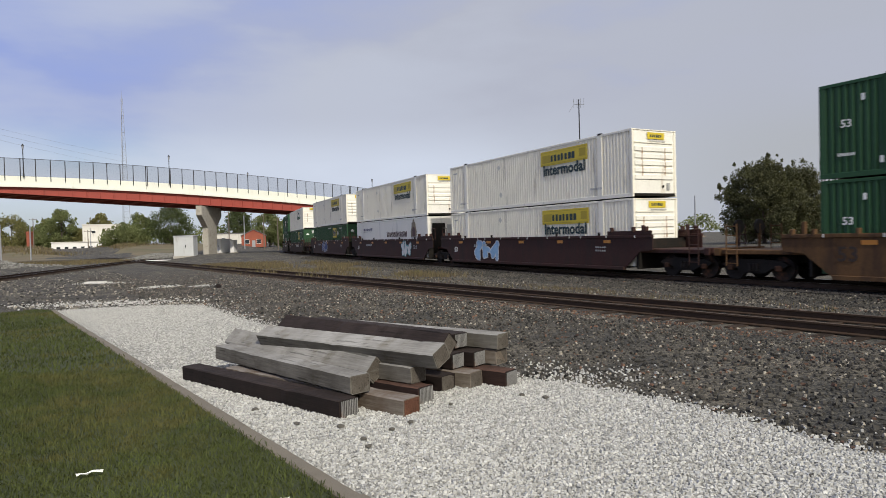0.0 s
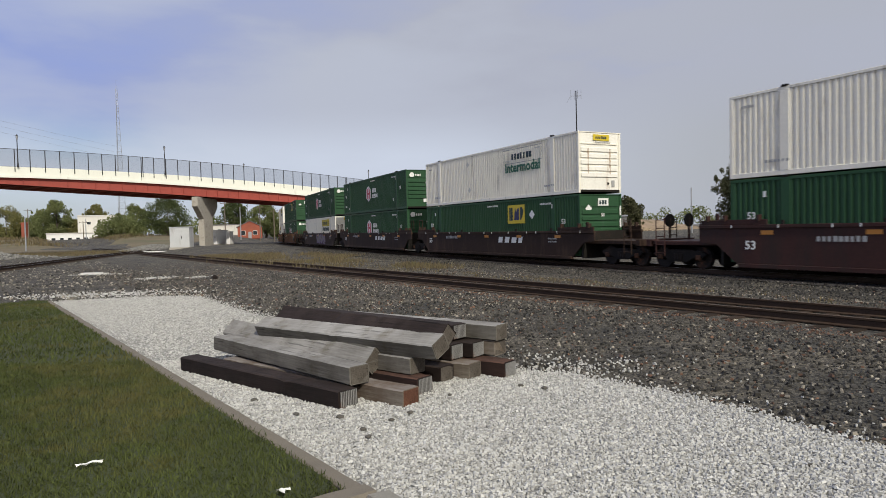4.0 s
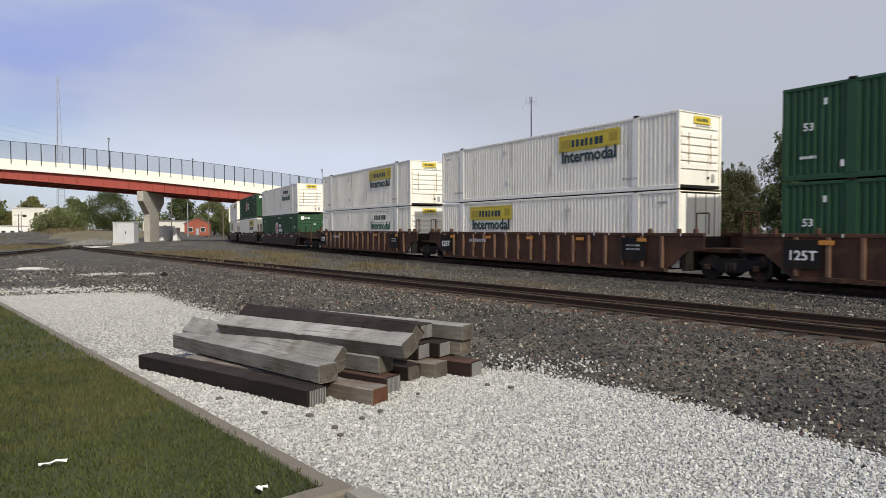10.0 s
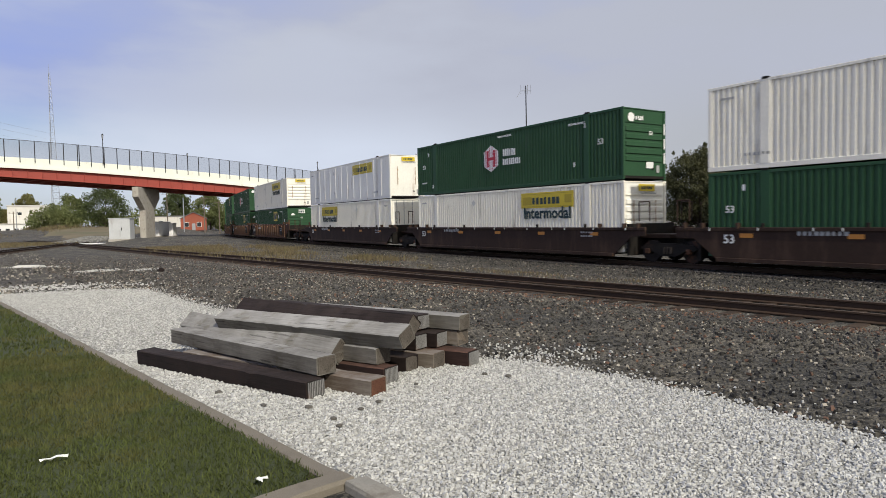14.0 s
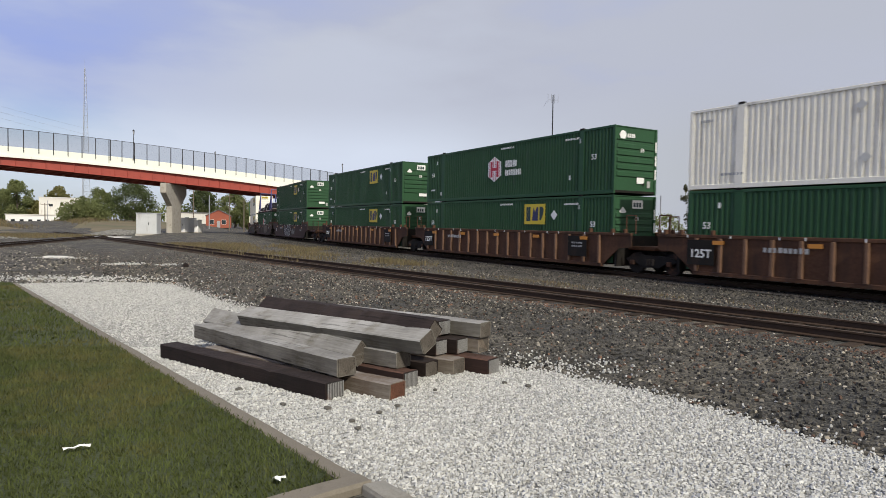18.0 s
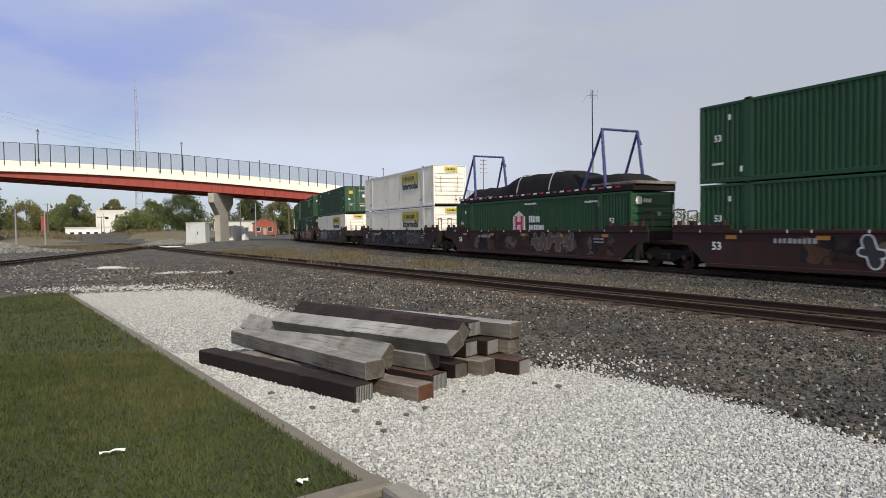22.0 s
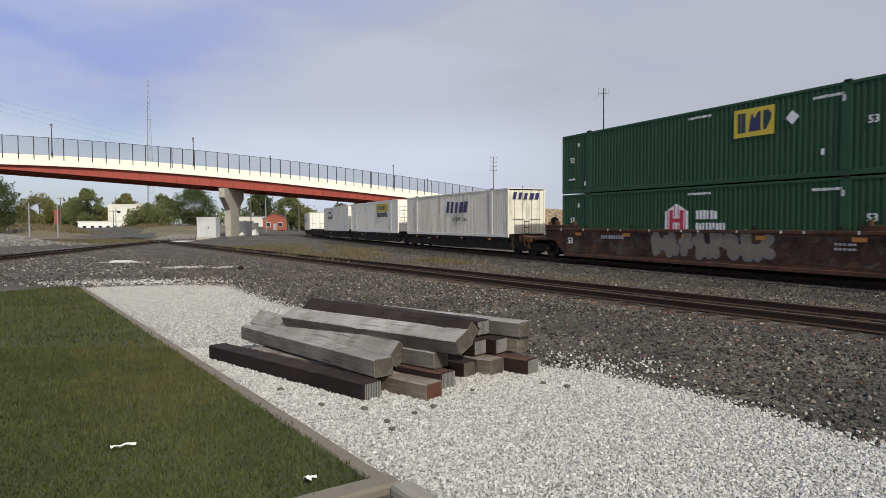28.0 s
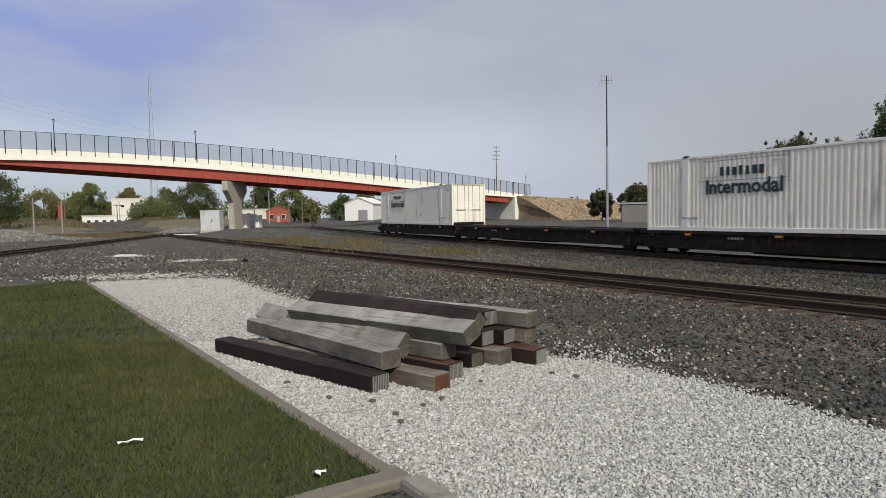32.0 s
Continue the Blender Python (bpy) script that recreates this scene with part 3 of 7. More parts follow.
def lay_track(name, centre, label, ties_from, ties_to, shine=True):
    """Rails on both sides of a centre line of (x, y, z), and ties between two distances along it."""
    c = np.array(centre, float)
    t = np.gradient(c[:, :2], axis=0)
    t /= np.linalg.norm(t, axis=1)[:, None]
    n = np.stack([t[:, 1], -t[:, 0]], 1)
    track = thing(name, label, "railway track", kind="structure")
    for off in (-0.755, 0.755):
        m = [((p[0] + q[0] * off, p[1] + q[1] * off, p[2]), q) for p, q in zip(c, n)]
        part("rail", rail_profile(m, M["rail_top"] if shine else M["rail_dull"]), None, track)
    d = np.r_[0, np.cumsum(np.linalg.norm(np.diff(c[:, :2], axis=0), axis=1))]
    bm = bmesh.new()
    box(bm, -1.3, 1.3, -0.115, 0.115, -0.18, 0, bevel=0.012)
    me = mesh_of("tie", bm, M["tie_old"])
    rnd = random.Random(len(name))
    s = ties_from
    while s < min(ties_to, d[-1]):
        x, y, z = (np.interp(s, d, c[:, k]) for k in range(3))
        a = math.atan2(np.interp(s, d, n[:, 1]), np.interp(s, d, n[:, 0]))
        piece("tie", me, track, pose(x + rnd.uniform(-0.03, 0.03), y, z - 0.175, rnd.uniform(-1, 1), rnd.uniform(-0.5, 0.5), math.degrees(a) + rnd.uniform(-2, 2)))
        s += 0.54
    return track


near_line = [(C1.x + T1.x * s, C1.y + T1.y * s, near_level(C1.x + T1.x * s, C1.y + T1.y * s)) for s in np.linspace(-30, 290, 65)]
lay_track("track_near", near_line, "rusty railway track on dark ballast", 30, 120, False)
far_line = [tuple(on_track(s)) for s in np.linspace(-60, 330, 131)]
lay_track("track_far", far_line, "railway track that carries the train", 66, 180)
cross_line = [(-43.2 + (87.7 - y) * 0.285, y, 0.03) for y in range(-10, 240, 4)]
lay_track("track_crossing", cross_line, "railway track that crosses the other at a diamond", 30, 150)

# ---- timber pile on the gravel ----
def wood(name, color, dark, rough=0.9):
    """Sawn timber with long grain, checks and weathering."""
    m = bpy.data.materials.new(name)
    m.use_nodes = True
    n, l = m.node_tree.nodes, m.node_tree.links
    b = n["Principled BSDF"]
    b.inputs["Roughness"].default_value = rough
    b.inputs["Specular IOR Level"].default_value = 0.2
    co = n.new("ShaderNodeTexCoord"); mp = n.new("ShaderNodeMapping")
    mp.inputs["Scale"].default_value = (0.7, 11.0, 11.0)
    grain, patch, crack = n.new("ShaderNodeTexNoise"), n.new("ShaderNodeTexNoise"), n.new("ShaderNodeTexNoise")
    grain.inputs["Scale"].default_value, grain.inputs["Detail"].default_value = 5, 8
    patch.inputs["Scale"].default_value, patch.inputs["Detail"].default_value = 2.2, 5
    crack.inputs["Scale"].default_value, crack.inputs["Detail"].default_value = 2.4, 3
    l.new(co.outputs["Object"], mp.inputs["Vector"])
    l.new(mp.outputs["Vector"], grain.inputs["Vector"]); l.new(mp.outputs["Vector"], crack.inputs["Vector"]); l.new(co.outputs["Object"], patch.inputs["Vector"])
    ramp = n.new("ShaderNodeValToRGB")
    ramp.color_ramp.elements[0].position, ramp.color_ramp.elements[0].color = 0.36, (*dark, 1)
    ramp.color_ramp.elements[1].position, ramp.color_ramp.elements[1].color = 0.60, (*color, 1)
    mixer = n.new("ShaderNodeMath"); mixer.operation = "MULTIPLY_ADD"
    mixer.inputs[1].default_value = 0.30
    half = n.new("ShaderNodeMath"); half.operation = "MULTIPLY"; half.inputs[1].default_value = 0.70
    l.new(patch.outputs["Fac"], half.inputs[0]); l.new(grain.outputs["Fac"], mixer.inputs[0]); l.new(half.outputs["Value"], mixer.inputs[2])
    l.new(mixer.outputs["Value"], ramp.inputs["Fac"])
    # brown and mossy blotches
    blot = n.new("ShaderNodeTexNoise")
    blot.inputs["Scale"].default_value, blot.inputs["Detail"].default_value, blot.inputs["Roughness"].default_value = 3.6, 9, 0.7
    l.new(co.outputs["Object"], blot.inputs["Vector"])
    soak = n.new("ShaderNodeMapRange")
    soak.inputs["From Min"].default_value, soak.inputs["From Max"].default_value, soak.inputs["To Max"].default_value = 0.55, 0.72, 0.75
    l.new(blot.outputs["Fac"], soak.inputs["Value"])
    mx = n.new("ShaderNodeMix"); mx.data_type = "RGBA"
    mx.inputs["B"].default_value = (dark[0] * 0.75, dark[1] * 0.68, dark[2] * 0.5, 1)
    l.new(soak.outputs["Result"], mx.inputs["Factor"]); l.new(ramp.outputs["Color"], mx.inputs["A"])
    # drying checks along the grain and a few saw cuts across it
    line = n.new("ShaderNodeMapRange")
    line.inputs["From Min"].default_value, line.inputs["From Max"].default_value = 0.33, 0.36
    line.inputs["To Min"].default_value, line.inputs["To Max"].default_value = 0.55, 1.0
    l.new(crack.outputs["Fac"], line.inputs["Value"])
    hue = n.new("ShaderNodeHueSaturation")
    l.new(mx.outputs["Result"], hue.inputs["Color"]); l.new(line.outputs["Result"], hue.inputs["Value"])
    l.new(hue.outputs["Color"], b.inputs["Base Color"])
    both = n.new("ShaderNodeMath"); both.operation = "ADD"
    l.new(grain.outputs["Fac"], both.inputs[0]); l.new(blot.outputs["Fac"], both.inputs[1])
    bump = n.new("ShaderNodeBump"); bump.inputs["Strength"].default_value, bump.inputs["Distance"].default_value = 0.4, 0.012
    l.new(both.outputs["Value"], bump.inputs["Height"]); l.new(bump.outputs["Normal"], b.inputs["Normal"])
    return m


# tarred, dirty sides, bleached tops: light from above is also put into the colours
M["timber_grey"] = (wood("weathered grey timber", (0.165, 0.152, 0.132), (0.072, 0.064, 0.053)), wood("bleached, top-lit grey timber", (0.30, 0.289, 0.268), (0.15, 0.142, 0.127)))
M["timber_pale"] = (wood("pale weathered timber", (0.172, 0.160, 0.138), (0.08, 0.072, 0.059)), wood("bleached, top-lit pale timber", (0.34, 0.329, 0.308), (0.18, 0.171, 0.154)))
M["timber_dark"] = (wood("creosoted dark timber", (0.020, 0.013, 0.011), (0.010, 0.007, 0.006), 0.75), wood("worn, top-lit dark timber", (0.040, 0.029, 0.025), (0.017, 0.012, 0.010), 0.8))
M["timber_brown"] = (wood("brown stained timber", (0.20, 0.175, 0.145), (0.085, 0.058, 0.04)), wood("bleached, top-lit brown timber", (0.27, 0.25, 0.23), (0.12, 0.085, 0.06)))
M["timber_red"] = (wood("reddish dark timber", (0.040, 0.022, 0.018), (0.017, 0.011, 0.010), 0.8), wood("rusty, top-lit dark timber", (0.14, 0.075, 0.055), (0.04, 0.024, 0.019), 0.85))
PILE_O, PILE_E, PILE_P = Vector((-0.97, 5.99)), Vector((0.787, -0.617)), Vector((0.617, 0.787))


def timber(mat, tell, end, across, z, length=2.75, yaw=0.0, roll=0.0, tip=0.0, plate=False, w=0.24, h=0.18, seed=1, stained=False):
    """A squared railway timber: its front end at `end` along the pile, `across` from the pile's near edge, lying at height z."""
    rnd = random.Random(seed)
    bm = bmesh.new()
    n = 36
    ring = []
    for i in range(n + 1):
        x = -length * i / n
        r = []
        for (cy, cz) in ((-1, -1), (1, -1), (1, 1), (-1, 1)):
            wob = rnd.uniform(-0.0015, 0.0015) - (rnd.uniform(0.0, 0.008) if rnd.random() < 0.05 else 0.0) * cz
            for k, (sy, sz) in enumerate((((1, 0.88), (0.88, 1)) if cy * cz > 0 else ((0.88, 1), (1, 0.88)))):
                r.append(bm.verts.new((x + rnd.uniform(-0.006, 0.006) * (i in (0, n)), cy * sy * w / 2 + wob, cz * sz * h / 2 + wob + h / 2)))
        ring.append(r)
    m = len(ring[0])
    for i in range(n):
        for k in range(m):
            bm.faces.new((ring[i][k], ring[i][(k + 1) % m], ring[i + 1][(k + 1) % m], ring[i + 1][k]))
    bm.faces.new(ring[0][::-1]); bm.faces.new(ring[-1])
    bmesh.ops.recalc_face_normals(bm, faces=bm.faces)
    p = PILE_O + PILE_E * end + PILE_P * (across + w / 2)
    base = Matrix.Translation((p.x, p.y, z)) @ Matrix.Rotation(math.atan2(PILE_E.y, PILE_E.x) + radians(yaw), 4, "Z") @ Matrix.Rotation(radians(tip), 4, "Y") @ Matrix.Translation((0, 0, h / 2)) @ Matrix.Rotation(radians(roll), 4, "X") @ Matrix.Translation((0, 0, -h / 2))
    ob = thing("timber", tell, "railway tie", group="pile of railway ties", m=base)
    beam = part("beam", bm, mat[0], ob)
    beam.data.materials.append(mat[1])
    # faces up in the tie's own space get the paler, light-toned material
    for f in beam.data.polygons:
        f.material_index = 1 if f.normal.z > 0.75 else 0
    part("end_grain", boxes((-0.002, 0.003, -w * 0.43, w * 0.43, h * 0.05, h * 0.95)), M["end_rust"] if stained else M["end_wood"], ob, "checked end grain")
    if plate:
        part("end_plate", boxes((0.002, 0.007, -w * 0.44, w * 0.44, h * 0.04, h * 0.96)), M["plate_dark"], ob, "dark grey toothed end plate")
        bm = bmesh.new()
        for k in range(10):
            y = -w * 0.40 + k * w * 0.8 / 9
            box(bm, 0.007, 0.016, y - w * 0.014, y + w * 0.014, h * 0.07, h * 0.93)
        part("plate_teeth", bm, M["galv_dull"], ob, "row of pale steel teeth")
    return ob


M["end_wood"] = wood("timber end grain", (0.135, 0.12, 0.10), (0.05, 0.04, 0.033))
M["end_rust"] = wood("rust stained end grain", (0.15, 0.065, 0.04), (0.06, 0.03, 0.02))
M["plate_dark"] = material("tarred end plate", (0.035, 0.032, 0.03), 0.8, spec=0.2, vary=0.3, scale=6, grain=60, bump=0.1, dirt=RUST, dirt_amount=0.2)
M["galv_dull"] = material("dull end plate steel", (0.26, 0.255, 0.245), 0.7, 0.0, vary=0.25, scale=6, grain=60, bump=0.1, dirt=RUST, dirt_amount=0.2)
GREY, DARK = "weathered grey railway tie", "dark creosoted railway tie"
L2, L3 = 0.185, 0.37                              # where the second and third layers lie
timber(M["timber_dark"], DARK + " lying on white gravel", 0.01, -0.03, 0.0, 3.04, yaw=-2.3, plate=True, seed=1)
timber(M["timber_brown"], "brown stained railway tie on white gravel", 0.47, 0.36, -0.015, 3.0, yaw=-0.5, seed=2, stained=True)
timber(M["timber_red"], DARK + " with toothed end plate", 0.31, 0.76, 0.0, 2.7, plate=True, seed=3)
timber(M["timber_dark"], DARK + " on gravel", 0.18, 1.30, 0.0, 2.7, seed=5)
timber(M["timber_brown"], GREY + " on gravel", 0.35, 1.60, 0.0, 2.7, seed=6)
timber(M["timber_red"], "reddish dark railway tie on gravel", 0.65, 1.86, 0.0, 2.7, plate=True, seed=7)
timber(M["timber_grey"], GREY + " behind the pile on gravel", 0.12, 2.13, 0.0, 2.7, seed=4)
timber(M["timber_grey"], GREY + " resting on the dark front tie", -0.04, 0.18, L2, 3.05, yaw=-7.7, seed=8)
timber(M["timber_grey"], GREY + " lying on its edge between others", -0.31, 0.66, 0.205, 3.0, yaw=-4.5, roll=45, tip=1.6, seed=9)
timber(M["timber_grey"], GREY + " with a chipped end in the pile", 0.16, 0.83, L2, 2.6, seed=10)
timber(M["timber_dark"], DARK + " inside the pile", -0.15, 1.20, L2, 2.6, seed=11)
timber(M["timber_dark"], DARK + " in the pile", 0.08, 1.62, L2, 2.6, plate=True, seed=12)
timber(M["timber_dark"], DARK + " in the pile", 0.21, 1.865, L2, 2.6, plate=True, seed=13)
timber(M["timber_brown"], "pale brown weathered railway tie in the pile", 0.36, 2.11, L2, 2.6, seed=14)
timber(M["timber_pale"], "pale weathered railway tie on top of the pile", 0.49, 0.815, 0.405, 2.95, yaw=0.0, roll=25, seed=15)
timber(M["timber_dark"], DARK + " on its edge on the pile", 0.31, 1.16, 0.44, 3.2, yaw=-5.5, roll=45, seed=16)
timber(M["timber_dark"], DARK + " on the pile", -0.03, 1.83, L3 + 0.01, 2.9, yaw=-5.0, plate=True, seed=17)
timber(M["timber_pale"], "pale weathered railway tie behind the pile", 0.40, 2.09, L3, 2.6, seed=18)

# ---- concrete edging ----
def edging(name, a, b, width, top, mat, tell):
    """A concrete strip from a to b in plan."""
    a, b = Vector(a), Vector(b)
    d = b - a
    rnd = random.Random(int(a.x * 100))
    bm = bmesh.new()
    n = max(2, int(d.length / 0.25))
    prof = [(-width / 2, -0.1), (-width / 2, top - 0.015), (-width / 2 + 0.015, top), (width / 2 - 0.015, top), (width / 2, top - 0.015), (width / 2, -0.1)]
    rings = []
    for i in range(n + 1):
        rings.append([bm.verts.new((d.length * i / n, u + rnd.uniform(-0.006, 0.006), v + (rnd.uniform(-0.005, 0.005) if v > 0 else 0))) for u, v in prof])
    for i in range(n):
        for k in range(5):
            bm.faces.new((rings[i][k], rings[i][k + 1], rings[i + 1][k + 1], rings[i + 1][k]))
    bm.faces.new(rings[0]); bm.faces.new(rings[-1][::-1])
    bmesh.ops.recalc_face_normals(bm, faces=bm.faces)
    return single(name, bm, mat, tell, "kerb", kind="structure", m=Matrix.Translation((a.x, a.y, 0)) @ Matrix.Rotation(math.atan2(d.y, d.x), 4, "Z"))


M["curb_grey"] = material("grey concrete block", (0.25, 0.235, 0.20), 0.95, vary=0.2, scale=5, grain=120, bump=0.3, dirt=(0.16, 0.14, 0.11), dirt_amount=0.3, dirt_scale=5)
half_way = CURB_A + (CURB_B - CURB_A) * 0.62
edging("edging_1", CURB_A + CN * 0.05, half_way + CN * 0.05, 0.13, 0.035, M["curb"], "old concrete lawn edging")
edging("edging_2", half_way + CN * 0.05, CURB_B + CN * 0.05, 0.13, 0.035, M["curb"], "old concrete lawn edging")
edging("edging_3", (-0.40, 3.93), (0.75, 2.3), 0.17, 0.05, M["curb_grey"], "newer grey concrete edging block")
edging("edging_4", (-0.46, 4.02), (-2.6, 2.45), 0.17, 0.05, M["curb"], "old concrete edging along a gravel patch")
def litter(x, y, length, width, seed, tell):
    """A crumpled scrap of paper."""
    rnd = random.Random(seed)
    bm = bmesh.new()
    grid = [[bm.verts.new(((i / 5 - 0.5) * length + rnd.uniform(-0.006, 0.006), (j / 3 - 0.5) * width * (0.6 + 0.4 * math.sin(i * 1.1)) + rnd.uniform(-0.005, 0.005), rnd.uniform(0.0, 0.028))) for j in range(4)] for i in range(6)]
    for i in range(5):
        for j in range(3):
            bm.faces.new((grid[i][j], grid[i + 1][j], grid[i + 1][j + 1], grid[i][j + 1]))
    single("litter", bm, M["mark_white"], tell, "litter", m=pose(x, y, 0.068, 0, 0, rnd.uniform(0, 40)))


litter(-2.53, 4.5, 0.17, 0.06, 2, "crumpled white paper scrap on the lawn")
litter(-0.99, 3.93, 0.08, 0.06, 5, "small crumpled white paper on the lawn")

# ---- the road bridge ----
BRIDGE_O, BRIDGE_D, BRIDGE_B = Vector((-69.9, 93.35)), Vector((0.7761, 0.6306)), Vector((-0.6306, 0.7761))
STEP = 2.0
BK = np.array([-14, 0, 17, 24, 32, 55], float)
PAR_TOP = np.polyfit(BK[1:], (13.31, 12.62, 11.99, 10.77, 6.86), 3)
PAR_LOW = np.polyfit(BK[1:], (11.6, 10.87, 10.05, 8.87, 6.2), 3)
GIRD_LOW = np.polyfit((0, 17, 24, 29, 52), (10.84, 9.66, 8.4, 7.6, 5.1), 2)


def bridge_at(k, back=0.0):
    p = BRIDGE_O + BRIDGE_D * (STEP * k) + BRIDGE_B * back
    return p


def level(poly, k):
    k = max(k, -2.0) if k < -2 else k
    return float(np.polyval(poly, k))


def band(poly_top, poly_low, k0, k1, back0, back1, drop_top=0.0, drop_low=0.0, n=None):
    """A beam that follows the bridge from post k0 to k1, between two levels and two distances back."""
    bm = bmesh.new()
    n = n or max(2, int((k1 - k0) / 2))
    rings = []
    for i in range(n + 1):
        k = k0 + (k1 - k0) * i / n
        a, b = bridge_at(k, back0), bridge_at(k, back1)
        zt, zl = level(poly_top, k) - drop_top, level(poly_low, k) - drop_low
        rings.append([bm.verts.new((a.x, a.y, zl)), bm.verts.new((a.x, a.y, zt)), bm.verts.new((b.x, b.y, zt)), bm.verts.new((b.x, b.y, zl))])
    for i in range(n):
        for q in range(4):
            bm.faces.new((rings[i][q], rings[i][(q + 1) % 4], rings[i + 1][(q + 1) % 4], rings[i + 1][q]))
    bm.faces.new(rings[0]); bm.faces.new(rings[-1][::-1])
    bmesh.ops.recalc_face_normals(bm, faces=bm.faces)
    return bm


K0, K1 = -26, 55
bridge = thing("bridge", "road bridge with cream parapet and red girders", "bridge")
for a, b in ((K0, -8), (-8, 12), (12, 32), (32, 52), (52, K1 + 0.3)):
    part("parapet", band(PAR_TOP, PAR_LOW, a + 0.02, b - 0.02, 0.0, 0.35, 0.0, -0.42), M["bridge_white"], bridge)
    part("slab_edge", band(PAR_LOW, PAR_LOW, a, b, -0.08, 0.6, -0.42, 0.0), M["bridge_white"], bridge)
part("parapet", band(PAR_TOP, PAR_LOW, K0, K1, 11.6, 11.95, 0.0, 0.0), M["bridge_white"], bridge)
part("deck", band(PAR_LOW, PAR_LOW, K0, K1, 0.36, 11.6, -0.3, 0.0), M["concrete"], bridge)
for j, back in enumerate((0.4, 3.6, 6.4, 9.2, 11.1)):
    g = part("girder", band(PAR_LOW, GIRD_LOW, K0, 51.5, back, back + 0.08, 0.0, 0.0), M["bridge_red"], bridge)
    part("girder_flange", band(GIRD_LOW, GIRD_LOW, K0, 51.5, back - 0.22, back + 0.3, 0.0, 0.06), M["bridge_red"], bridge)
st = boxes((-0.03, 0.03, -0.14, 0.0, 0, 1))
st = mesh_of("stiffener", st, M["bridge_red"])
ang = math.degrees(math.atan2(BRIDGE_D.y, BRIDGE_D.x))
for k in range(-24, 51, 1):
    p = bridge_at(k + 0.5, 0.4)
    zl, zt = level(GIRD_LOW, k + 0.5), level(PAR_LOW, k + 0.5)
    piece("stiffener", st, bridge, pose(p.x, p.y, zl, 0, 0, ang) @ Matrix.Diagonal((1, 1, zt - zl, 1)))
post_me = mesh_of("fence_post", boxes((-0.06, 0.06, -0.05, 0.04, -0.75, 2.75), bevel=0.01), M["fence"])
low_me = mesh_of("fence_post", boxes((-0.035, 0.035, -0.03, 0.03, 0.0, 1.2)), M["fence"])
for k in range(-12, 56):
    p = bridge_at(k, -0.02)
    piece("fence_post", post_me, bridge, pose(p.x, p.y, level(PAR_TOP, k), 0, 0, ang))
    if k in (12, 32, 52):
        p = bridge_at(k + 0.12, -0.02)
        piece("fence_post", post_me, bridge, pose(p.x, p.y, level(PAR_TOP, k), 0, 0, ang))
    p = bridge_at(k * 1.0, 11.8)
    piece("fence_post", low_me, bridge, pose(p.x, p.y, level(PAR_TOP, k), 0, 0, ang))
part("fence_rail", band(PAR_TOP, PAR_TOP, -12, K1, 0.0, 0.05, -2.75, -2.69), M["fence"], bridge)
part("fence_rail", band(PAR_TOP, PAR_TOP, -12, K1, 11.78, 11.82, -1.2, -1.15), M["fence"], bridge)
net = bpy.data.materials.new("chain link netting")
net.use_nodes = True
nn, nl = net.node_tree.nodes, net.node_tree.links
nb, nt, nm = nn["Principled BSDF"], nn.new("ShaderNodeBsdfTransparent"), nn.new("ShaderNodeMixShader")
nb.inputs["Base Color"].default_value = (0.06, 0.06, 0.065, 1)
nm.inputs["Fac"].default_value = 0.16
nl.new(nt.outputs[0], nm.inputs[1]); nl.new(nb.outputs[0], nm.inputs[2]); nl.new(nm.outputs[0], nn["Material Output"].inputs["Surface"])
part("fence_net", band(PAR_TOP, PAR_TOP, -12, K1, 0.04, 0.05, -2.69, -0.02), net, bridge, "thin dark wire netting")


def pier(k, back, axis_deg):
    """A hammerhead pier: cap with sloped ends on a stem."""
    p = bridge_at(k, back)
    top = level(GIRD_LOW, k) - 0.12
    g = float(ground_z(p.x, p.y)) - 0.3
    bm = bmesh.new()
    prism(bm, [(-5.0, top), (5.0, top), (5.0, top - 1.7), (2.2, top - 3.9), (2.2, g), (-2.2, g), (-2.2, top - 3.9), (-5.0, top - 1.7)], -0.52, 0.52)
    bmesh.ops.bevel(bm, geom=bm.edges[:], offset=0.05, segments=1, affect="EDGES")
    ob = part("pier", bm, M["concrete"], bridge)
    ob.matrix_basis = pose(p.x, p.y, 0, 0, 0, axis_deg)
    me = boxes((-0.4, 0.4, -0.4, 0.4, top, top + 0.14), bevel=0.02)
    part("bearing", me, M["fence"], ob)


pier(17.79, 3.1, 90)
pier(38.5, 4.4, 90)
pier(-7.0, 4.4, 90)
# abutment and embankment
p0 = bridge_at(52.2, -0.3)
bm = bmesh.new()
prism(bm, [(0.0, level(PAR_LOW, 52)), (7.5, level(PAR_LOW, 55.5) + 0.3), (7.5, 0.0), (0.0, 0.0)], 0.0, 12.5)
ab = part("abutment", bm, M["bridge_white"], bridge)
ab.matrix_basis = pose(p0.x, p0.y, 0, 0, 0, ang)


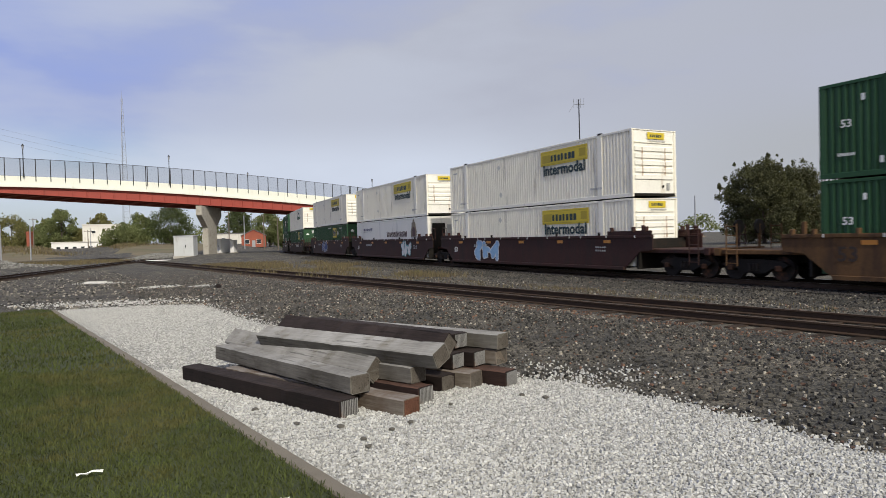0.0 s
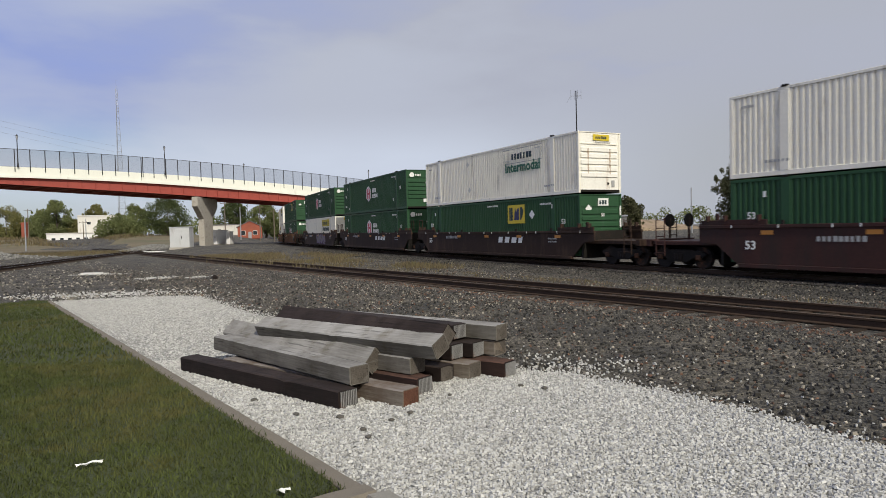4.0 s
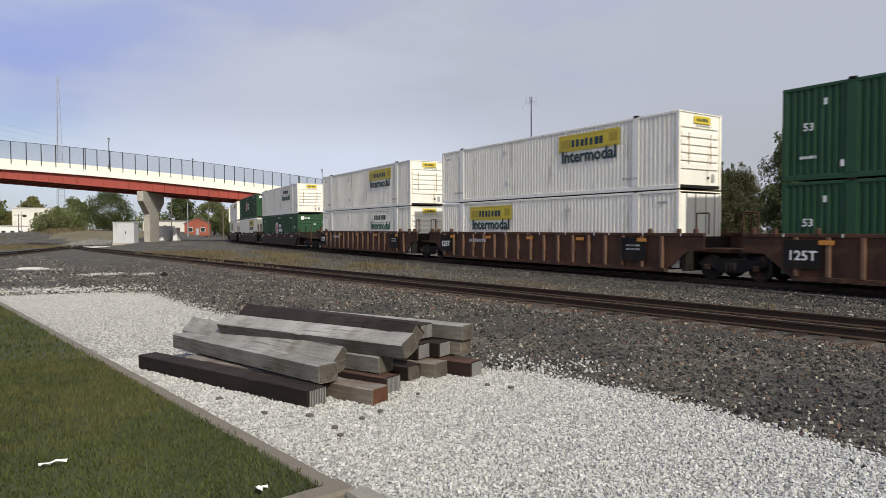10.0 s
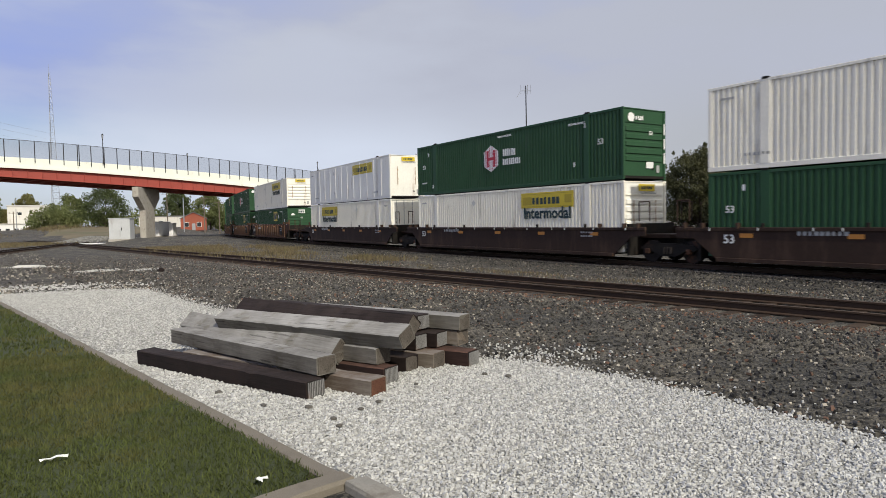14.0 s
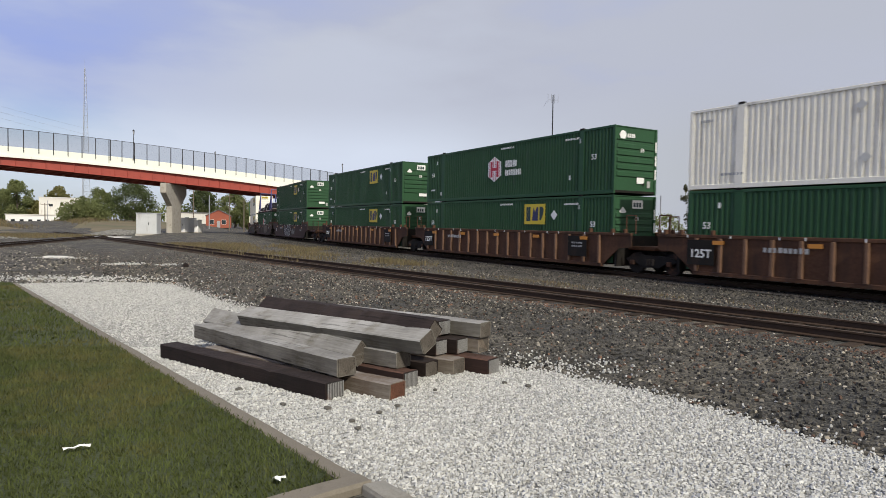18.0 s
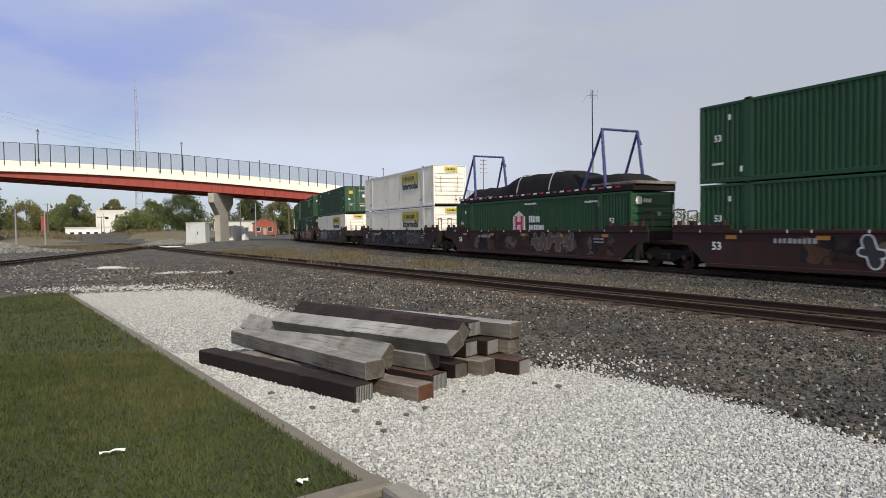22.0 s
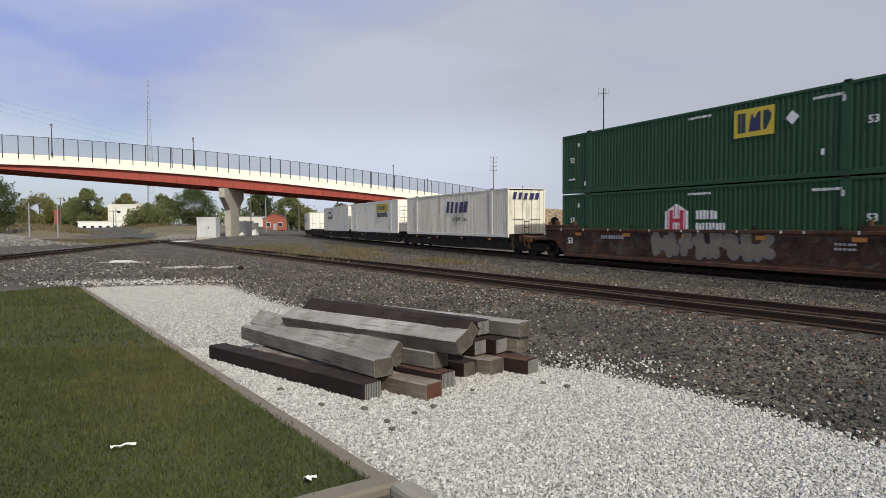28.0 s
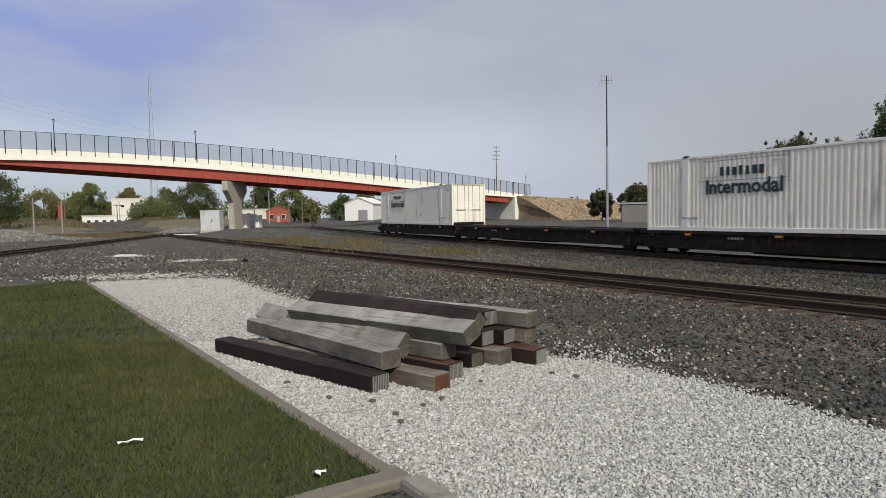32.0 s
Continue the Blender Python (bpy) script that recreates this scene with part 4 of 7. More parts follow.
def street_light(k, back, scale=1.0):
    """A slim dark post-top lantern on the parapet."""
    p = bridge_at(k, back)
    z = level(PAR_TOP, k)
    lamp = thing("street_lamp", "slim dark post-top lantern on the bridge", "lamp post", group="lamps on the bridge", m=pose(p.x, p.y, z))
    bm = bmesh.new(); rod(bm, (0, 0, -0.1), (0, 0, 0.5), 0.14, 0.11); rod(bm, (0, 0, 0.5), (0, 0, 4.1), 0.08, 0.06)
    part("pole", bm, M["fence"], lamp)
    bm = bmesh.new(); rod(bm, (0, 0, 4.1), (0, 0, 4.2), 0.09, 0.13); rod(bm, (0, 0, 4.2), (0, 0, 4.7), 0.12, 0.17, 10)
    part("lantern", bm, M["galv"], lamp)
    bm = bmesh.new(); rod(bm, (0, 0, 4.7), (0, 0, 4.95), 0.2, 0.02, 10)
    part("cap", bm, M["fence"], lamp)


for k, back in ((3.2, -0.2), (13.9, -0.2), (34.8, -0.2), (54.2, -0.2), (23.4, 12.0), (43.7, 12.0)):
    street_light(k, back)

M["earth"] = material("bare tan earth bank", (0.26, 0.19, 0.125), 0.95, vary=0.3, scale=0.25, grain=4, bump=0.8, dirt=(0.13, 0.11, 0.06), dirt_amount=0.4, dirt_scale=0.4)
bm = bmesh.new()
rings = []
for i in range(26):
    k = 53.0 + i * 1.6
    a = bridge_at(k, 0.6)
    zt = max(level(PAR_LOW, 55) + 0.35 - 0.085 * STEP * (k - 55) * 0.55, 0.6)
    rr = random.Random(i)
    row = []
    for back, h in ((-17, 0.0), (-13, 0.22), (-9, 0.48), (-5, 0.74), (-1.5, 0.97), (0, 1.0), (12, 1.0), (28, 0.0)):
        q = bridge_at(k + rr.uniform(-0.3, 0.3) - max(0, (2 - i)) * 0.2, back * (0.6 + 0.4 * min(1, zt / 6)) if back < 0 else back)
        row.append(bm.verts.new((q.x, q.y, zt * h + (rr.uniform(-0.35, 0.35) if 0 < h < 1 else 0) - (0.3 if h == 0 else 0))))
    rings.append(row)
for i in range(25):
    for q in range(7):
        bm.faces.new((rings[i][q], rings[i][q + 1], rings[i + 1][q + 1], rings[i + 1][q]))
bm.faces.new(rings[0][::-1])
bmesh.ops.recalc_face_normals(bm, faces=bm.faces)
single("embankment", bm, M["earth"], "bare tan earth bank at the bridge end", "embankment", kind="structure")

rng = np.random.default_rng(3)
n = 5200
kk, bb = rng.uniform(53.2, 78, n), rng.uniform(0, 1, n)
zt = np.maximum(level(PAR_LOW, 55) + 0.35 - 0.085 * STEP * (kk - 55) * 0.55, 0.6)
reach = 17.0 * (0.6 + 0.4 * np.minimum(1, zt / 6))
q = np.stack([BRIDGE_O.x + BRIDGE_D.x * STEP * kk - BRIDGE_B.x * reach * bb, BRIDGE_O.y + BRIDGE_D.y * STEP * kk - BRIDGE_B.y * reach * bb], 1)
hz = zt * np.interp(bb, (0, 0.09, 0.29, 0.53, 0.76, 1), (1.0, 0.97, 0.74, 0.48, 0.22, 0.0))
M["rubble"] = material("tan broken stone", (0.34, 0.265, 0.175), 0.95, vary=0.2, scale=1, grain=8, bump=0.3, random_by="island", spread=(0.45, 1.4))
single("bank_rubble", scatter_mesh("bank_rubble", q, hz + 0.03, rng.uniform(0.10, 0.3, n), M["rubble"], rng), None, "tan broken stone covering the bank", "rubble", kind="stuff")

# ---- the train ----
LEN, WID, HGT = 16.15, 2.59, 2.896
EMBOSS = 0.05


def corrugated(x0, x1, z0, z1, pitch=0.205):
    """A corrugated steel wall in the x-z plane, facing -y, its outer folds at y = 0."""
    n = max(2, round((x1 - x0) / pitch))
    xs, ys = [], []
    for i in range(n):
        a = x0 + (x1 - x0) * i / n
        p = (x1 - x0) / n
        for f, d in ((0.0, 0), (0.36, 0), (0.5, 1), (0.86, 1)):
            xs.append(a + f * p); ys.append(d * EMBOSS)
    xs.append(x1); ys.append(0)
    xs, ys = np.array(xs), np.array(ys)
    k = len(xs)
    v = np.concatenate([np.stack([xs, ys, np.full(k, z0)], 1), np.stack([xs, ys, np.full(k, z1)], 1)])
    q = np.array([(i, i + 1, k + i + 1, k + i) for i in range(k - 1)])
    return v, q


def two_sided(v, q, mat, name):
    return quick_mesh(name, v, q, mat)


for key, col in (("g_blue", (0.25, 0.42, 0.62)), ("g_navy", (0.03, 0.06, 0.2)), ("g_white", (0.62, 0.62, 0.6)), ("g_teal", (0.12, 0.32, 0.33)), ("g_purple", (0.22, 0.14, 0.33)), ("g_grey", (0.17, 0.16, 0.15)), ("g_rust", (0.10, 0.06, 0.035)), ("g_dark", (0.03, 0.028, 0.03)), ("g_tan", (0.19, 0.155, 0.105)), ("g_orange", (0.55, 0.22, 0.02))):
    M[key] = material("spray paint " + key[2:], col, 0.6, vary=0.2, scale=3, grain=20, bump=0.0)


def hex_logo():
    o = [(0.0, 0.68), (0.6, 0.36), (0.6, -0.36), (0.0, -0.68), (-0.6, -0.36), (-0.6, 0.36)]
    bm = bmesh.new(); prism(bm, o, -0.002, 0.002)
    return bm


def side_marks(c, design, y, flip, turned=False):
    """Logos and lettering on one long side, as thin plates just proud of it. x runs from the rear (-) to the front (+)."""
    def put(name, data, x, z, mat=None, d=0.006):
        ob = part(name, data, mat, c)
        ob.matrix_basis = pose(x if not flip else -x, y - d if not flip else y + d, z, 0, 0, 180 if flip else 0)
        return ob
    at = lambda f: (-LEN / 2 + f * LEN) * (-1 if turned else 1)
    seed = len(design) * 7
    if design in ("panel_yellow", "panel_outline", "panel_dark", "panel_smooth"):
        if design == "panel_outline" or design == "panel_dark":
            rim = plane_xz([(-1.78, 1.78, 0.36, 0.39), (-1.78, 1.78, -0.39, -0.36), (-1.78, -1.75, -0.36, 0.36), (1.75, 1.78, -0.36, 0.36)])
            put("logo_frame", rim, at(0.715), 2.28, M["mark_grey"])
            put("logo_scroll", plane_xz([(-1.66, -1.1, -0.26, -0.2), (-1.66, -1.6, -0.2, 0.2)]), at(0.715), 2.28, M["mark_pale"])
            put("logo_scroll", plane_xz([(1.16, 1.66, 0.2, 0.26), (1.6, 1.66, -0.2, 0.2)]), at(0.715), 2.28, M["mark_pale"])
        else:
            put("logo_panel", plane_xz([(-1.78, 1.78, -0.36, 0.36)]), at(0.715), 2.28, M["yellow"])
            put("logo_frame", plane_xz([(-1.72, 1.72, 0.28, 0.3), (-1.72, 1.72, -0.3, -0.28), (-1.66, -1.0, -0.22, 0.16), (1.22, 1.66, -0.16, 0.2)]), at(0.715), 2.28, material_pick("yellow_dark"), 0.011)
        put("logo_lettering", bars(1.9, 0.34, 7, 3), at(0.715), 2.26, M["ink"], 0.016)
        if design != "panel_smooth":
            put("lettering", text_mesh("Intermodal", 0.52, M["ink_green"] if design == "panel_outline" else M["ink"], bold=0.02), at(0.715), 1.66)
        for f, z, w in ((0.045, 2.45, 0.5), (0.11, 0.5, 0.9), (0.86, 0.5, 0.8)):
            put("small_print", bars(w, 0.1, 6, seed + int(f * 100)), at(f), z, M["mark_grey"])
        for f, z in ((0.36, 2.3), (0.37, 0.75)):
            bm = bmesh.new(); prism(bm, [(0, 0.17), (0.17, 0), (0, -0.17), (-0.17, 0)], -0.002, 0.002)
            put("placard", bm, at(f), z, M["mark_pale"])
    elif design == "hexagon":
        put("logo", hex_logo(), at(0.46), 1.58, M["mark_white"])
        put("logo_lettering", plane_xz([(-0.36, -0.18, -0.42, 0.42), (0.18, 0.36, -0.42, 0.42), (-0.18, 0.18, -0.08, 0.08)]), at(0.46), 1.58, M["mark_red"], 0.011)
        put("logo_stripe", plane_xz([(-0.46, -0.42, -0.45, 0.45), (0.42, 0.46, -0.45, 0.45), (-0.12, -0.08, 0.12, 0.6), (0.08, 0.12, 0.12, 0.6), (-0.12, -0.08, -0.6, -0.12), (0.08, 0.12, -0.6, -0.12)]), at(0.46), 1.58, M["mark_red"], 0.011)
        put("name_lettering", bars(1.0, 0.36, 6, 5), at(0.552), 1.8, M["mark_white"])
        put("name_lettering", bars(1.4, 0.32, 9, 6), at(0.564), 1.34, M["mark_white"])
    elif design == "square":
        put("logo_panel", plane_xz([(-0.8, 0.8, -0.5, 0.5)]), at(0.675), 2.1, M["yellow"])
        put("logo_block", plane_xz([(-0.64, -0.52, -0.34, 0.36), (-0.5, -0.32, -0.34, 0.36)]), at(0.675), 2.1, M["ink"], 0.011)
        bm = bmesh.new(); prism(bm, [(-0.2, -0.32), (-0.08, 0.34), (0.04, 0.12), (0.16, 0.34), (0.28, 0.34), (0.28, -0.32)], -0.002, 0.002)
        put("logo_block", bm, at(0.675), 2.1, M["mark_navy"], 0.011)
        bm = bmesh.new(); prism(bm, [(0.38, -0.3), (0.5, -0.3), (0.66, 0.0), (0.7, 0.22), (0.58, 0.36), (0.38, 0.36)], -0.002, 0.002)
        put("logo_block", bm, at(0.675), 2.1, M["ink"], 0.011)
        bm = bmesh.new(); prism(bm, [(0, 0.24), (0.24, 0), (0, -0.24), (-0.24, 0)], -0.002, 0.002)
        put("placard", bm, at(0.765), 2.05, M["mark_white"])
    elif design == "slanted":
        put("name_lettering", bars(3.4, 0.8, 5, 8, 0.25), at(0.42), 1.95, M["mark_navy"])
        put("lettering", text_mesh("INTERMODAL", 0.26, M["ink"]), at(0.40), 1.1)
    elif design == "crest":
        put("name_lettering", bars(4.4, 0.42, 20, 9), at(0.63), 1.72, material_pick("dark_red"))
        put("small_print", bars(2.4, 0.2, 9, 2), at(0.2), 2.2, M["mark_navy"])
        put("small_print", bars(2.2, 0.06, 14, 3), at(0.2), 2.0, M["mark_grey"])
        bm = bmesh.new(); prism(bm, [(-0.5, -0.65), (0.5, -0.65), (0.56, -0.1), (0.42, 0.1), (0.34, 0.5), (0.14, 0.62), (0.1, 0.8), (-0.1, 0.8), (-0.14, 0.62), (-0.34, 0.5), (-0.42, 0.1), (-0.56, -0.1)], -0.002, 0.002)
        put("emblem", bm, at(0.845), 2.0, M["g_tan"])
        bm = bmesh.new(); prism(bm, [(-0.24, -0.5), (0.24, -0.5), (0.26, 0.1), (0.0, 0.22), (-0.26, 0.1)], -0.002, 0.002)
        put("emblem_shield", bm, at(0.845), 2.0, material_pick("dark_red"), 0.011)
        put("emblem_band", plane_xz([(-0.5, 0.5, -0.06, 0.06)]), at(0.845), 1.42, M["mark_grey"], 0.011)
    if design in ("hexagon", "square", "green_old"):
        for f in (0.05, 0.925):
            put("lettering", text_mesh("53", 0.24, M["mark_white"], bold=0.006), at(f), 1.62)
        for f, z, w in ((0.53, 2.62, 1.1), (0.84, 2.55, 1.0), (0.05, 0.7, 0.5)):
            put("small_print", bars(w, 0.095, 12, seed + int(f * 90)), at(f), z, M["mark_white"])
        for f, z in ((0.08, 2.35), (0.83, 0.8), (0.11, 0.45), (0.87, 2.4)):
            put("small_plate", plane_xz([(-0.05, 0.05, -0.1, 0.1)]), at(f), z, M["mark_white"])


EXTRA = {}


def material_pick(key):
    if key not in EXTRA:
        colors = {"yellow_dark": (0.40, 0.30, 0.02), "dark_red": (0.05, 0.012, 0.015)}
        EXTRA[key] = material(key.replace("_", " ") + " marking", colors[key], 0.5, vary=0.08, bump=0.0)
    return EXTRA[key]


CONTAINERS = {}
M["rust_run"] = material("rust run", (0.36, 0.22, 0.12), 0.85, vary=0.4, scale=5, grain=30, bump=0.05, dirt=(0.6, 0.52, 0.4), dirt_amount=0.5, dirt_scale=6)
M["rust_black"] = material("rust streaked black steel", (0.018, 0.014, 0.011), 0.8, spec=0.2, vary=0.4, scale=1.5, grain=14, bump=0.1, dirt=(0.075, 0.04, 0.022), dirt_amount=0.3, dirt_scale=2.5)
M["rib"] = material("rubbed rusty rib paint", (0.15, 0.08, 0.045), 0.75, vary=0.3, scale=2, grain=14, bump=0.08, dirt=(0.07, 0.04, 0.025), dirt_amount=0.4, streak=True)
BODY = {"panel_yellow": "white", "panel_outline": "white", "panel_dark": "white", "panel_smooth": "white_rusty", "hexagon": "green", "square": "green", "green_old": "green_old", "slanted": "white_grey", "crest": "white_cool"}
TELL = {"panel_yellow": "white corrugated steel freight container with a yellow logo panel", "panel_outline": "white corrugated container with a faded outlined logo",
        "panel_dark": "white corrugated container with dark outlined logo", "panel_smooth": "rust-streaked white smooth-sided container with yellow panel",
        "hexagon": "dark green corrugated container with white hexagon logo", "square": "dark green corrugated container with yellow logo square",
        "green_old": "faded green corrugated container with plain side", "slanted": "white corrugated container with slanted navy lettering", "crest": "white smooth refrigerated container with dark red lettering"}


def container(design, doors=False):
    """A 53-foot freight container standing on z = 0, centred; its near side faces -y and its front +x."""
    key = (design, doors)
    if key in CONTAINERS:
        return CONTAINERS[key]
    body = M[BODY[design]]
    face = M["white_rusty"] if design.startswith("panel") else body
    c = thing("container", TELL[design], "container", group="containers on the train")
    smooth = design in ("panel_smooth", "crest")
    hx, hy = LEN / 2, WID / 2
    p40 = 6.06                                     # the lifting posts stand at the 40-foot places
    for sy in (-1, 1):
        if smooth:
            bm = bmesh.new()
            box(bm, -hx + 0.1, hx - 0.1, -0.02, 0.02, 0.16, HGT - 0.12)
            if design == "panel_smooth":
                for k in range(1, 13):
                    x = -hx + 0.1 + k * (LEN - 0.2) / 13
                    part("side_rib", boxes((x - 0.02, x + 0.02, sy * hy - 0.024, sy * hy + 0.024, 0.162, HGT - 0.122)), body, c)
            w = part("side_panel", bm, body, c)
        else:
            w = part("side_panel", two_sided(*corrugated(-hx + 0.12, hx - 0.12, 0.16, HGT - 0.1), body, "side_panel"), None, c)
        w.matrix_basis = pose(0, sy * (hy - 0.012), 0, 0, 0, 0 if sy < 0 else 180)
        part("bottom_rail", boxes((-hx, hx, sy * hy - (0.09 if sy > 0 else 0), sy * hy + (0.09 if sy < 0 else 0), 0.0, 0.16), bevel=0.008), body, c)
        part("top_rail", boxes((-hx, hx, sy * hy - (0.06 if sy > 0 else 0), sy * hy + (0.06 if sy < 0 else 0), HGT - 0.1, HGT), bevel=0.008), body, c)
        for x in (-p40, p40):
            part("lifting_post", boxes((x - 0.16, x + 0.16, sy * hy - 0.008 * (sy < 0) - 0.05 * (sy > 0), sy * hy + 0.008 * (sy > 0) + 0.05 * (sy < 0), 0.16, HGT - 0.1), bevel=0.006), body, c)
            part("lifting_block", boxes((x - 0.11, x + 0.11, sy * (hy - 0.05) - 0.07, sy * (hy - 0.05) + 0.07, HGT - 0.02, HGT + 0.06), bevel=0.01), M["black"], c, "worn dark lifting block")
        for x in (-hx, hx):
            part("corner_post", boxes((x - 0.13 * (x > 0), x + 0.13 * (x < 0), sy * hy - 0.12 * (sy > 0), sy * hy + 0.12 * (sy < 0), 0.16, HGT - 0.1), bevel=0.008), body, c)
    part("roof", boxes((-hx + 0.02, hx - 0.02, -hy + 0.04, hy - 0.04, HGT - 0.05, HGT - 0.015)), body, c)
    part("floor", boxes((-hx + 0.02, hx - 0.02, -hy + 0.04, hy - 0.04, 0.05, 0.15)), M["black"], c)
    # ends: ribbed nose or doors with lock rods in front, plain at the rear
    bm = bmesh.new()
    box(bm, -hx + 0.02, -hx + 0.05, -hy + 0.1, hy - 0.1, 0.1, HGT - 0.05)
    part("end_wall", bm, body, c)
    for k in range(6):
        part("end_rib", boxes((-hx, -hx + 0.019, -hy + 0.13, hy - 0.13, 0.4 + k * 0.38, 0.6 + k * 0.38)), body, c)
    if doors:
        for sy in (-1, 1):
            y0, y1 = (-hy + 0.13, -0.01) if sy < 0 else (0.01, hy - 0.13)
            leaf = part("door", boxes((hx - 0.06, hx - 0.02, y0, y1, 0.2, HGT - 0.12), bevel=0.008), face, c)
            for f in (0.28, 0.75):
                bm = bmesh.new(); rod(bm, (hx - 0.005, y0 + f * (y1 - y0), 0.2), (hx - 0.005, y0 + f * (y1 - y0), HGT - 0.1), 0.018, seg=6)
                part("lock_rod", bm, M["galv"], leaf, "galvanised lock rod")
            part("handle", boxes((hx, hx + 0.03, y0 + 0.2, y1 - 0.2, 1.05, 1.09)), M["galv"], leaf)
            for k in range(4):
                part("door_rib", boxes((hx - 0.02, hx - 0.008, y0 + 0.06, y1 - 0.06, 0.5 + k * 0.6, 0.53 + k * 0.6)), body, leaf)
        if design == "green_old":
            for name, rect, yy, zz, mat in (("logo_panel", (-0.2, 0.2, -0.16, 0.16), -0.62, 2.25, "yellow"), ("placard", (-0.16, 0.16, -0.16, 0.16), 0.78, 1.85, "mark_white"), ("small_plate", (-0.12, 0.12, -0.09, 0.09), -0.8, 1.5, "mark_white"),
                                            ("small_plate", (-0.3, 0.3, -0.07, 0.07), 0.62, 1.05, "orange"), ("small_plate", (-0.14, 0.14, -0.12, 0.12), -0.62, 0.95, "mark_grey"), ("small_plate", (-0.3, 0.3, -0.05, 0.05), 0.6, 0.8, "mark_white")):
                m = part(name, plane_xz([rect]), M[mat], c); m.matrix_basis = pose(hx + 0.004, yy, zz, 0, 0, 90)
            m = part("small_print", bars(0.7, 0.1, 7, 2), M["mark_white"], c); m.matrix_basis = pose(hx + 0.004, 0.6, 2.4, 0, 0, 90)
        if design in ("slanted",):
            m = part("name_lettering", bars(1.9, 0.42, 5, 8, 0.25), M["mark_navy"], c); m.matrix_basis = pose(hx + 0.01, 0, 2.45, 0, 0, 90)
    else:
        part("end_wall", boxes((hx - 0.09, hx - 0.05, -hy + 0.1, hy - 0.1, 0.1, HGT - 0.05)), face, c)
        if not smooth:
            for k in range(5):
                bm = bmesh.new()
                box(bm, hx - 0.05, hx - 0.002, -hy + 0.16, hy - 0.2, 0.74 + k * 0.3, 0.95 + k * 0.3, bevel=0.02)
                part("end_rib", bm, face, c)
            part("end_rib", boxes((hx - 0.03, hx - 0.008, -hy + 0.16, hy - 0.2, 2.3, 2.34)), body, c)
        if design == "crest":
            unit = part("cooling_unit", boxes((hx - 0.05, hx + 0.03, -1.05, 1.05, 0.45, 2.55), bevel=0.02), body, c)
            part("grille", boxes((hx + 0.031, hx + 0.05, -0.95, 0.05, 0.75, 2.4), bevel=0.01), M["black"], unit, "black cooling grille")
            part("panel", boxes((hx + 0.031, hx + 0.045, 0.2, 0.95, 1.2, 2.3), bevel=0.01), M["mark_grey"], unit)
            part("tank", boxes((hx + 0.031, hx + 0.06, 0.1, 0.95, 0.7, 1.05), bevel=0.01), M["black"], unit)
        part("vent", boxes((hx - 0.03, hx - 0.004, 0.72, 0.9, 0.3, 0.6), bevel=0.008), M["mark_grey"], c)
        part("vent", boxes((hx - 0.03, hx - 0.004, 0.45, 0.55, 0.4, 0.5), bevel=0.004), M["black"], c)
        def on_end(name, data, y, z, mat, d=0.008):
            m = part(name, data, mat, c); m.matrix_basis = pose(hx + d - 0.02, y, z, 0, 0, 90)
        if design.startswith("panel"):
            on_end("logo_panel", plane_xz([(-0.5, 0.5, -0.14, 0.14)]), 0.1, 2.62, M["yellow"])
            on_end("logo_lettering", bars(0.7, 0.13, 6, 4), 0.1, 2.62, M["ink"], 0.014)
            rnd = random.Random(len(design))
            for yy in (-0.72, 0.62):
                bm = bmesh.new()
                zs = [2.1 - 0.12 * k for k in range(11)]
                prism(bm, [(rnd.uniform(0.008, 0.045), z) for z in zs] + [(-rnd.uniform(0.008, 0.045), z) for z in zs[::-1]], -0.001, 0.001)
                on_end("rust_run", bm, yy, 0.0, M["rust_run"], 0.021)
            for k in range(3):
                on_end("small_print", bars(0.35, 0.06, 5, k), -0.1 + 0.3 * k, 2.4, M["mark_grey"])
        elif design == "hexagon":
            bm = bmesh.new(); prism(bm, [(0.2 * math.cos(k * 0.785), 0.2 * math.sin(k * 0.785)) for k in range(8)], -0.002, 0.002)
            on_end("logo", bm, -0.82, 2.5, M["mark_white"])
            on_end("name_lettering", bars(0.5, 0.18, 4, 3), -0.3, 2.5, M["mark_white"])
            on_end("lettering", text_mesh("53", 0.16, M["mark_white"], bold=0.004), 0.35, 1.9, None, 0.03)
            on_end("small_plate", plane_xz([(-0.22, 0.22, -0.13, 0.13)]), 0.3, 0.6, M["mark_white"])
        elif design == "square":
            on_end("logo_panel", plane_xz([(-0.32, 0.32, -0.2, 0.2)]), 0.15, 2.5, M["mark_white"])
            on_end("logo_lettering", bars(0.5, 0.2, 3, 5), 0.15, 2.5, M["ink"], 0.014)
            bm = bmesh.new(); prism(bm, [(0, 0.2), (0.2, 0), (0, -0.2), (-0.2, 0)], -0.002, 0.002)
            on_end("placard", bm, -0.75, 2.2, M["mark_white"], 0.012)
            on_end("lettering", text_mesh("53", 0.16, M["mark_white"], bold=0.004), 0.1, 1.9, None, 0.03)
            on_end("small_plate", plane_xz([(-0.3, 0.3, -0.1, 0.1)]), 0.3, 0.62, M["mark_white"])
        for z in (0.9, 1.5, 2.1):
            if not design.startswith("panel") and design not in ("slanted", "crest"):
                on_end("edge_marker", plane_xz([(-0.04, 0.04, -0.22, 0.22)]), 1.2, z, M["mark_white"], 0.03)
    for sy, flip in ((-1, False), (1, True)):
        side_marks(c, design, sy * (WID / 2 + (0.01 if smooth else 0.0)), flip, doors)
    CONTAINERS[key] = c
    return c


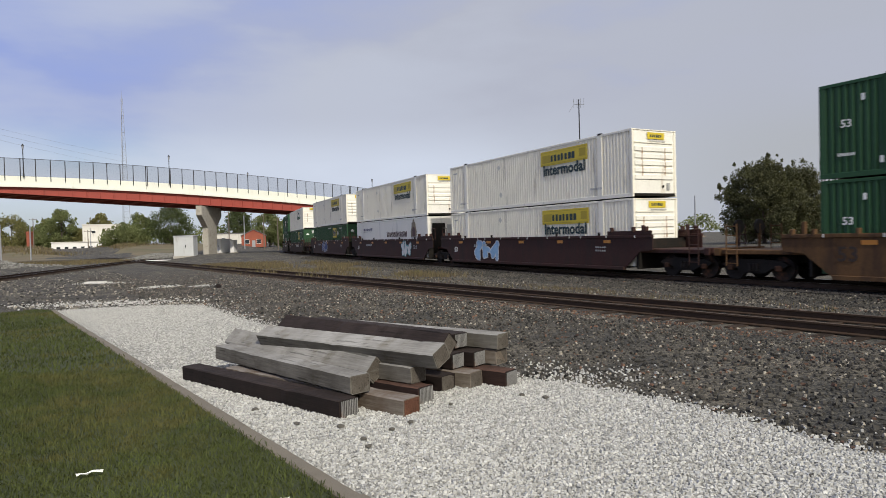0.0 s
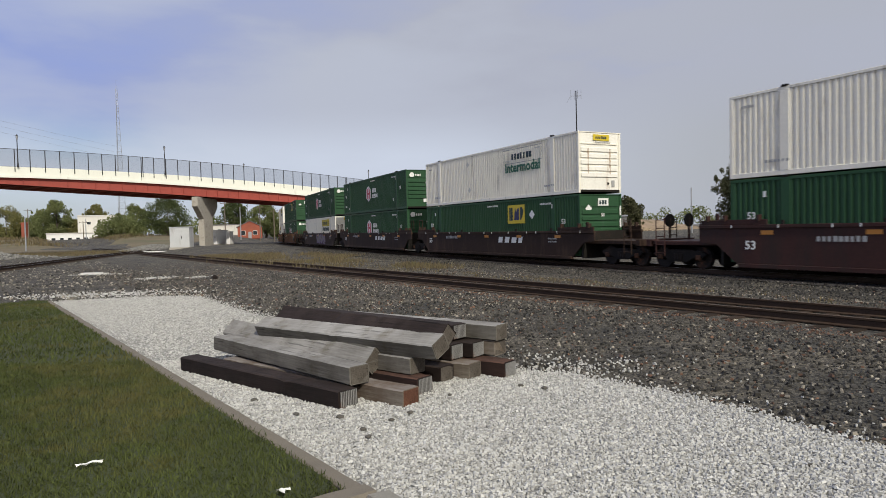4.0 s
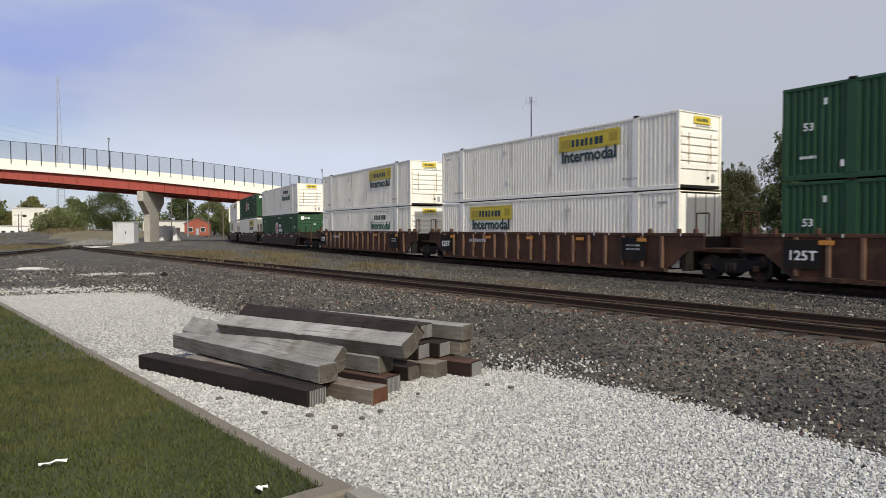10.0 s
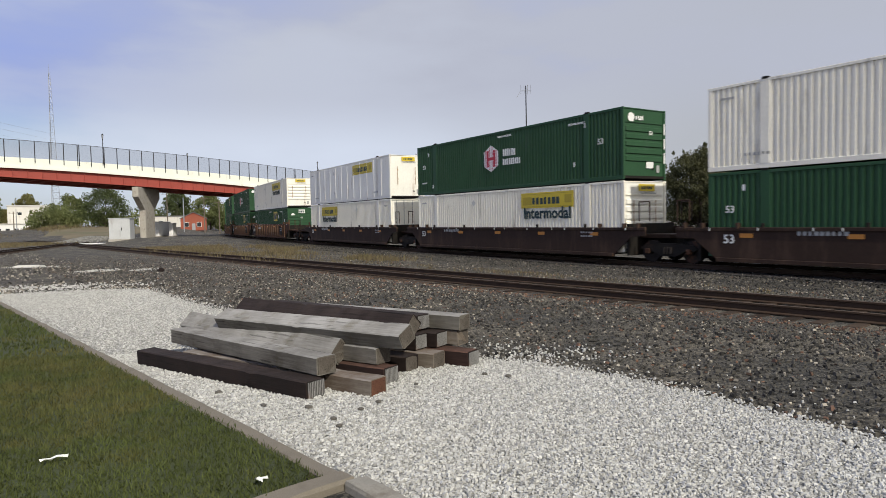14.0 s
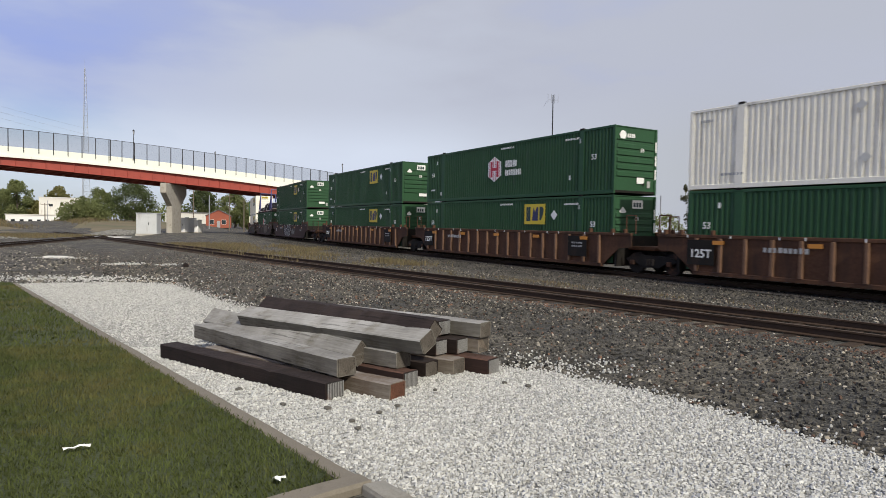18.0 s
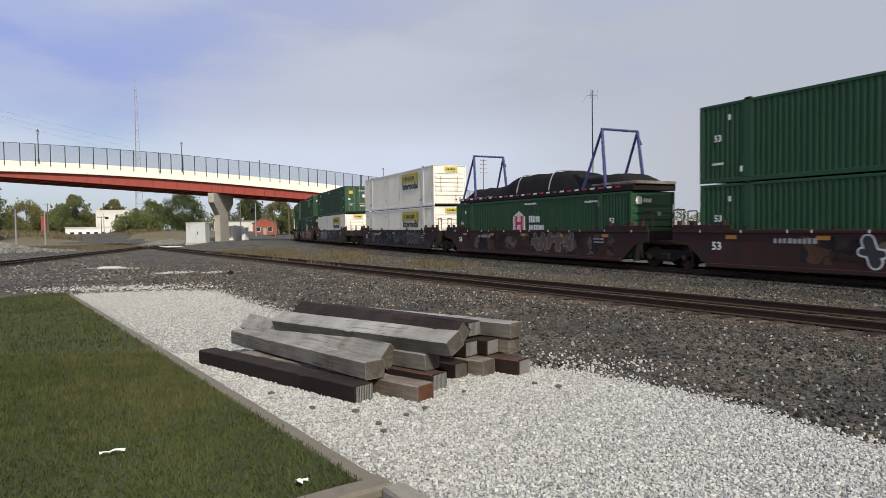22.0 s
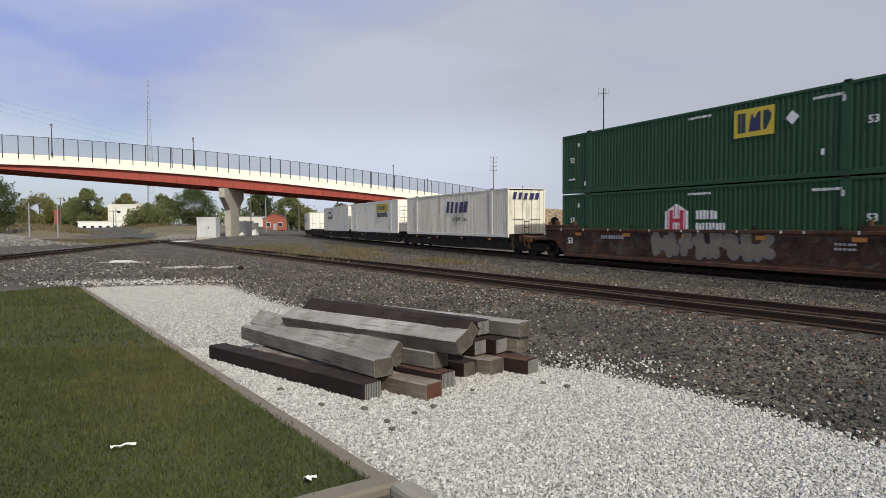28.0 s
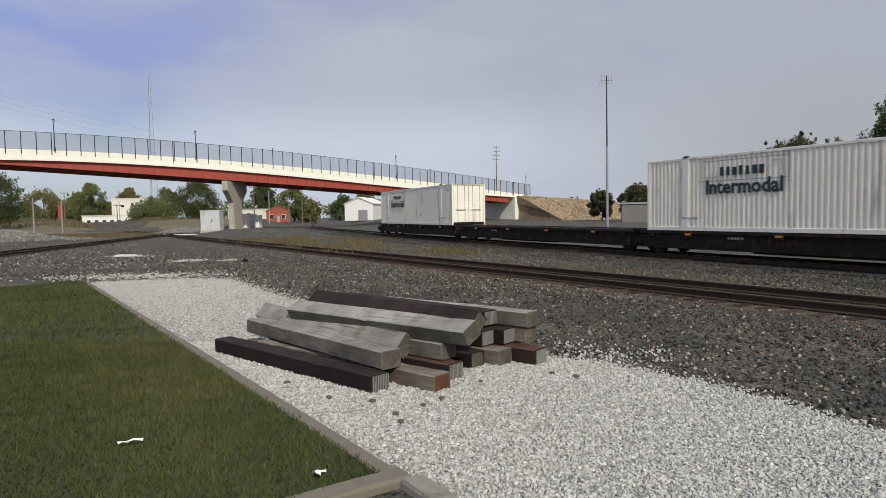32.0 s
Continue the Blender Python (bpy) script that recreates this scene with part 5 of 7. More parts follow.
def truck(parent, x):
    """A two-axle truck under a car."""
    t = part("truck", boxes((-0.3, 0.3, -0.95, 0.95, 0.5, 0.72), bevel=0.03), M["black"], parent)
    t.matrix_basis = pose(x, 0, 0)
    for sy in (-1, 1):
        bm = bmesh.new()
        prism(bm, [(-1.25, 0.56), (-1.05, 0.68), (-0.35, 0.74), (0.35, 0.74), (1.05, 0.68), (1.25, 0.56), (1.05, 0.44), (0.75, 0.46), (0.38, 0.26), (-0.38, 0.26), (-0.75, 0.46), (-1.05, 0.44)], sy * 1.0 - 0.07, sy * 1.0 + 0.07)
        part("side_frame", bm, M["black"], t)
        bm = bmesh.new()
        for k in (-0.14, 0.0, 0.14):
            rod(bm, (k, sy * 1.08, 0.34), (k, sy * 1.08, 0.6), 0.055, seg=8)
        part("spring", bm, M["wheel"], t)
        for x2 in (-0.9, 0.9):
            bm = bmesh.new()
            rod(bm, (x2, sy * 0.69, 0.42), (x2, sy * 0.81, 0.42), 0.42, seg=24)
            rod(bm, (x2, sy * 0.66, 0.42), (x2, sy * 0.70, 0.42), 0.445, seg=24)
            rod(bm, (x2, sy * 0.8, 0.42), (x2, sy * 0.9, 0.42), 0.11, 0.09, seg=12)
            part("wheel", bm, M["wheel"], t)
            part("bearing_cap", boxes((x2 - 0.11, x2 + 0.11, sy * 1.06 - 0.06, sy * 1.06 + 0.06, 0.34, 0.54), bevel=0.03), M["rusty"], t)
    for x2 in (-0.9, 0.9):
        bm = bmesh.new(); rod(bm, (x2, -0.7, 0.42), (x2, 0.7, 0.42), 0.08, seg=10)
        part("axle", bm, M["wheel"], t)
    return t


def graffiti(width, height, seed, fill, edge, parent, x, y, z):
    """Spray-painted letters as bulging plain shapes with a rim."""
    rnd = random.Random(seed)
    n = max(3, round(width / (height * 0.8)))
    step = width / n
    for mat, grow, d in ((edge, 0.06, 0.003), (fill, 0.0, 0.007)):
        rnd = random.Random(seed)
        for i in range(n):
            bm = bmesh.new()
            cx = -width / 2 + (i + 0.5) * step
            lean = rnd.uniform(-0.15, 0.2)
            for stroke in range(3):
                a = (cx + rnd.uniform(-0.35, 0.35) * step, -height / 2 * rnd.uniform(0.6, 1.0))
                b = (cx + rnd.uniform(-0.35, 0.35) * step + lean, height / 2 * rnd.uniform(0.3, 1.0))
                if stroke == 2:
                    a, b = (cx - 0.3 * step, rnd.uniform(-0.2, 0.2) * height), (cx + 0.35 * step, rnd.uniform(-0.3, 0.3) * height)
                w = height * rnd.uniform(0.10, 0.17) + grow
                dx, dz = b[0] - a[0], b[1] - a[1]
                l = math.hypot(dx, dz) or 1.0
                ux, uz = dx / l, dz / l
                pts = []
                for k in range(10):
                    t = k / 9 * math.pi
                    pts.append((b[0] + w * (math.sin(t) * ux + math.cos(t) * -uz), b[1] + w * (math.sin(t) * uz + math.cos(t) * ux)))
                for k in range(10):
                    t = k / 9 * math.pi + math.pi
                    pts.append((a[0] + w * (math.sin(t) * ux + math.cos(t) * -uz), a[1] + w * (math.sin(t) * uz + math.cos(t) * ux)))
                prism(bm, pts, -0.001 - 0.0012 * stroke, 0.001)
            part("graffiti_letter", bm, mat, parent).matrix_basis = pose(x, y - d, z)


def graffiti_paint(name, colors, scale, seed):
    """Sprayed patches in many colours with dark rims, over one another."""
    m = bpy.data.materials.new(name)
    m.use_nodes = True
    n, l = m.node_tree.nodes, m.node_tree.links
    b = n["Principled BSDF"]
    b.inputs["Roughness"].default_value, b.inputs["Specular IOR Level"].default_value = 0.7, 0.2
    co, mp = n.new("ShaderNodeTexCoord"), n.new("ShaderNodeMapping")
    mp.inputs["Location"].default_value = (seed * 3.7, 0, seed * 1.3)
    warp = n.new("ShaderNodeTexNoise")
    warp.inputs["Scale"].default_value, warp.inputs["Detail"].default_value = 2.0, 2
    add = n.new("ShaderNodeVectorMath"); add.operation = "MULTIPLY_ADD"
    add.inputs[1].default_value = (0.9, 0.9, 0.9)
    cell, rim = n.new("ShaderNodeTexVoronoi"), n.new("ShaderNodeTexVoronoi")
    rim.feature = "DISTANCE_TO_EDGE"
    cell.inputs["Scale"].default_value = rim.inputs["Scale"].default_value = scale
    l.new(co.outputs["Object"], mp.inputs["Vector"]); l.new(mp.outputs["Vector"], warp.inputs["Vector"])
    l.new(warp.outputs["Color"], add.inputs[0]); l.new(mp.outputs["Vector"], add.inputs[2])
    l.new(add.outputs["Vector"], cell.inputs["Vector"]); l.new(add.outputs["Vector"], rim.inputs["Vector"])
    sep = n.new("ShaderNodeSeparateColor"); l.new(cell.outputs["Color"], sep.inputs["Color"])
    ramp = n.new("ShaderNodeValToRGB"); ramp.color_ramp.interpolation = "CONSTANT"
    while len(ramp.color_ramp.elements) < len(colors):
        ramp.color_ramp.elements.new(0.5)
    for k, c in enumerate(colors):
        ramp.color_ramp.elements[k].position = k / len(colors)
        ramp.color_ramp.elements[k].color = (*c, 1)
    l.new(sep.outputs["Red"], ramp.inputs["Fac"])
    edge = n.new("ShaderNodeMapRange")
    edge.inputs["From Min"].default_value, edge.inputs["From Max"].default_value, edge.inputs["To Min"].default_value = 0.02, 0.06, 0.45
    l.new(rim.outputs["Distance"], edge.inputs["Value"])
    soil = n.new("ShaderNodeTexNoise"); soil.inputs["Scale"].default_value, soil.inputs["Detail"].default_value = 1.2, 8
    l.new(co.outputs["Object"], soil.inputs["Vector"])
    worn = n.new("ShaderNodeMapRange"); worn.inputs["From Min"].default_value, worn.inputs["From Max"].default_value, worn.inputs["To Min"].default_value, worn.inputs["To Max"].default_value = 0.3, 0.7, 0.5, 1.2
    l.new(soil.outputs["Fac"], worn.inputs["Value"])
    mul = n.new("ShaderNodeMath"); mul.operation = "MULTIPLY"
    l.new(edge.outputs["Result"], mul.inputs[0]); l.new(worn.outputs["Result"], mul.inputs[1])
    hue = n.new("ShaderNodeHueSaturation")
    l.new(ramp.outputs["Color"], hue.inputs["Color"]); l.new(mul.outputs["Value"], hue.inputs["Value"])
    l.new(hue.outputs["Color"], b.inputs["Base Color"])
    return m


SOOT, OLIVE, ASH, SAND, BARN = (0.022, 0.02, 0.019), (0.05, 0.055, 0.04), (0.11, 0.115, 0.115), (0.125, 0.105, 0.075), (0.06, 0.028, 0.02)
M["wild_dark"] = graffiti_paint("dark layered graffiti", [SOOT, ASH, (0.04, 0.05, 0.06), SOOT, SAND, OLIVE, (0.07, 0.07, 0.07), BARN], 2.3, 1)
M["wild_rust"] = graffiti_paint("rusty layered graffiti", [BARN, (0.09, 0.05, 0.03), SOOT, BARN, (0.12, 0.09, 0.06), (0.05, 0.035, 0.03)], 1.7, 2)
M["wild_tan"] = graffiti_paint("tan layered graffiti", [BARN, (0.085, 0.05, 0.03), (0.09, 0.07, 0.05), (0.07, 0.042, 0.027), BARN, (0.10, 0.055, 0.028), (0.075, 0.055, 0.04)], 2.6, 3)


def well_car(paint, ribbed, front, rear, tell, extras, top=1.62, raised=True):
    """One unit of a double-stack well car, at rail height, centred on its well; front and rear say 'end' or 'joint'."""
    body = M[paint]
    c = thing("well_car", tell, "rail car", group="cars of the train")
    half = 8.35
    low = 0.24
    for sy in (-1, 1):
        y = sy * 1.44
        bm = bmesh.new()
        # side plate with sloped ends
        o = [(-half - 0.9, top), (half + 0.9, top), (half + 0.9, 1.05), (half + 0.2, 0.98), (half - 0.7, low), (-half + 0.7, low), (-half - 0.2, 0.98), (-half - 0.9, 1.05)]
        prism(bm, o, y - 0.02, y + 0.02)
        part("side_plate", bm, body, c)
        part("top_chord", boxes((-half - 0.9, half + 0.9, y - 0.07, y + 0.07, top - 0.02, top + 0.1), bevel=0.012), body, c)
        part("bottom_chord", boxes((-half + 0.7, half - 0.7, y - 0.09, y + 0.09, low - 0.06, low + 0.08), bevel=0.012), body, c)
        if ribbed:
            me = mesh_of("rib", boxes((-0.055, 0.055, -0.07, 0.07, low + 0.08, top - 0.02), bevel=0.01), M["rib"])
            for k in range(17):
                piece("rib", me, c, pose(-half + 0.85 + k * (2 * half - 1.7) / 16, y + sy * 0.06, 0))
        else:
            for sx in ((-1, 1) if raised else ()):
                part("raised_side", boxes((min(sx * 6.6, sx * 9.2), max(sx * 6.6, sx * 9.2), y - 0.03, y + 0.03, top + 0.1, top + 0.28), bevel=0.012), body, c)
            me = mesh_of("pin", boxes((-0.04, 0.04, -0.05, 0.05, 0, 0.14), bevel=0.01), M["black"])
            for x in (-6.06, -3.0, 3.0, 6.06):
                piece("pin", me, c, pose(x, y, top + 0.1))
        # brackets and worn pale ticks along the chord
        me = mesh_of("bracket", boxes((-0.05, 0.05, -0.09, 0.09, -0.06, 0.16), bevel=0.015), body)
        for x in (-8.9, -8.2, -6.9, 6.9, 8.2, 8.9):
            piece("bracket", me, c, pose(x, y, top + (0.28 if raised and not ribbed else 0.1)))
        me = mesh_of("chord_tick", boxes((-0.02, 0.02, -0.004, 0.004, -0.055, 0.05)), M["mark_white"])
        for k in range(12):
            piece("chord_tick", me, c, pose(-7.9 + k * 1.42 + 0.3 * (k % 3), y + sy * 0.075, top + 0.04))
        me = mesh_of("reflector", boxes((-0.22, 0.22, -0.006, 0.006, -0.07, 0.07)), M["orange"])
        for k in range(5):
            piece("reflector", me, c, pose(-6.6 + k * 3.3, y + sy * (0.14 if ribbed else 0.03), top - 0.17))
    part("well_floor", boxes((-half + 0.6, half - 0.6, -1.36, 1.36, 0.27, 0.35)), M["black"], c)
    for sx, kind in ((1, front), (-1, rear)):
        ext = 3.75 if kind == "end" else 1.72
        part("bulkhead", boxes((sx * half - 0.05, sx * half + 0.05, -1.4, 1.4, low, 1.5)), M["black"], c)
        x0, x1 = sorted((sx * half, sx * (8.075 + ext)))
        part("end_platform", boxes((x0, x1, -1.25 if kind == "end" else -0.7, 1.25 if kind == "end" else 0.7, 0.92, 1.08), bevel=0.02), body, c)
        part("centre_sill", boxes((x0, x1, -0.3, 0.3, 0.62, 0.94), bevel=0.02), M["black"], c)
        if kind == "end":
            xe = sx * (8.075 + 3.7)
            part("coupler", boxes((min(xe, xe + sx * 0.5), max(xe, xe + sx * 0.5), -0.14, 0.14, 0.72, 0.98), bevel=0.04), M["black"], c)
            part("end_sill", boxes((xe - 0.12, xe + 0.12, -1.35, 1.35, 0.86, 1.14), bevel=0.015), body, c)
            for sy in (-1, 1):
                bm = bmesh.new()
                xl = sx * (8.075 + 2.9)
                for dx in (0, 0.42):
                    rod(bm, (xl + sx * dx, sy * 1.34, 0.5), (xl + sx * dx, sy * 1.34, 2.0), 0.022, seg=6)
                for k in range(5):
                    rod(bm, (xl, sy * 1.34, 0.6 + k * 0.33), (xl + sx * 0.42, sy * 1.34, 0.6 + k * 0.33), 0.018, seg=6)
                part("ladder", bm, M["rusty"] if ribbed else body, c)
                part("corner_stake", boxes((sx * (half + 0.25) - 0.06, sx * (half + 0.25) + 0.06, sy * 1.3 - 0.06, sy * 1.3 + 0.06, top, top + 0.5), bevel=0.01), body, c)
            bm = bmesh.new(); rod(bm, (xe - sx * 0.3, 0.8, 1.9), (xe - sx * 0.22, 0.8, 1.9), 0.28, seg=16)
            part("brake_wheel", bm, M["black"], c)
            bm = bmesh.new(); rod(bm, (xe - sx * 0.26, 0.8, 1.08), (xe - sx * 0.26, 0.8, 2.0), 0.05, seg=6)
            part("brake_stand", bm, body, c)
            truck(c, sx * (8.075 + 2.45))
        else:
            for sy in (-1, 1):
                bm = bmesh.new()
                xl = sx * (8.075 + 0.75)
                rod(bm, (xl, sy * 1.3, 1.6), (xl, sy * 1.3, 2.35), 0.025, seg=6)
                rod(bm, (xl + sx * 0.5, sy * 1.3, 1.6), (xl + sx * 0.5, sy * 1.3, 2.35), 0.025, seg=6)
                rod(bm, (xl, sy * 1.3, 2.35), (xl + sx * 0.5, sy * 1.3, 2.35), 0.025, seg=6)
                part("hand_rail", bm, M["rusty"] if ribbed else body, c)
            if sx < 0:
                truck(c, -(8.075 + 1.83))
    def put(name, data, x, z, mat=None):
        ob = part(name, data, mat, c)
        ob.matrix_basis = pose(x, -1.47 - (0.105 if ribbed else 0.0) - (0.006 if name != "data_panel" else 0), z)
    if ribbed:
        put("data_panel", plane_xz([(-0.55, 0.55, -0.45, 0.45)]), -7.3, 1.0, M["black"])
        put("data_panel", plane_xz([(-0.6, 0.6, -0.45, 0.45)]), 6.2, 1.0, M["black"])
    put("lettering", text_mesh("53" if not ribbed else "125T", 0.46 if paint == "tan" else 0.3, M["ink_brown"] if paint == "tan" else M["mark_white"], bold=0.008), -7.2 if not ribbed else -7.3, 0.95)
    put("small_print", bars(1.5, 0.18, 9, 4), -4.2, 1.2, M["mark_grey"])
    put("small_print", bars(0.7, 0.08, 5, 8), 6.2, 1.15, M["mark_grey"])
    put("small_print", bars(0.7, 0.08, 5, 9), 6.2, 1.0, M["mark_grey"])
    extras(c)
    return c


def no_extras(c):
    pass


def spine_car(front, rear, tell):
    """One unit of an articulated spine car: a low black beam with arms that carry a container."""
    c = thing("spine_car", tell, "rail car", group="cars of the train")
    part("spine_beam", boxes((-8.6, 8.6, -0.34, 0.34, 0.58, 0.98), bevel=0.03), M["black"], c)
    part("walkway", boxes((-8.5, 8.5, -1.3, -1.15, 0.88, 0.98)), M["rust_black"], c)
    part("walkway", boxes((-8.5, 8.5, 1.15, 1.3, 0.9, 0.98)), M["black"], c)
    for x in (-7.9, -5.9, -2.0, 2.0, 5.9, 7.9):
        part("cross_arm", boxes((x - 0.16, x + 0.16, -1.32, 1.32, 0.72, 0.99), bevel=0.02), M["black"], c)
        if abs(x) < 7:
            part("reflector", boxes((x - 0.13, x + 0.13, -1.335, -1.325, 0.82, 0.9)), M["orange"], c)
    # side sills, carried low and solid to stand in for shade under the car
    for sy in (-1, 1):
        part("shade_sill", boxes((-8.3, 8.3, sy * 1.12 - 0.05, sy * 1.12 + 0.05, 0.26, 0.93), bevel=0.02), M["rust_black"], c)
        part("brake_gear", boxes((-3.2, 2.4, sy * 0.8 - 0.3, sy * 0.8 + 0.3, 0.2, 0.55), bevel=0.05), M["black"], c)
    part("hitch", boxes((-7.2, -6.4, -0.5, 0.5, 0.98, 1.04), bevel=0.02), M["rusty"], c)
    part("small_print", bars(0.7, 0.1, 5, 3), M["mark_grey"], c).matrix_basis = pose(-3.8, -1.18, 0.75)
    truck(c, -8.8)
    if front:
        truck(c, 9.2)
        part("end_sill", boxes((9.3, 10.6, -1.3, 1.3, 0.8, 1.1), bevel=0.02), M["tan"], c)
        part("coupler", boxes((10.5, 11.2, -0.14, 0.14, 0.7, 0.96), bevel=0.04), M["black"], c)
    return c


# where each stack's front stands along the track at the start, and what it carries (upper, lower)
STACKS = [
    (-16.20, "hexagon", "hexagon"), (7.79, "panel_yellow", "panel_yellow"), (27.59, "panel_yellow", "crest"), (47.19, "panel_yellow", "square"),
    (71.32, "panel_outline", "square"), (90.95, "hexagon", "hexagon"), (110.73, "hexagon", "panel_yellow"),
    (134.64, "square", "hexagon"), (154.58, "panel_yellow", "panel_yellow"), (174.59, "panel_yellow", "panel_outline"),
    (198.34, "panel_outline", "hexagon"), (218.22, "hexagon", "panel_yellow"), (238.13, "panel_smooth", "panel_yellow"),
    (261.98, "panel_yellow", "square"), (281.80, "hexagon", "square"), (301.60, "square", "square"),
    (325.48, "square", "square"), (345.25, "tarp", "hexagon"), (364.95, "panel_yellow", "panel_yellow"),
    (388.98, "green_old", "panel_yellow"), (408.77, "square", "hexagon"), (428.52, "square", "hexagon"),
]
SINGLES = [(449.93, "slanted", True), (468.40, "panel_yellow", False), (485.96, "panel_dark", True), (503.5, None, False), (521.05, "panel_dark", True)]


def travelled(t):
    return 15.0282 * t + 0.0123 * t * t


MOVERS = []                                        # thing, place of its middle at the start, half its wheel base, height over the rails


def on_rails(s_mid, half, height):
    a, b = on_track(s_mid - half), on_track(s_mid + half)
    ahead = a - b                                   # it runs towards the near end
    flat = math.hypot(ahead.x, ahead.y)
    return pose(*((a + b) / 2 + Vector((0, 0, height))), 0, -math.degrees(math.atan2(ahead.z, flat)), math.degrees(math.atan2(ahead.y, ahead.x)))


def used(made, source, m):
    """The first use takes the pattern itself, further ones a copy."""
    if source not in made:
        made.add(source)
        source.matrix_basis = m
        return source
    return copy_thing(source, m)


made = set()
PLAIN = pose(0, 0, 0)


# car: from, to, lowest, highest, paint
SPRAYED = {16: (-4.0, 3.6, 0.42, 1.4, "wild_rust"), 17: (-6.4, 7.2, 0.36, 1.42, "wild_rust"), 18: (-7.2, 7.4, 0.34, 1.42, "wild_dark"), 19: (-6.8, 6.6, 0.36, 1.4, "wild_dark"),
           20: (-7.3, 7.3, 0.34, 1.42, "wild_tan"), 21: (-7.4, 7.4, 0.34, 1.42, "wild_tan")}


def sprayed(c, x0, x1, z0, z1, paint):
    """A stretch of the car's side covered in spray paint, with an uneven edge."""
    rnd = random.Random(int(x0 * 10))
    n = 24
    up = [(x0 + (x1 - x0) * k / n, z1 - rnd.uniform(0.0, 0.12)) for k in range(n + 1)]
    dn = [(x0 + (x1 - x0) * k / n + rnd.uniform(-0.06, 0.06), z0 + rnd.uniform(0.0, 0.14)) for k in range(n + 1)]
    bm = bmesh.new()
    prism(bm, up + dn[::-1], -1.4655, -1.461)
    part("graffiti", bm, M[paint], c, "layered spray paint")


def extras_for(i):
    def marks(c):
        y = -1.468
        if i in SPRAYED:
            sprayed(c, *SPRAYED[i])
        if i == 1:
            graffiti(2.6, 1.05, 11, M["g_blue"], M["g_white"], c, -3.6, y, 0.98)
        elif i == 2:
            graffiti(1.9, 0.95, 12, M["g_white"], M["g_teal"], c, 4.4, y, 1.0)
        elif i == 3:
            graffiti(2.6, 0.9, 13, M["g_navy"], M["g_white"], c, -1.5, y, 1.0)
        elif i in (4, 5):
            part("name_lettering", bars(2.6, 0.34, 4, 3, 0.3), M["mark_white"], c).matrix_basis = pose(2.6, y - 0.004, 1.08)
        elif i == 6:
            graffiti(4.6, 0.95, 16, M["g_grey"], M["g_purple"], c, 1.5, y, 0.95)
        elif i == 16:
            graffiti(3.4, 1.0, 21, M["g_dark"], M["g_white"], c, -0.6, y, 1.0)
            graffiti(1.6, 0.5, 22, M["g_grey"], M["g_dark"], c, 2.4, y, 0.85)
        elif i == 17:
            graffiti(3.4, 0.8, 23, M["g_rust"], M["g_grey"], c, 2.5, y, 0.98)
        elif i == 18:
            graffiti(2.4, 0.8, 24, M["g_dark"], M["g_grey"], c, 4.3, y, 0.98)
        elif i == 19:
            graffiti(4.0, 0.9, 25, M["g_grey"], M["g_dark"], c, -3.0, y, 0.98)
        elif i == 20:
            graffiti(3.5, 0.85, 26, M["g_grey"], M["g_tan"], c, -3.6, y, 1.0)
            part("logo_panel", plane_xz([(-1.1, 1.1, -0.45, 0.45)]), M["g_orange"], c).matrix_basis = pose(1.8, y - 0.01, 1.0)
            part("logo_lettering", bars(1.4, 0.4, 3, 2), M["maroon"], c).matrix_basis = pose(1.8, y - 0.016, 1.0)
            graffiti(3.0, 0.9, 27, M["g_grey"], M["g_tan"], c, 4.6, y, 1.0)
        elif i == 21:
            graffiti(5.5, 0.9, 28, M["g_tan"], M["g_grey"], c, 1.0, y, 1.0)
    return marks


CAR_LOOK = {0: ("tan", False, "tan weathered steel well car"), 1: ("maroon", False, "dark maroon steel well car"), 2: ("brown", False, "dark brown steel well car"), 3: ("rusty", True, "rusty ribbed steel well car"),
            4: ("brown", False, "dark sooty steel well car"), 5: ("rusty", True, "rusty ribbed steel well car"), 6: ("maroon", False, "dark maroon well car with graffiti"), 7: ("rusty", False, "rust-brown well car covered in graffiti")}
CAR_TOP = (1.5, 1.57, 1.42, 1.54, 1.26, 1.54, 1.47, 1.47)
for i, (s, upper, lower) in enumerate(STACKS):
    unit = 2 if i == 0 else (i - 1) % 3
    paint, ribbed, tell = CAR_LOOK[0 if i == 0 else 1 + (i - 1) // 3]
    car = well_car(paint, ribbed, "end" if unit == 0 else "joint", "end" if unit == 2 else "joint", tell, extras_for(i), CAR_TOP[0 if i == 0 else 1 + (i - 1) // 3], i not in (0, 10, 11, 12))
    MOVERS.append((car, s + LEN / 2, 9.0, 0.0))
    low_box = used(made, container(lower, i in (8, 12)), PLAIN)
    MOVERS.append((low_box, s + LEN / 2, 9.0, 0.345))
    if upper != "tarp":
        MOVERS.append((used(made, container(upper, upper == "green_old"), PLAIN), s + LEN / 2, 9.0, 0.345 + HGT + 0.055))
    else:
        TARP_AT = s + LEN / 2
for i, (s, design, doors) in enumerate(SINGLES):
    car = spine_car(i == 0, i == 4, "low black articulated spine car")
    MOVERS.append((car, s + LEN / 2, 8.8, 0.0))
    if design:
        MOVERS.append((used(made, container(design, doors), PLAIN), s + LEN / 2, 8.8, 1.0))

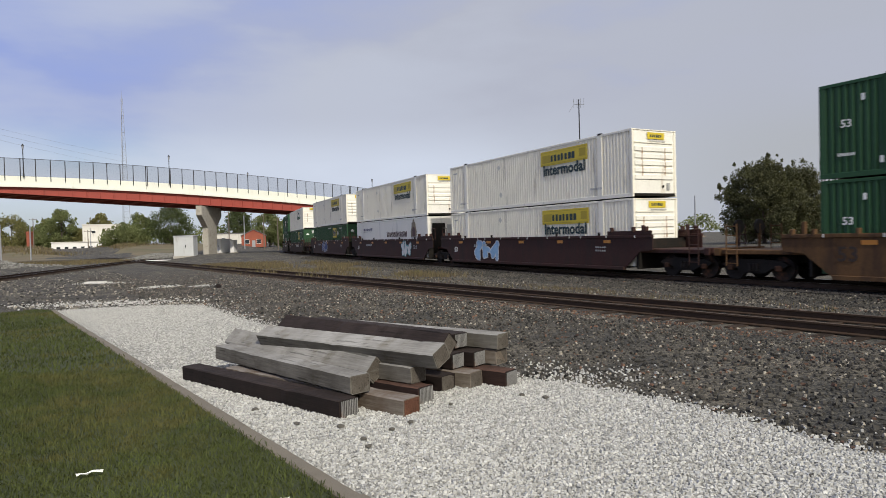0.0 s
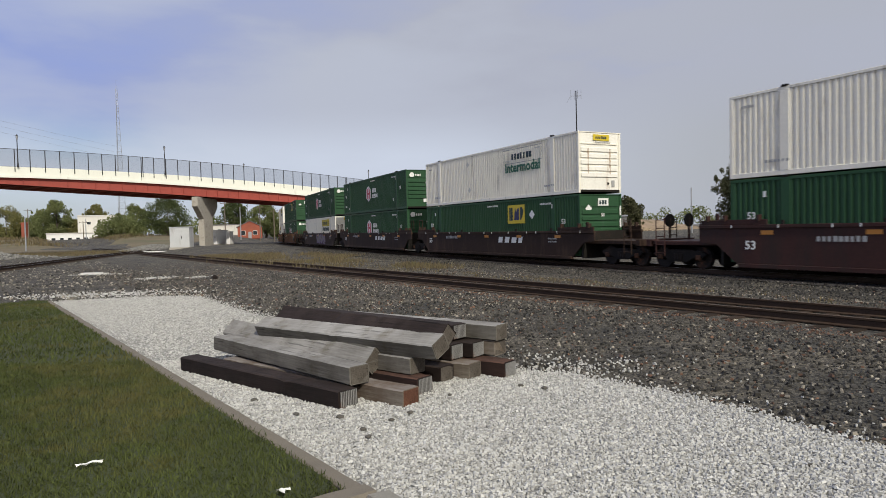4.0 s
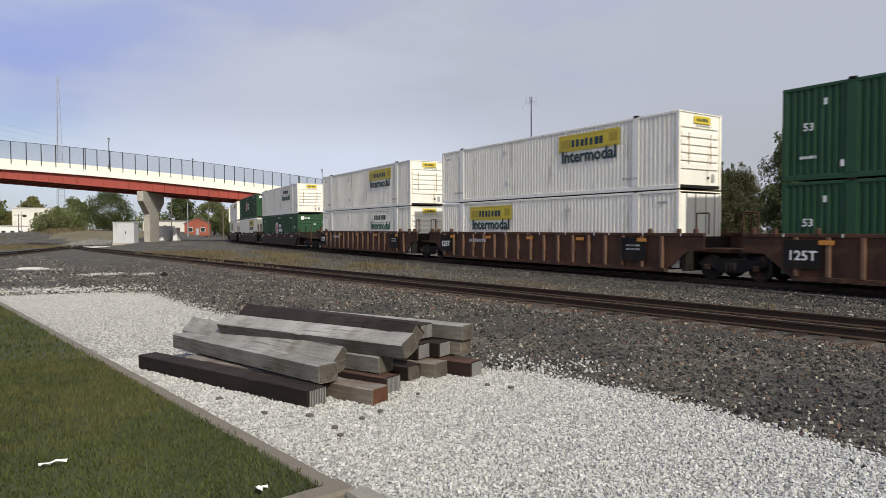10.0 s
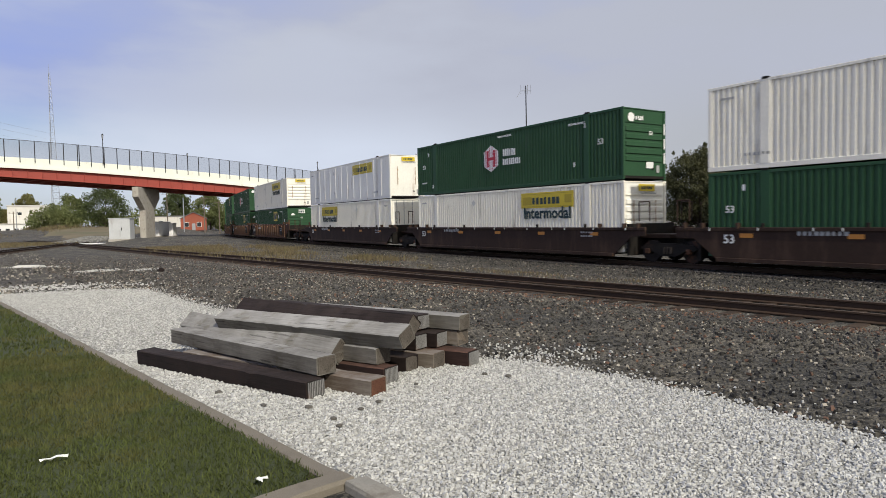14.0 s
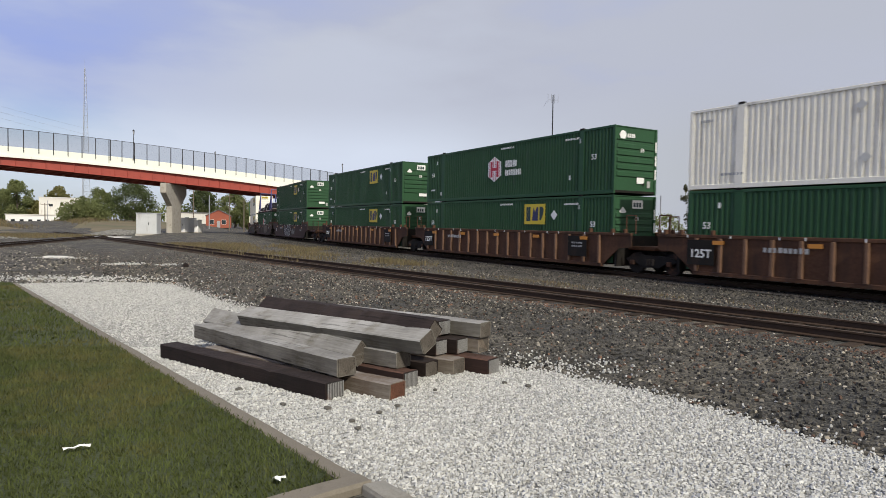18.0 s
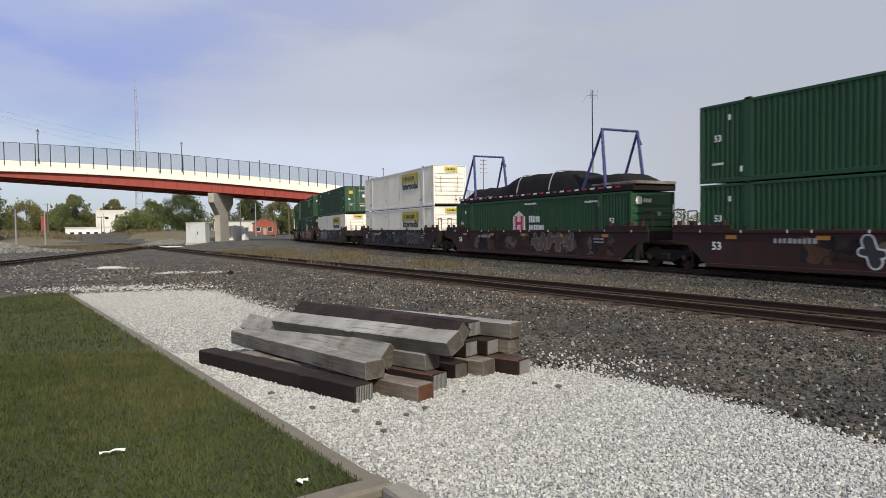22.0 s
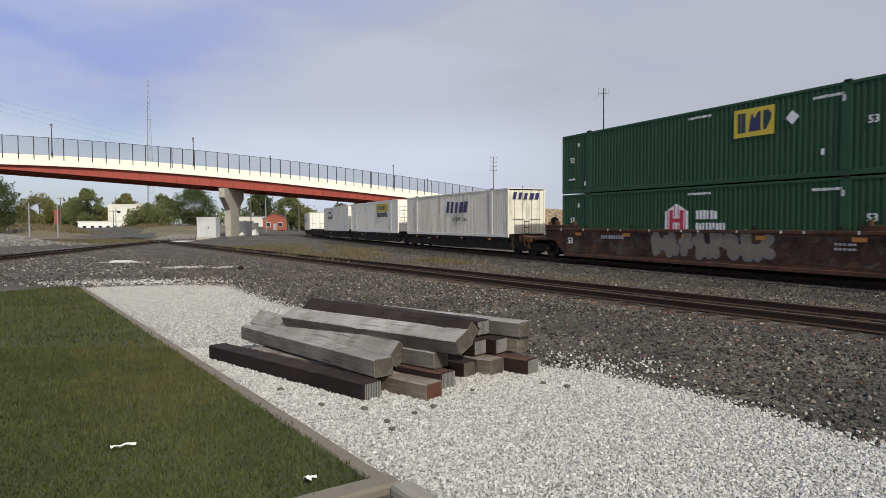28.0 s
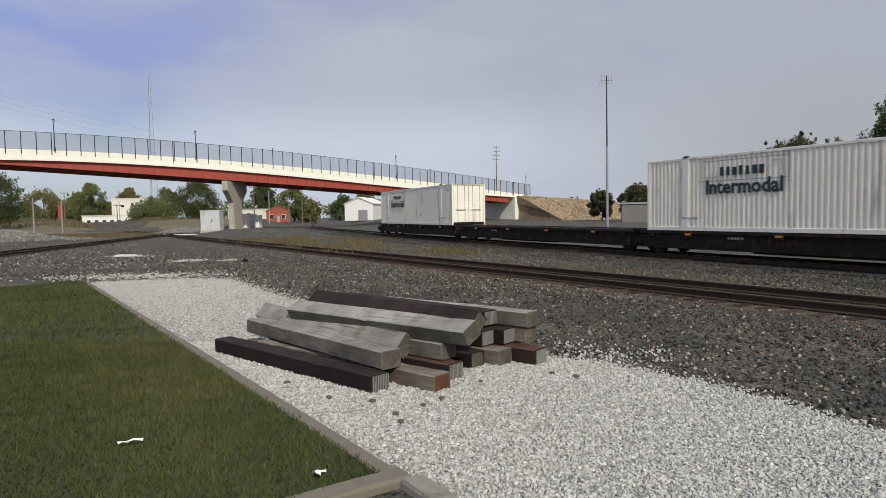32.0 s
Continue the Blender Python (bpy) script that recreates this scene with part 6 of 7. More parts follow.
# ---- the tarpaulined load on the flat rack ----
M["tarp"] = material("black tarpaulin", (0.014, 0.013, 0.013), 0.9, spec=0.15, vary=0.4, scale=1.5, grain=12, bump=1.0, bump_scale=4.0)
M["frame_blue"] = material("dull violet blue steel", (0.045, 0.05, 0.17), 0.5, vary=0.2, scale=2, grain=20, bump=0.05, dirt=RUST, dirt_amount=0.15)
rack = thing("flat_rack", "blue steel flat rack with a black tarpaulined load", "freight load")
part("base", boxes((-7.6, 8.2, -1.25, 1.25, 0.0, 0.28), bevel=0.02), M["black"], rack)
for k in range(26):
    part("edge_stripe", boxes((-7.4 + k * 0.58, -7.4 + k * 0.58 + 0.3, -1.262, -1.252, 0.17, 0.25)), M["mark_red"] if k % 2 else M["mark_white"], rack)
part("deck_board", boxes((5.4, 8.3, -1.2, 1.2, 0.28, 0.42), bevel=0.02), M["timber_brown"][1], rack)
for x in (-6.0, 6.0):
    for sy in (-1, 1):
        bm = bmesh.new()
        rod(bm, (x + 0.35, sy * 1.18, 0.2), (x, sy * 1.08, 2.95), 0.085, 0.075, 8)
        part("post", bm, M["frame_blue"], rack)
        bm = bmesh.new()
        rod(bm, (x - 1.25, sy * 1.2, 0.2), (x, sy * 1.08, 2.9), 0.07, 0.06, 8)
        part("brace", bm, M["frame_blue"], rack)
        bm = bmesh.new()
        rod(bm, (x, sy * 1.08, 2.75), (x + 0.14, sy * 1.2, 2.3), 0.06, 0.05, 6)
        part("hook", bm, M["frame_blue"], rack)
    bm = bmesh.new(); rod(bm, (x, -1.12, 2.94), (x, 1.12, 2.94), 0.06, seg=8)
    part("crossbar", bm, M["frame_blue"], rack)


def load_height(f):
    """The load under the sheet: low at both ends, high and level between."""
    return (0.55 + 0.45 * float(smooth01(0.25, 0.40, f)) * (1 - float(smooth01(0.66, 0.80, f)))) * min(1.0, 14 * f + 0.3) * min(1.0, 14 * (1 - f) + 0.3)


nx, ny = 90, 16
v = []
for i in range(nx + 1):
    f = i / nx
    x = -6.9 + 14.6 * f
    hgt = load_height(f)
    for j in range(ny + 1):
        g = -1 + 2 * j / ny
        prof = (1 - abs(g) ** 7)
        n = noise.noise(Vector((x * 1.2, g * 2.0, 3.0))) * 0.08 + noise.noise(Vector((x * 5.0, g * 7.0, 1.0))) * 0.03
        v.append((x, g * 1.22, 0.29 + max(0.0, (hgt + n) * prof)))
q = [(i * (ny + 1) + j, (i + 1) * (ny + 1) + j, (i + 1) * (ny + 1) + j + 1, i * (ny + 1) + j + 1) for i in range(nx) for j in range(ny)]
me = quick_mesh("tarpaulin", v, q, M["tarp"])
me.polygons.foreach_set("use_smooth", np.ones(len(q), bool))
part("tarpaulin", me, None, rack)
for x in (-0.6, 2.4):
    bm = bmesh.new()
    f = (x + 6.9) / 14.6
    h = load_height(f) + 0.03
    prev = None
    for j in range(25):
        g = -1 + 2 * j / 24
        p = Vector((x + 0.35 * g, g * 1.24, 0.33 + h * (1 - abs(g) ** 7)))
        if prev is not None:
            rod(bm, prev, p, 0.028, seg=4)
        prev = p
    part("strap", bm, M["mark_grey"], rack)
MOVERS.append((rack, TARP_AT, 9.0, 0.37 + HGT + 0.01))

# ---- trees ----
M["bark"] = material("grey brown bark", (0.09, 0.07, 0.055), 0.95, vary=0.3, scale=3, grain=30, bump=0.5)


def leaf_material(name, color, tint):
    m = material(name, color, 0.7, spec=0.15, vary=0.35, scale=0.35, grain=1.2, bump=0.0, random_by="island", dirt=tint, dirt_amount=0.3, dirt_scale=0.25)
    b = m.node_tree.nodes["Principled BSDF"]
    n, l = m.node_tree.nodes, m.node_tree.links
    thin, mx = n.new("ShaderNodeBsdfTranslucent"), n.new("ShaderNodeMixShader")
    thin.inputs["Color"].default_value = (color[0] * 1.3, color[1] * 1.4, color[2] * 0.9, 1)
    mx.inputs["Fac"].default_value = 0.3
    l.new(b.outputs[0], mx.inputs[1]); l.new(thin.outputs[0], mx.inputs[2]); l.new(mx.outputs[0], n["Material Output"].inputs["Surface"])
    return m


LEAF = {
    "dark": leaf_material("dark green leaves", (0.085, 0.105, 0.045), (0.10, 0.11, 0.045)),
    "mid": leaf_material("green leaves", (0.165, 0.185, 0.08), (0.18, 0.175, 0.075)),
    "yellow": leaf_material("yellowing leaves", (0.20, 0.185, 0.075), (0.15, 0.165, 0.065)),
    "olive": leaf_material("olive brown leaves", (0.085, 0.085, 0.046), (0.075, 0.08, 0.042)),
}


def leaf_cloud(centres, radii, count, size, rng, mat):
    """Leaves as small bent quads in a shell round clump centres."""
    weight = radii[:, 0] ** 1.6
    which = rng.choice(len(centres), count, p=weight / weight.sum())
    d = rng.normal(size=(count, 3))
    d /= np.linalg.norm(d, axis=1)[:, None]
    r = rng.random(count) ** 0.45
    p = centres[which] + d * (radii[which] * r[:, None])
    a = rng.normal(size=(count, 3)); a /= np.linalg.norm(a, axis=1)[:, None]
    b = np.cross(a, rng.normal(size=(count, 3))); b /= np.linalg.norm(b, axis=1)[:, None]
    s = size * (0.6 + 0.8 * rng.random(count))[:, None]
    v = np.stack([p - a * s, p + b * s * 0.55, p + a * s, p - b * s * 0.55], 1)
    q = np.arange(4 * count).reshape(count, 4)
    return quick_mesh("crown", v.reshape(-1, 3), q, mat)


def tree(x, y, height, width, kind, leaves, size, seed, trunk=0.22, tell="green leafy tree", lop=0.0, spiky=False):
    rng = np.random.default_rng(seed)
    rnd = random.Random(seed)
    z = float(ground_z(x, y))
    t = thing("tree", tell, "tree", group="trees round the railway", m=pose(x, y, z - 0.05))
    bm = bmesh.new()
    th = height * trunk
    r = 0.018 * height + 0.05
    rod(bm, (0, 0, -0.2), (0.02 * height, 0, th), r * 1.25, r * 0.85, 9)
    rod(bm, (0.02 * height, 0, th), (0.0, 0.02 * height, height * 0.78), r * 0.85, r * 0.2, 8)
    cs, rs = [], []
    n = 34 if leaves < 5000 else 100
    for i in range(n):
        f = (i + 0.5) / n
        a = i * 2.4 + rnd.uniform(-0.7, 0.7)
        h = height * (trunk + (1 - trunk) * (0.04 + 0.9 * f))
        reach = width / 2 * (math.sin(math.pi * min(0.98, 0.16 + 0.82 * f)) ** 0.7) * rnd.uniform(0.25, 1.0) ** 0.6
        c = (math.cos(a) * reach + lop * f * width, math.sin(a) * reach, h + rnd.uniform(-0.04, 0.05) * height)
        cs.append(c)
        q = width * rnd.uniform(0.06, 0.13) * (1.6 if n < 50 else (1.05 if spiky else 1.3))
        rs.append((q, q, q * (rnd.uniform(1.3, 2.2) if spiky else rnd.uniform(0.7, 1.1))))
        if i % 3 == 0:
            s = min(height * 0.7, max(th * 0.8, h - reach * 0.9))
            rod(bm, (0, 0, s), (c[0] * 0.9, c[1] * 0.9, h), r * 0.32, r * 0.06, 5)
    # loose twigs of leaves that break the outline
    for i in range(n):
        k = rnd.randrange(n)
        c = Vector(cs[k])
        out = Vector((c.x, c.y, (c.z - height * 0.5) * 0.9 + 0.3)).normalized()
        cs.append(tuple(c + out * width * rnd.uniform(0.08, 0.2)))
        q = width * rnd.uniform(0.015, 0.04)
        rs.append((q, q, q * (2.6 if spiky else 1.4)))
    part("trunk", bm, M["bark"], t)
    part("crown", leaf_cloud(np.array(cs), np.array(rs), int(leaves * 2.2) if leaves > 5000 else int(leaves * 3.2), size * 0.62 if leaves > 5000 else size * 0.75, rng, LEAF[kind]), None, t)
    return t


# beyond the train on the right
tree(37.5, 75.0, 9.3, 9.0, "olive", 22000, 0.20, 31, trunk=0.07, tell="dense olive-brown tree behind the railway")
tree(44.5, 80.0, 9.2, 9.0, "olive", 12000, 0.2, 32, trunk=0.07, tell="olive-brown tree behind the railway")
tree(33.5, 50.0, 9.7, 7.0, "dark", 15000, 0.17, 33, trunk=0.07, spiky=True, tell="green tree with upright shoots behind the railway")
tree(38.0, 52.0, 9.6, 6.0, "dark", 12000, 0.17, 34, trunk=0.07, spiky=True, tell="dark green tree behind the railway")
tree(42.5, 51.0, 11.3, 7.2, "dark", 16000, 0.17, 35, trunk=0.07, spiky=True, tell="green tree with upright shoots behind the railway")
tree(48.5, 52.0, 11.4, 7.4, "dark", 14000, 0.18, 36, trunk=0.07, spiky=True, tell="green leafy tree behind the railway")
tree(56.0, 54.0, 12.0, 8.5, "dark", 14000, 0.18, 37, trunk=0.07, tell="dark green leafy tree behind the railway")
tree(36.0, 47.0, 5.0, 5.0, "dark", 6000, 0.16, 38, trunk=0.08, tell="dark green bush behind the railway")
tree(42.0, 46.0, 4.6, 5.5, "dark", 6000, 0.16, 39, trunk=0.08, tell="dark green bush behind the railway")
tree(48.0, 46.0, 5.2, 5.5, "dark", 6000, 0.16, 40, trunk=0.08, tell="dark green bush behind the railway")
tree(28.5, 138.0, 6.4, 5.0, "olive", 3500, 0.28, 41, tell="small hazy tree beyond the bank")
tree(36.0, 138.0, 7.4, 7.5, "olive", 4000, 0.28, 42, tell="small hazy tree beyond the bank")
tree(44.0, 150.0, 8.0, 7.0, "olive", 2500, 0.3, 43, tell="small tree beyond the bank")
# under and beyond the bridge on the left
tree(-116.0, 150.0, 13.8, 13.5, "dark", 9000, 0.3, 51, trunk=0.12, tell="large dark tree beyond the bridge")
tree(-140.5, 230.0, 15.8, 12.0, "mid", 4500, 0.36, 52, trunk=0.06, tell="green leafy tree beyond the bridge")
tree(-134.0, 232.0, 8.5, 8.0, "yellow", 2500, 0.36, 53, trunk=0.06, tell="yellowing tree beyond the bridge")
tree(-181.0, 262.0, 13.0, 17.0, "yellow", 3000, 0.45, 54, trunk=0.05, tell="yellowing tree beyond the bridge")
tree(-166.0, 262.0, 12.0, 14.0, "mid", 3000, 0.45, 55, trunk=0.05, tell="green tree beyond the bridge")
tree(-136.5, 248.0, 12.6, 9.0, "yellow", 3000, 0.38, 56, trunk=0.1, lop=0.1, tell="yellowing tree beyond the bridge")
tree(-146.0, 300.0, 14.5, 14.0, "mid", 2500, 0.5, 57, trunk=0.05, tell="green tree far beyond the bridge")
tree(-87.0, 200.0, 11.6, 14.5, "dark", 6500, 0.32, 58, trunk=0.06, tell="dark green tree beside the bridge pier")
tree(-98.0, 192.0, 5.2, 13.0, "mid", 3500, 0.3, 59, trunk=0.03, tell="low green bush beyond the tracks")
tree(-94.0, 285.0, 15.0, 14.0, "dark", 3000, 0.45, 60, trunk=0.06, tell="dark tree beyond the bridge")
tree(-72.5, 258.0, 13.8, 14.0, "mid", 4000, 0.4, 61, trunk=0.06, tell="green tree beyond the bridge")
tree(-66.0, 262.0, 9.5, 8.0, "yellow", 2000, 0.4, 62, trunk=0.06, tell="yellowing tree beyond the bridge")
tree(-70.0, 350.0, 13.0, 16.0, "dark", 2200, 0.55, 63, trunk=0.05, tell="dark tree far along the line")
tree(-57.0, 345.0, 14.5, 17.0, "mid", 2200, 0.55, 64, trunk=0.05, tell="green tree far along the line")
rng = np.random.default_rng(5)
wx = np.r_[rng.uniform(-420, -80, 90), rng.uniform(-80, 330, 70)]
wy = np.where(wx < -40, 420 + rng.uniform(-30, 60, 160), 520 + rng.uniform(-40, 60, 160))
single("far_woods", leaf_cloud(np.stack([wx, wy, rng.uniform(5, 12, 160)], 1), np.stack([rng.uniform(6, 11, 160), rng.uniform(4, 8, 160), rng.uniform(4, 6.5, 160)], 1), 26000, 0.9, rng, LEAF["mid"]), None, "far belt of green trees on the horizon", "woods", kind="stuff")


# ---- buildings, masts and small railway things ----
M["siding"] = material("pale painted siding", (0.62, 0.60, 0.55), 0.7, vary=0.08, scale=0.4, grain=6, bump=0.05, dirt=(0.42, 0.38, 0.32), dirt_amount=0.2, streak=True)
M["shed_white"] = material("clean white sheeting", (0.80, 0.79, 0.77), 0.6, vary=0.06, scale=0.5, grain=6, bump=0.04)
M["brick_far"] = material("red brick", (0.30, 0.085, 0.05), 0.85, vary=0.2, scale=0.6, grain=6, bump=0.1)
M["roof"] = material("dull grey roofing", (0.16, 0.155, 0.15), 0.8, vary=0.15, scale=0.5, grain=6, bump=0.05)
M["pane"] = material("dark window pane", (0.03, 0.035, 0.04), 0.1, vary=0.1, bump=0.0)
M["maroon_wall"] = material("maroon metal wall", (0.16, 0.03, 0.03), 0.6, vary=0.12, scale=0.5, grain=6, bump=0.04)
M["asphalt"] = material("worn asphalt", (0.06, 0.058, 0.055), 0.9, vary=0.2, scale=0.5, grain=30, bump=0.3)
M["pole_wood"] = material("grey utility pole wood", (0.16, 0.13, 0.10), 0.9, vary=0.2, scale=2, grain=30, bump=0.2)


def building(x, y, yaw, w, d, h, wall, roof, tell, gable=0.0, windows=(), doors=(), z=None):
    """A plain house: walls, roof, openings in its front, which faces -y before the turn."""
    z = float(ground_z(x, y)) if z is None else z
    b = thing("building", tell, "building", m=pose(x, y, z - 0.1, 0, 0, yaw))
    bm = bmesh.new()
    prism(bm, [(-w / 2, 0), (w / 2, 0), (w / 2, h), (0, h + gable), (-w / 2, h)] if gable else [(-w / 2, 0), (w / 2, 0), (w / 2, h), (-w / 2, h)], -d / 2, d / 2)
    part("wall", bm, wall, b)
    bm = bmesh.new()
    if gable:
        for s in (-1, 1):
            prism(bm, [(s * (w / 2 + 0.3), h - 0.2), (0, h + gable + 0.06), (0, h + gable + 0.26), (s * (w / 2 + 0.3), h)], -d / 2 - 0.3, d / 2 + 0.3)
    else:
        box(bm, -w / 2 - 0.2, w / 2 + 0.2, -d / 2 - 0.2, d / 2 + 0.2, h + 0.003, h + 0.3)
    part("roof", bm, roof, b)
    for x0, z0, ww, hh in windows:
        f = part("window", boxes((x0 - ww / 2 - 0.08, x0 + ww / 2 + 0.08, -d / 2 - 0.06, -d / 2 - 0.004, z0 - 0.08, z0 + hh + 0.08)), M["mark_white"], b)
        part("pane", boxes((x0 - ww / 2, x0 + ww / 2, -d / 2 - 0.075, -d / 2 - 0.065, z0, z0 + hh)), M["pane"], f)
    for x0, ww, hh in doors:
        part("door", boxes((x0 - ww / 2, x0 + ww / 2, -d / 2 - 0.05, -d / 2 - 0.004, 0.1, hh)), M["galv"], b)
    return b


building(-126.5, 222.0, 28, 21.0, 9.0, 3.4, M["shed_white"], M["siding"], "long low cream building beyond the tracks", windows=[(-8.5 + 2.4 * k, 1.2, 1.1, 0.8) for k in range(7)], doors=[(9.0, 1.2, 2.2)])
building(-126.5, 232.5, 28, 13.0, 8.0, 7.6, M["siding"], M["siding"], "grey two-storey block behind a low building", windows=[(-3, 4.6, 1.2, 0.9), (2, 4.6, 1.2, 0.9)])
building(-62.5, 205.0, 15, 7.5, 6.0, 3.8, M["brick_far"], M["roof"], "small red house beyond the bridge", gable=1.8, windows=[(-2, 1.2, 1.2, 1.3), (1.6, 1.2, 1.2, 1.3)], doors=[(0, 1.0, 2.2)])
building(-79.0, 225.0, 12, 14.0, 7.0, 3.6, M["siding"], M["roof"], "low white shed beyond the bridge", windows=[(-4, 1.2, 1.2, 1.0), (0, 1.2, 1.2, 1.0)])
building(-31.2, 190.0, -8, 8.6, 14.0, 4.9, M["shed_white"], M["shed_white"], "white gabled shed beside the line", gable=1.7, doors=[(1.2, 2.8, 3.0)])
building(-2.0, 178.0, 20, 26.0, 10.0, 4.6, M["maroon_wall"], M["roof"], "long maroon metal shed behind the bank", windows=[(-5, 2.2, 1.6, 1.2)])
building(31.5, 120.0, -12, 6.0, 6.0, 3.4, M["roof"], M["galv"], "grey flat-roofed hut behind the train")
# a brick stack
single("chimney", boxes((-0.8, 0.8, -0.8, 0.8, 0, 9.0), (-0.9, 0.9, -0.9, 0.9, 8.4, 9.2), bevel=0.03), M["brick_far"], "square red brick chimney", "chimney", m=pose(-152, 230, -0.2))


def cabinet(x, y, w, d, h, yaw, mat, tell):
    """A metal signal hut: body, overhanging lid, door with a handle, plinth."""
    z = float(ground_z(x, y))
    c = thing("signal_cabinet", tell, "cabinet", group="signal cabinets", m=pose(x, y, z, 0, 0, yaw))
    part("plinth", boxes((-w / 2 - 0.1, w / 2 + 0.1, -d / 2 - 0.1, d / 2 + 0.1, -0.2, 0.12)), M["concrete"], c)
    part("body", boxes((-w / 2, w / 2, -d / 2, d / 2, 0.12, h), bevel=0.02), mat, c)
    part("lid", boxes((-w / 2 - 0.08, w / 2 + 0.08, -d / 2 - 0.08, d / 2 + 0.08, h, h + 0.1), bevel=0.02), mat, c)
    dr = part("door", boxes((w * 0.05, w * 0.42, -d / 2 - 0.03, -d / 2 - 0.003, 0.25, h - 0.15), bevel=0.01), mat, c)
    part("handle", boxes((w * 0.08, w * 0.12, -d / 2 - 0.07, -d / 2 - 0.03, h * 0.45, h * 0.58)), M["fence"], dr)
    return c


cabinet(-38.4, 93.0, 2.75, 2.2, 3.0, 6, M["hut_grey"], "grey metal signal hut beside the tracks")
single("path", boxes((-4.2, 4.6, -0.8, 0.9, -0.2, 0.02)), M["shed_white"], "pale concrete path by the signal hut", "path", kind="structure", m=pose(-40.6, 91.3, float(ground_z(-40.6, 91.3)) + 0.03, 0, 0, 3))
cabinet(-43.0, 127.5, 0.75, 1.7, 2.5, -5, M["shed_white"], "white signal cabinet by the bridge pier")
cabinet(-45.3, 128.5, 1.0, 5.2, 2.8, -5, M["shed_white"], "long white signal hut by the pier")


def mast(x, y, h, w0, w1, tell):
    """A three-legged lattice mast."""
    z = float(ground_z(x, y))
    m = thing("radio_mast", tell, "mast", m=pose(x, y, z))
    legs = [(math.cos(a), math.sin(a)) for a in (0.3, 2.394, 4.488)]
    at = lambda i, t: Vector((legs[i][0], legs[i][1], 0)) * ((w0 + (w1 - w0) * t) / 1.73) + Vector((0, 0, h * t))
    for i in range(3):
        bm = bmesh.new(); rod(bm, at(i, 0), at(i, 1), 0.10, 0.06, 5); part("leg", bm, M["galv"], m)
    n = 26
    bm = bmesh.new()
    for k in range(n):
        for i in range(3):
            rod(bm, at(i, k / n), at((i + 1) % 3, (k + 1) / n), 0.04, seg=4)
            rod(bm, at(i, k / n), at((i + 1) % 3, k / n), 0.035, seg=4)
    tagged(part("bracing", bm, M["galv"], m), kind="stuff")
    bm = bmesh.new(); rod(bm, (0, 0, h), (0, 0, h + 3.5), 0.07, 0.03, 5)
    part("aerial", bm, M["galv"], m)


mast(-139.5, 275.0, 64.0, 3.6, 0.6, "tall grey lattice radio mast beyond the bridge")
# the tall slim pole behind the train
pz = float(ground_z(16.1, 75.0))
pole = thing("aerial_pole", "tall slim grey pole with a small aerial on top", "pole", m=pose(16.1, 75.0, pz))
bm = bmesh.new(); rod(bm, (0, 0, -0.2), (0, 0, 9.4), 0.16, 0.13, 10); part("lower_tube", bm, M["galv"], pole)
bm = bmesh.new(); rod(bm, (0, 0, 9.4), (0, 0, 17.6), 0.085, 0.06, 8); part("upper_tube", bm, M["fence"], pole)
bm = bmesh.new(); rod(bm, (-0.6, 0, 17.0), (0.6, 0, 17.0), 0.03, seg=5); part("aerial_bar", bm, M["galv"], pole)
for x in (-0.6, -0.2, 0.2, 0.6):
    bm = bmesh.new(); rod(bm, (x, 0, 16.6), (x, 0, 17.7), 0.025, seg=5); part("aerial_rod", bm, M["galv"], pole)
bm = bmesh.new(); rod(bm, (-1.1, 0, 16.2), (-0.7, 0, 16.9), 0.02, seg=5); part("aerial_rod", bm, M["galv"], pole)


def utility_pole(x, y, h, arms, tell, mat=None, yaw=0.0):
    z = float(ground_z(x, y))
    u = thing("utility_pole", tell, "pole", group="utility poles", m=pose(x, y, z, 0, 0, yaw))
    bm = bmesh.new(); rod(bm, (0, 0, -0.3), (0, 0, h), 0.17, 0.11, 8); part("shaft", bm, mat or M["pole_wood"], u)
    for k in range(arms):
        zz = h - 0.5 - k * 1.3
        part("cross_arm", boxes((-1.2, 1.2, -0.06, 0.06, zz, zz + 0.12)), mat or M["pole_wood"], u)
        for s in (-1.1, 1.1):
            bm = bmesh.new(); rod(bm, (s, 0, zz + 0.12), (s, 0, zz + 0.4), 0.05, seg=6); part("insulator", bm, M["fence"], u)
    return u


utility_pole(8.6, 200.0, 22.0, 4, "tall pole with four cross arms beyond the bridge", yaw=30)
utility_pole(-92.0, 130.0, 7.5, 0, "bare grey pole beyond the bridge", M["galv"])
utility_pole(-84.5, 128.0, 7.0, 0, "bare grey pole beyond the bridge", M["galv"])
utility_pole(-131.0, 200.0, 9.5, 1, "wooden utility pole beyond the bridge")
utility_pole(-118.5, 210.0, 8.0, 0, "slim pale pole beyond the bridge", M["galv"])
utility_pole(-58.5, 170.0, 10.0, 1, "wooden utility pole beyond the pier")
utility_pole(-55.0, 172.0, 9.0, 0, "slim grey pole beyond the pier", M["galv"])
utility_pole(-52.0, 180.0, 10.0, 1, "wooden utility pole beside the line")
utility_pole(-44.0, 165.0, 8.5, 1, "wooden utility pole beside the line")
utility_pole(-108.0, 190.0, 7.0, 1, "wooden utility pole with a transformer")
utility_pole(44.0, 112.0, 8.0, 0, "slim grey street lamp pole behind the train", M["galv"])
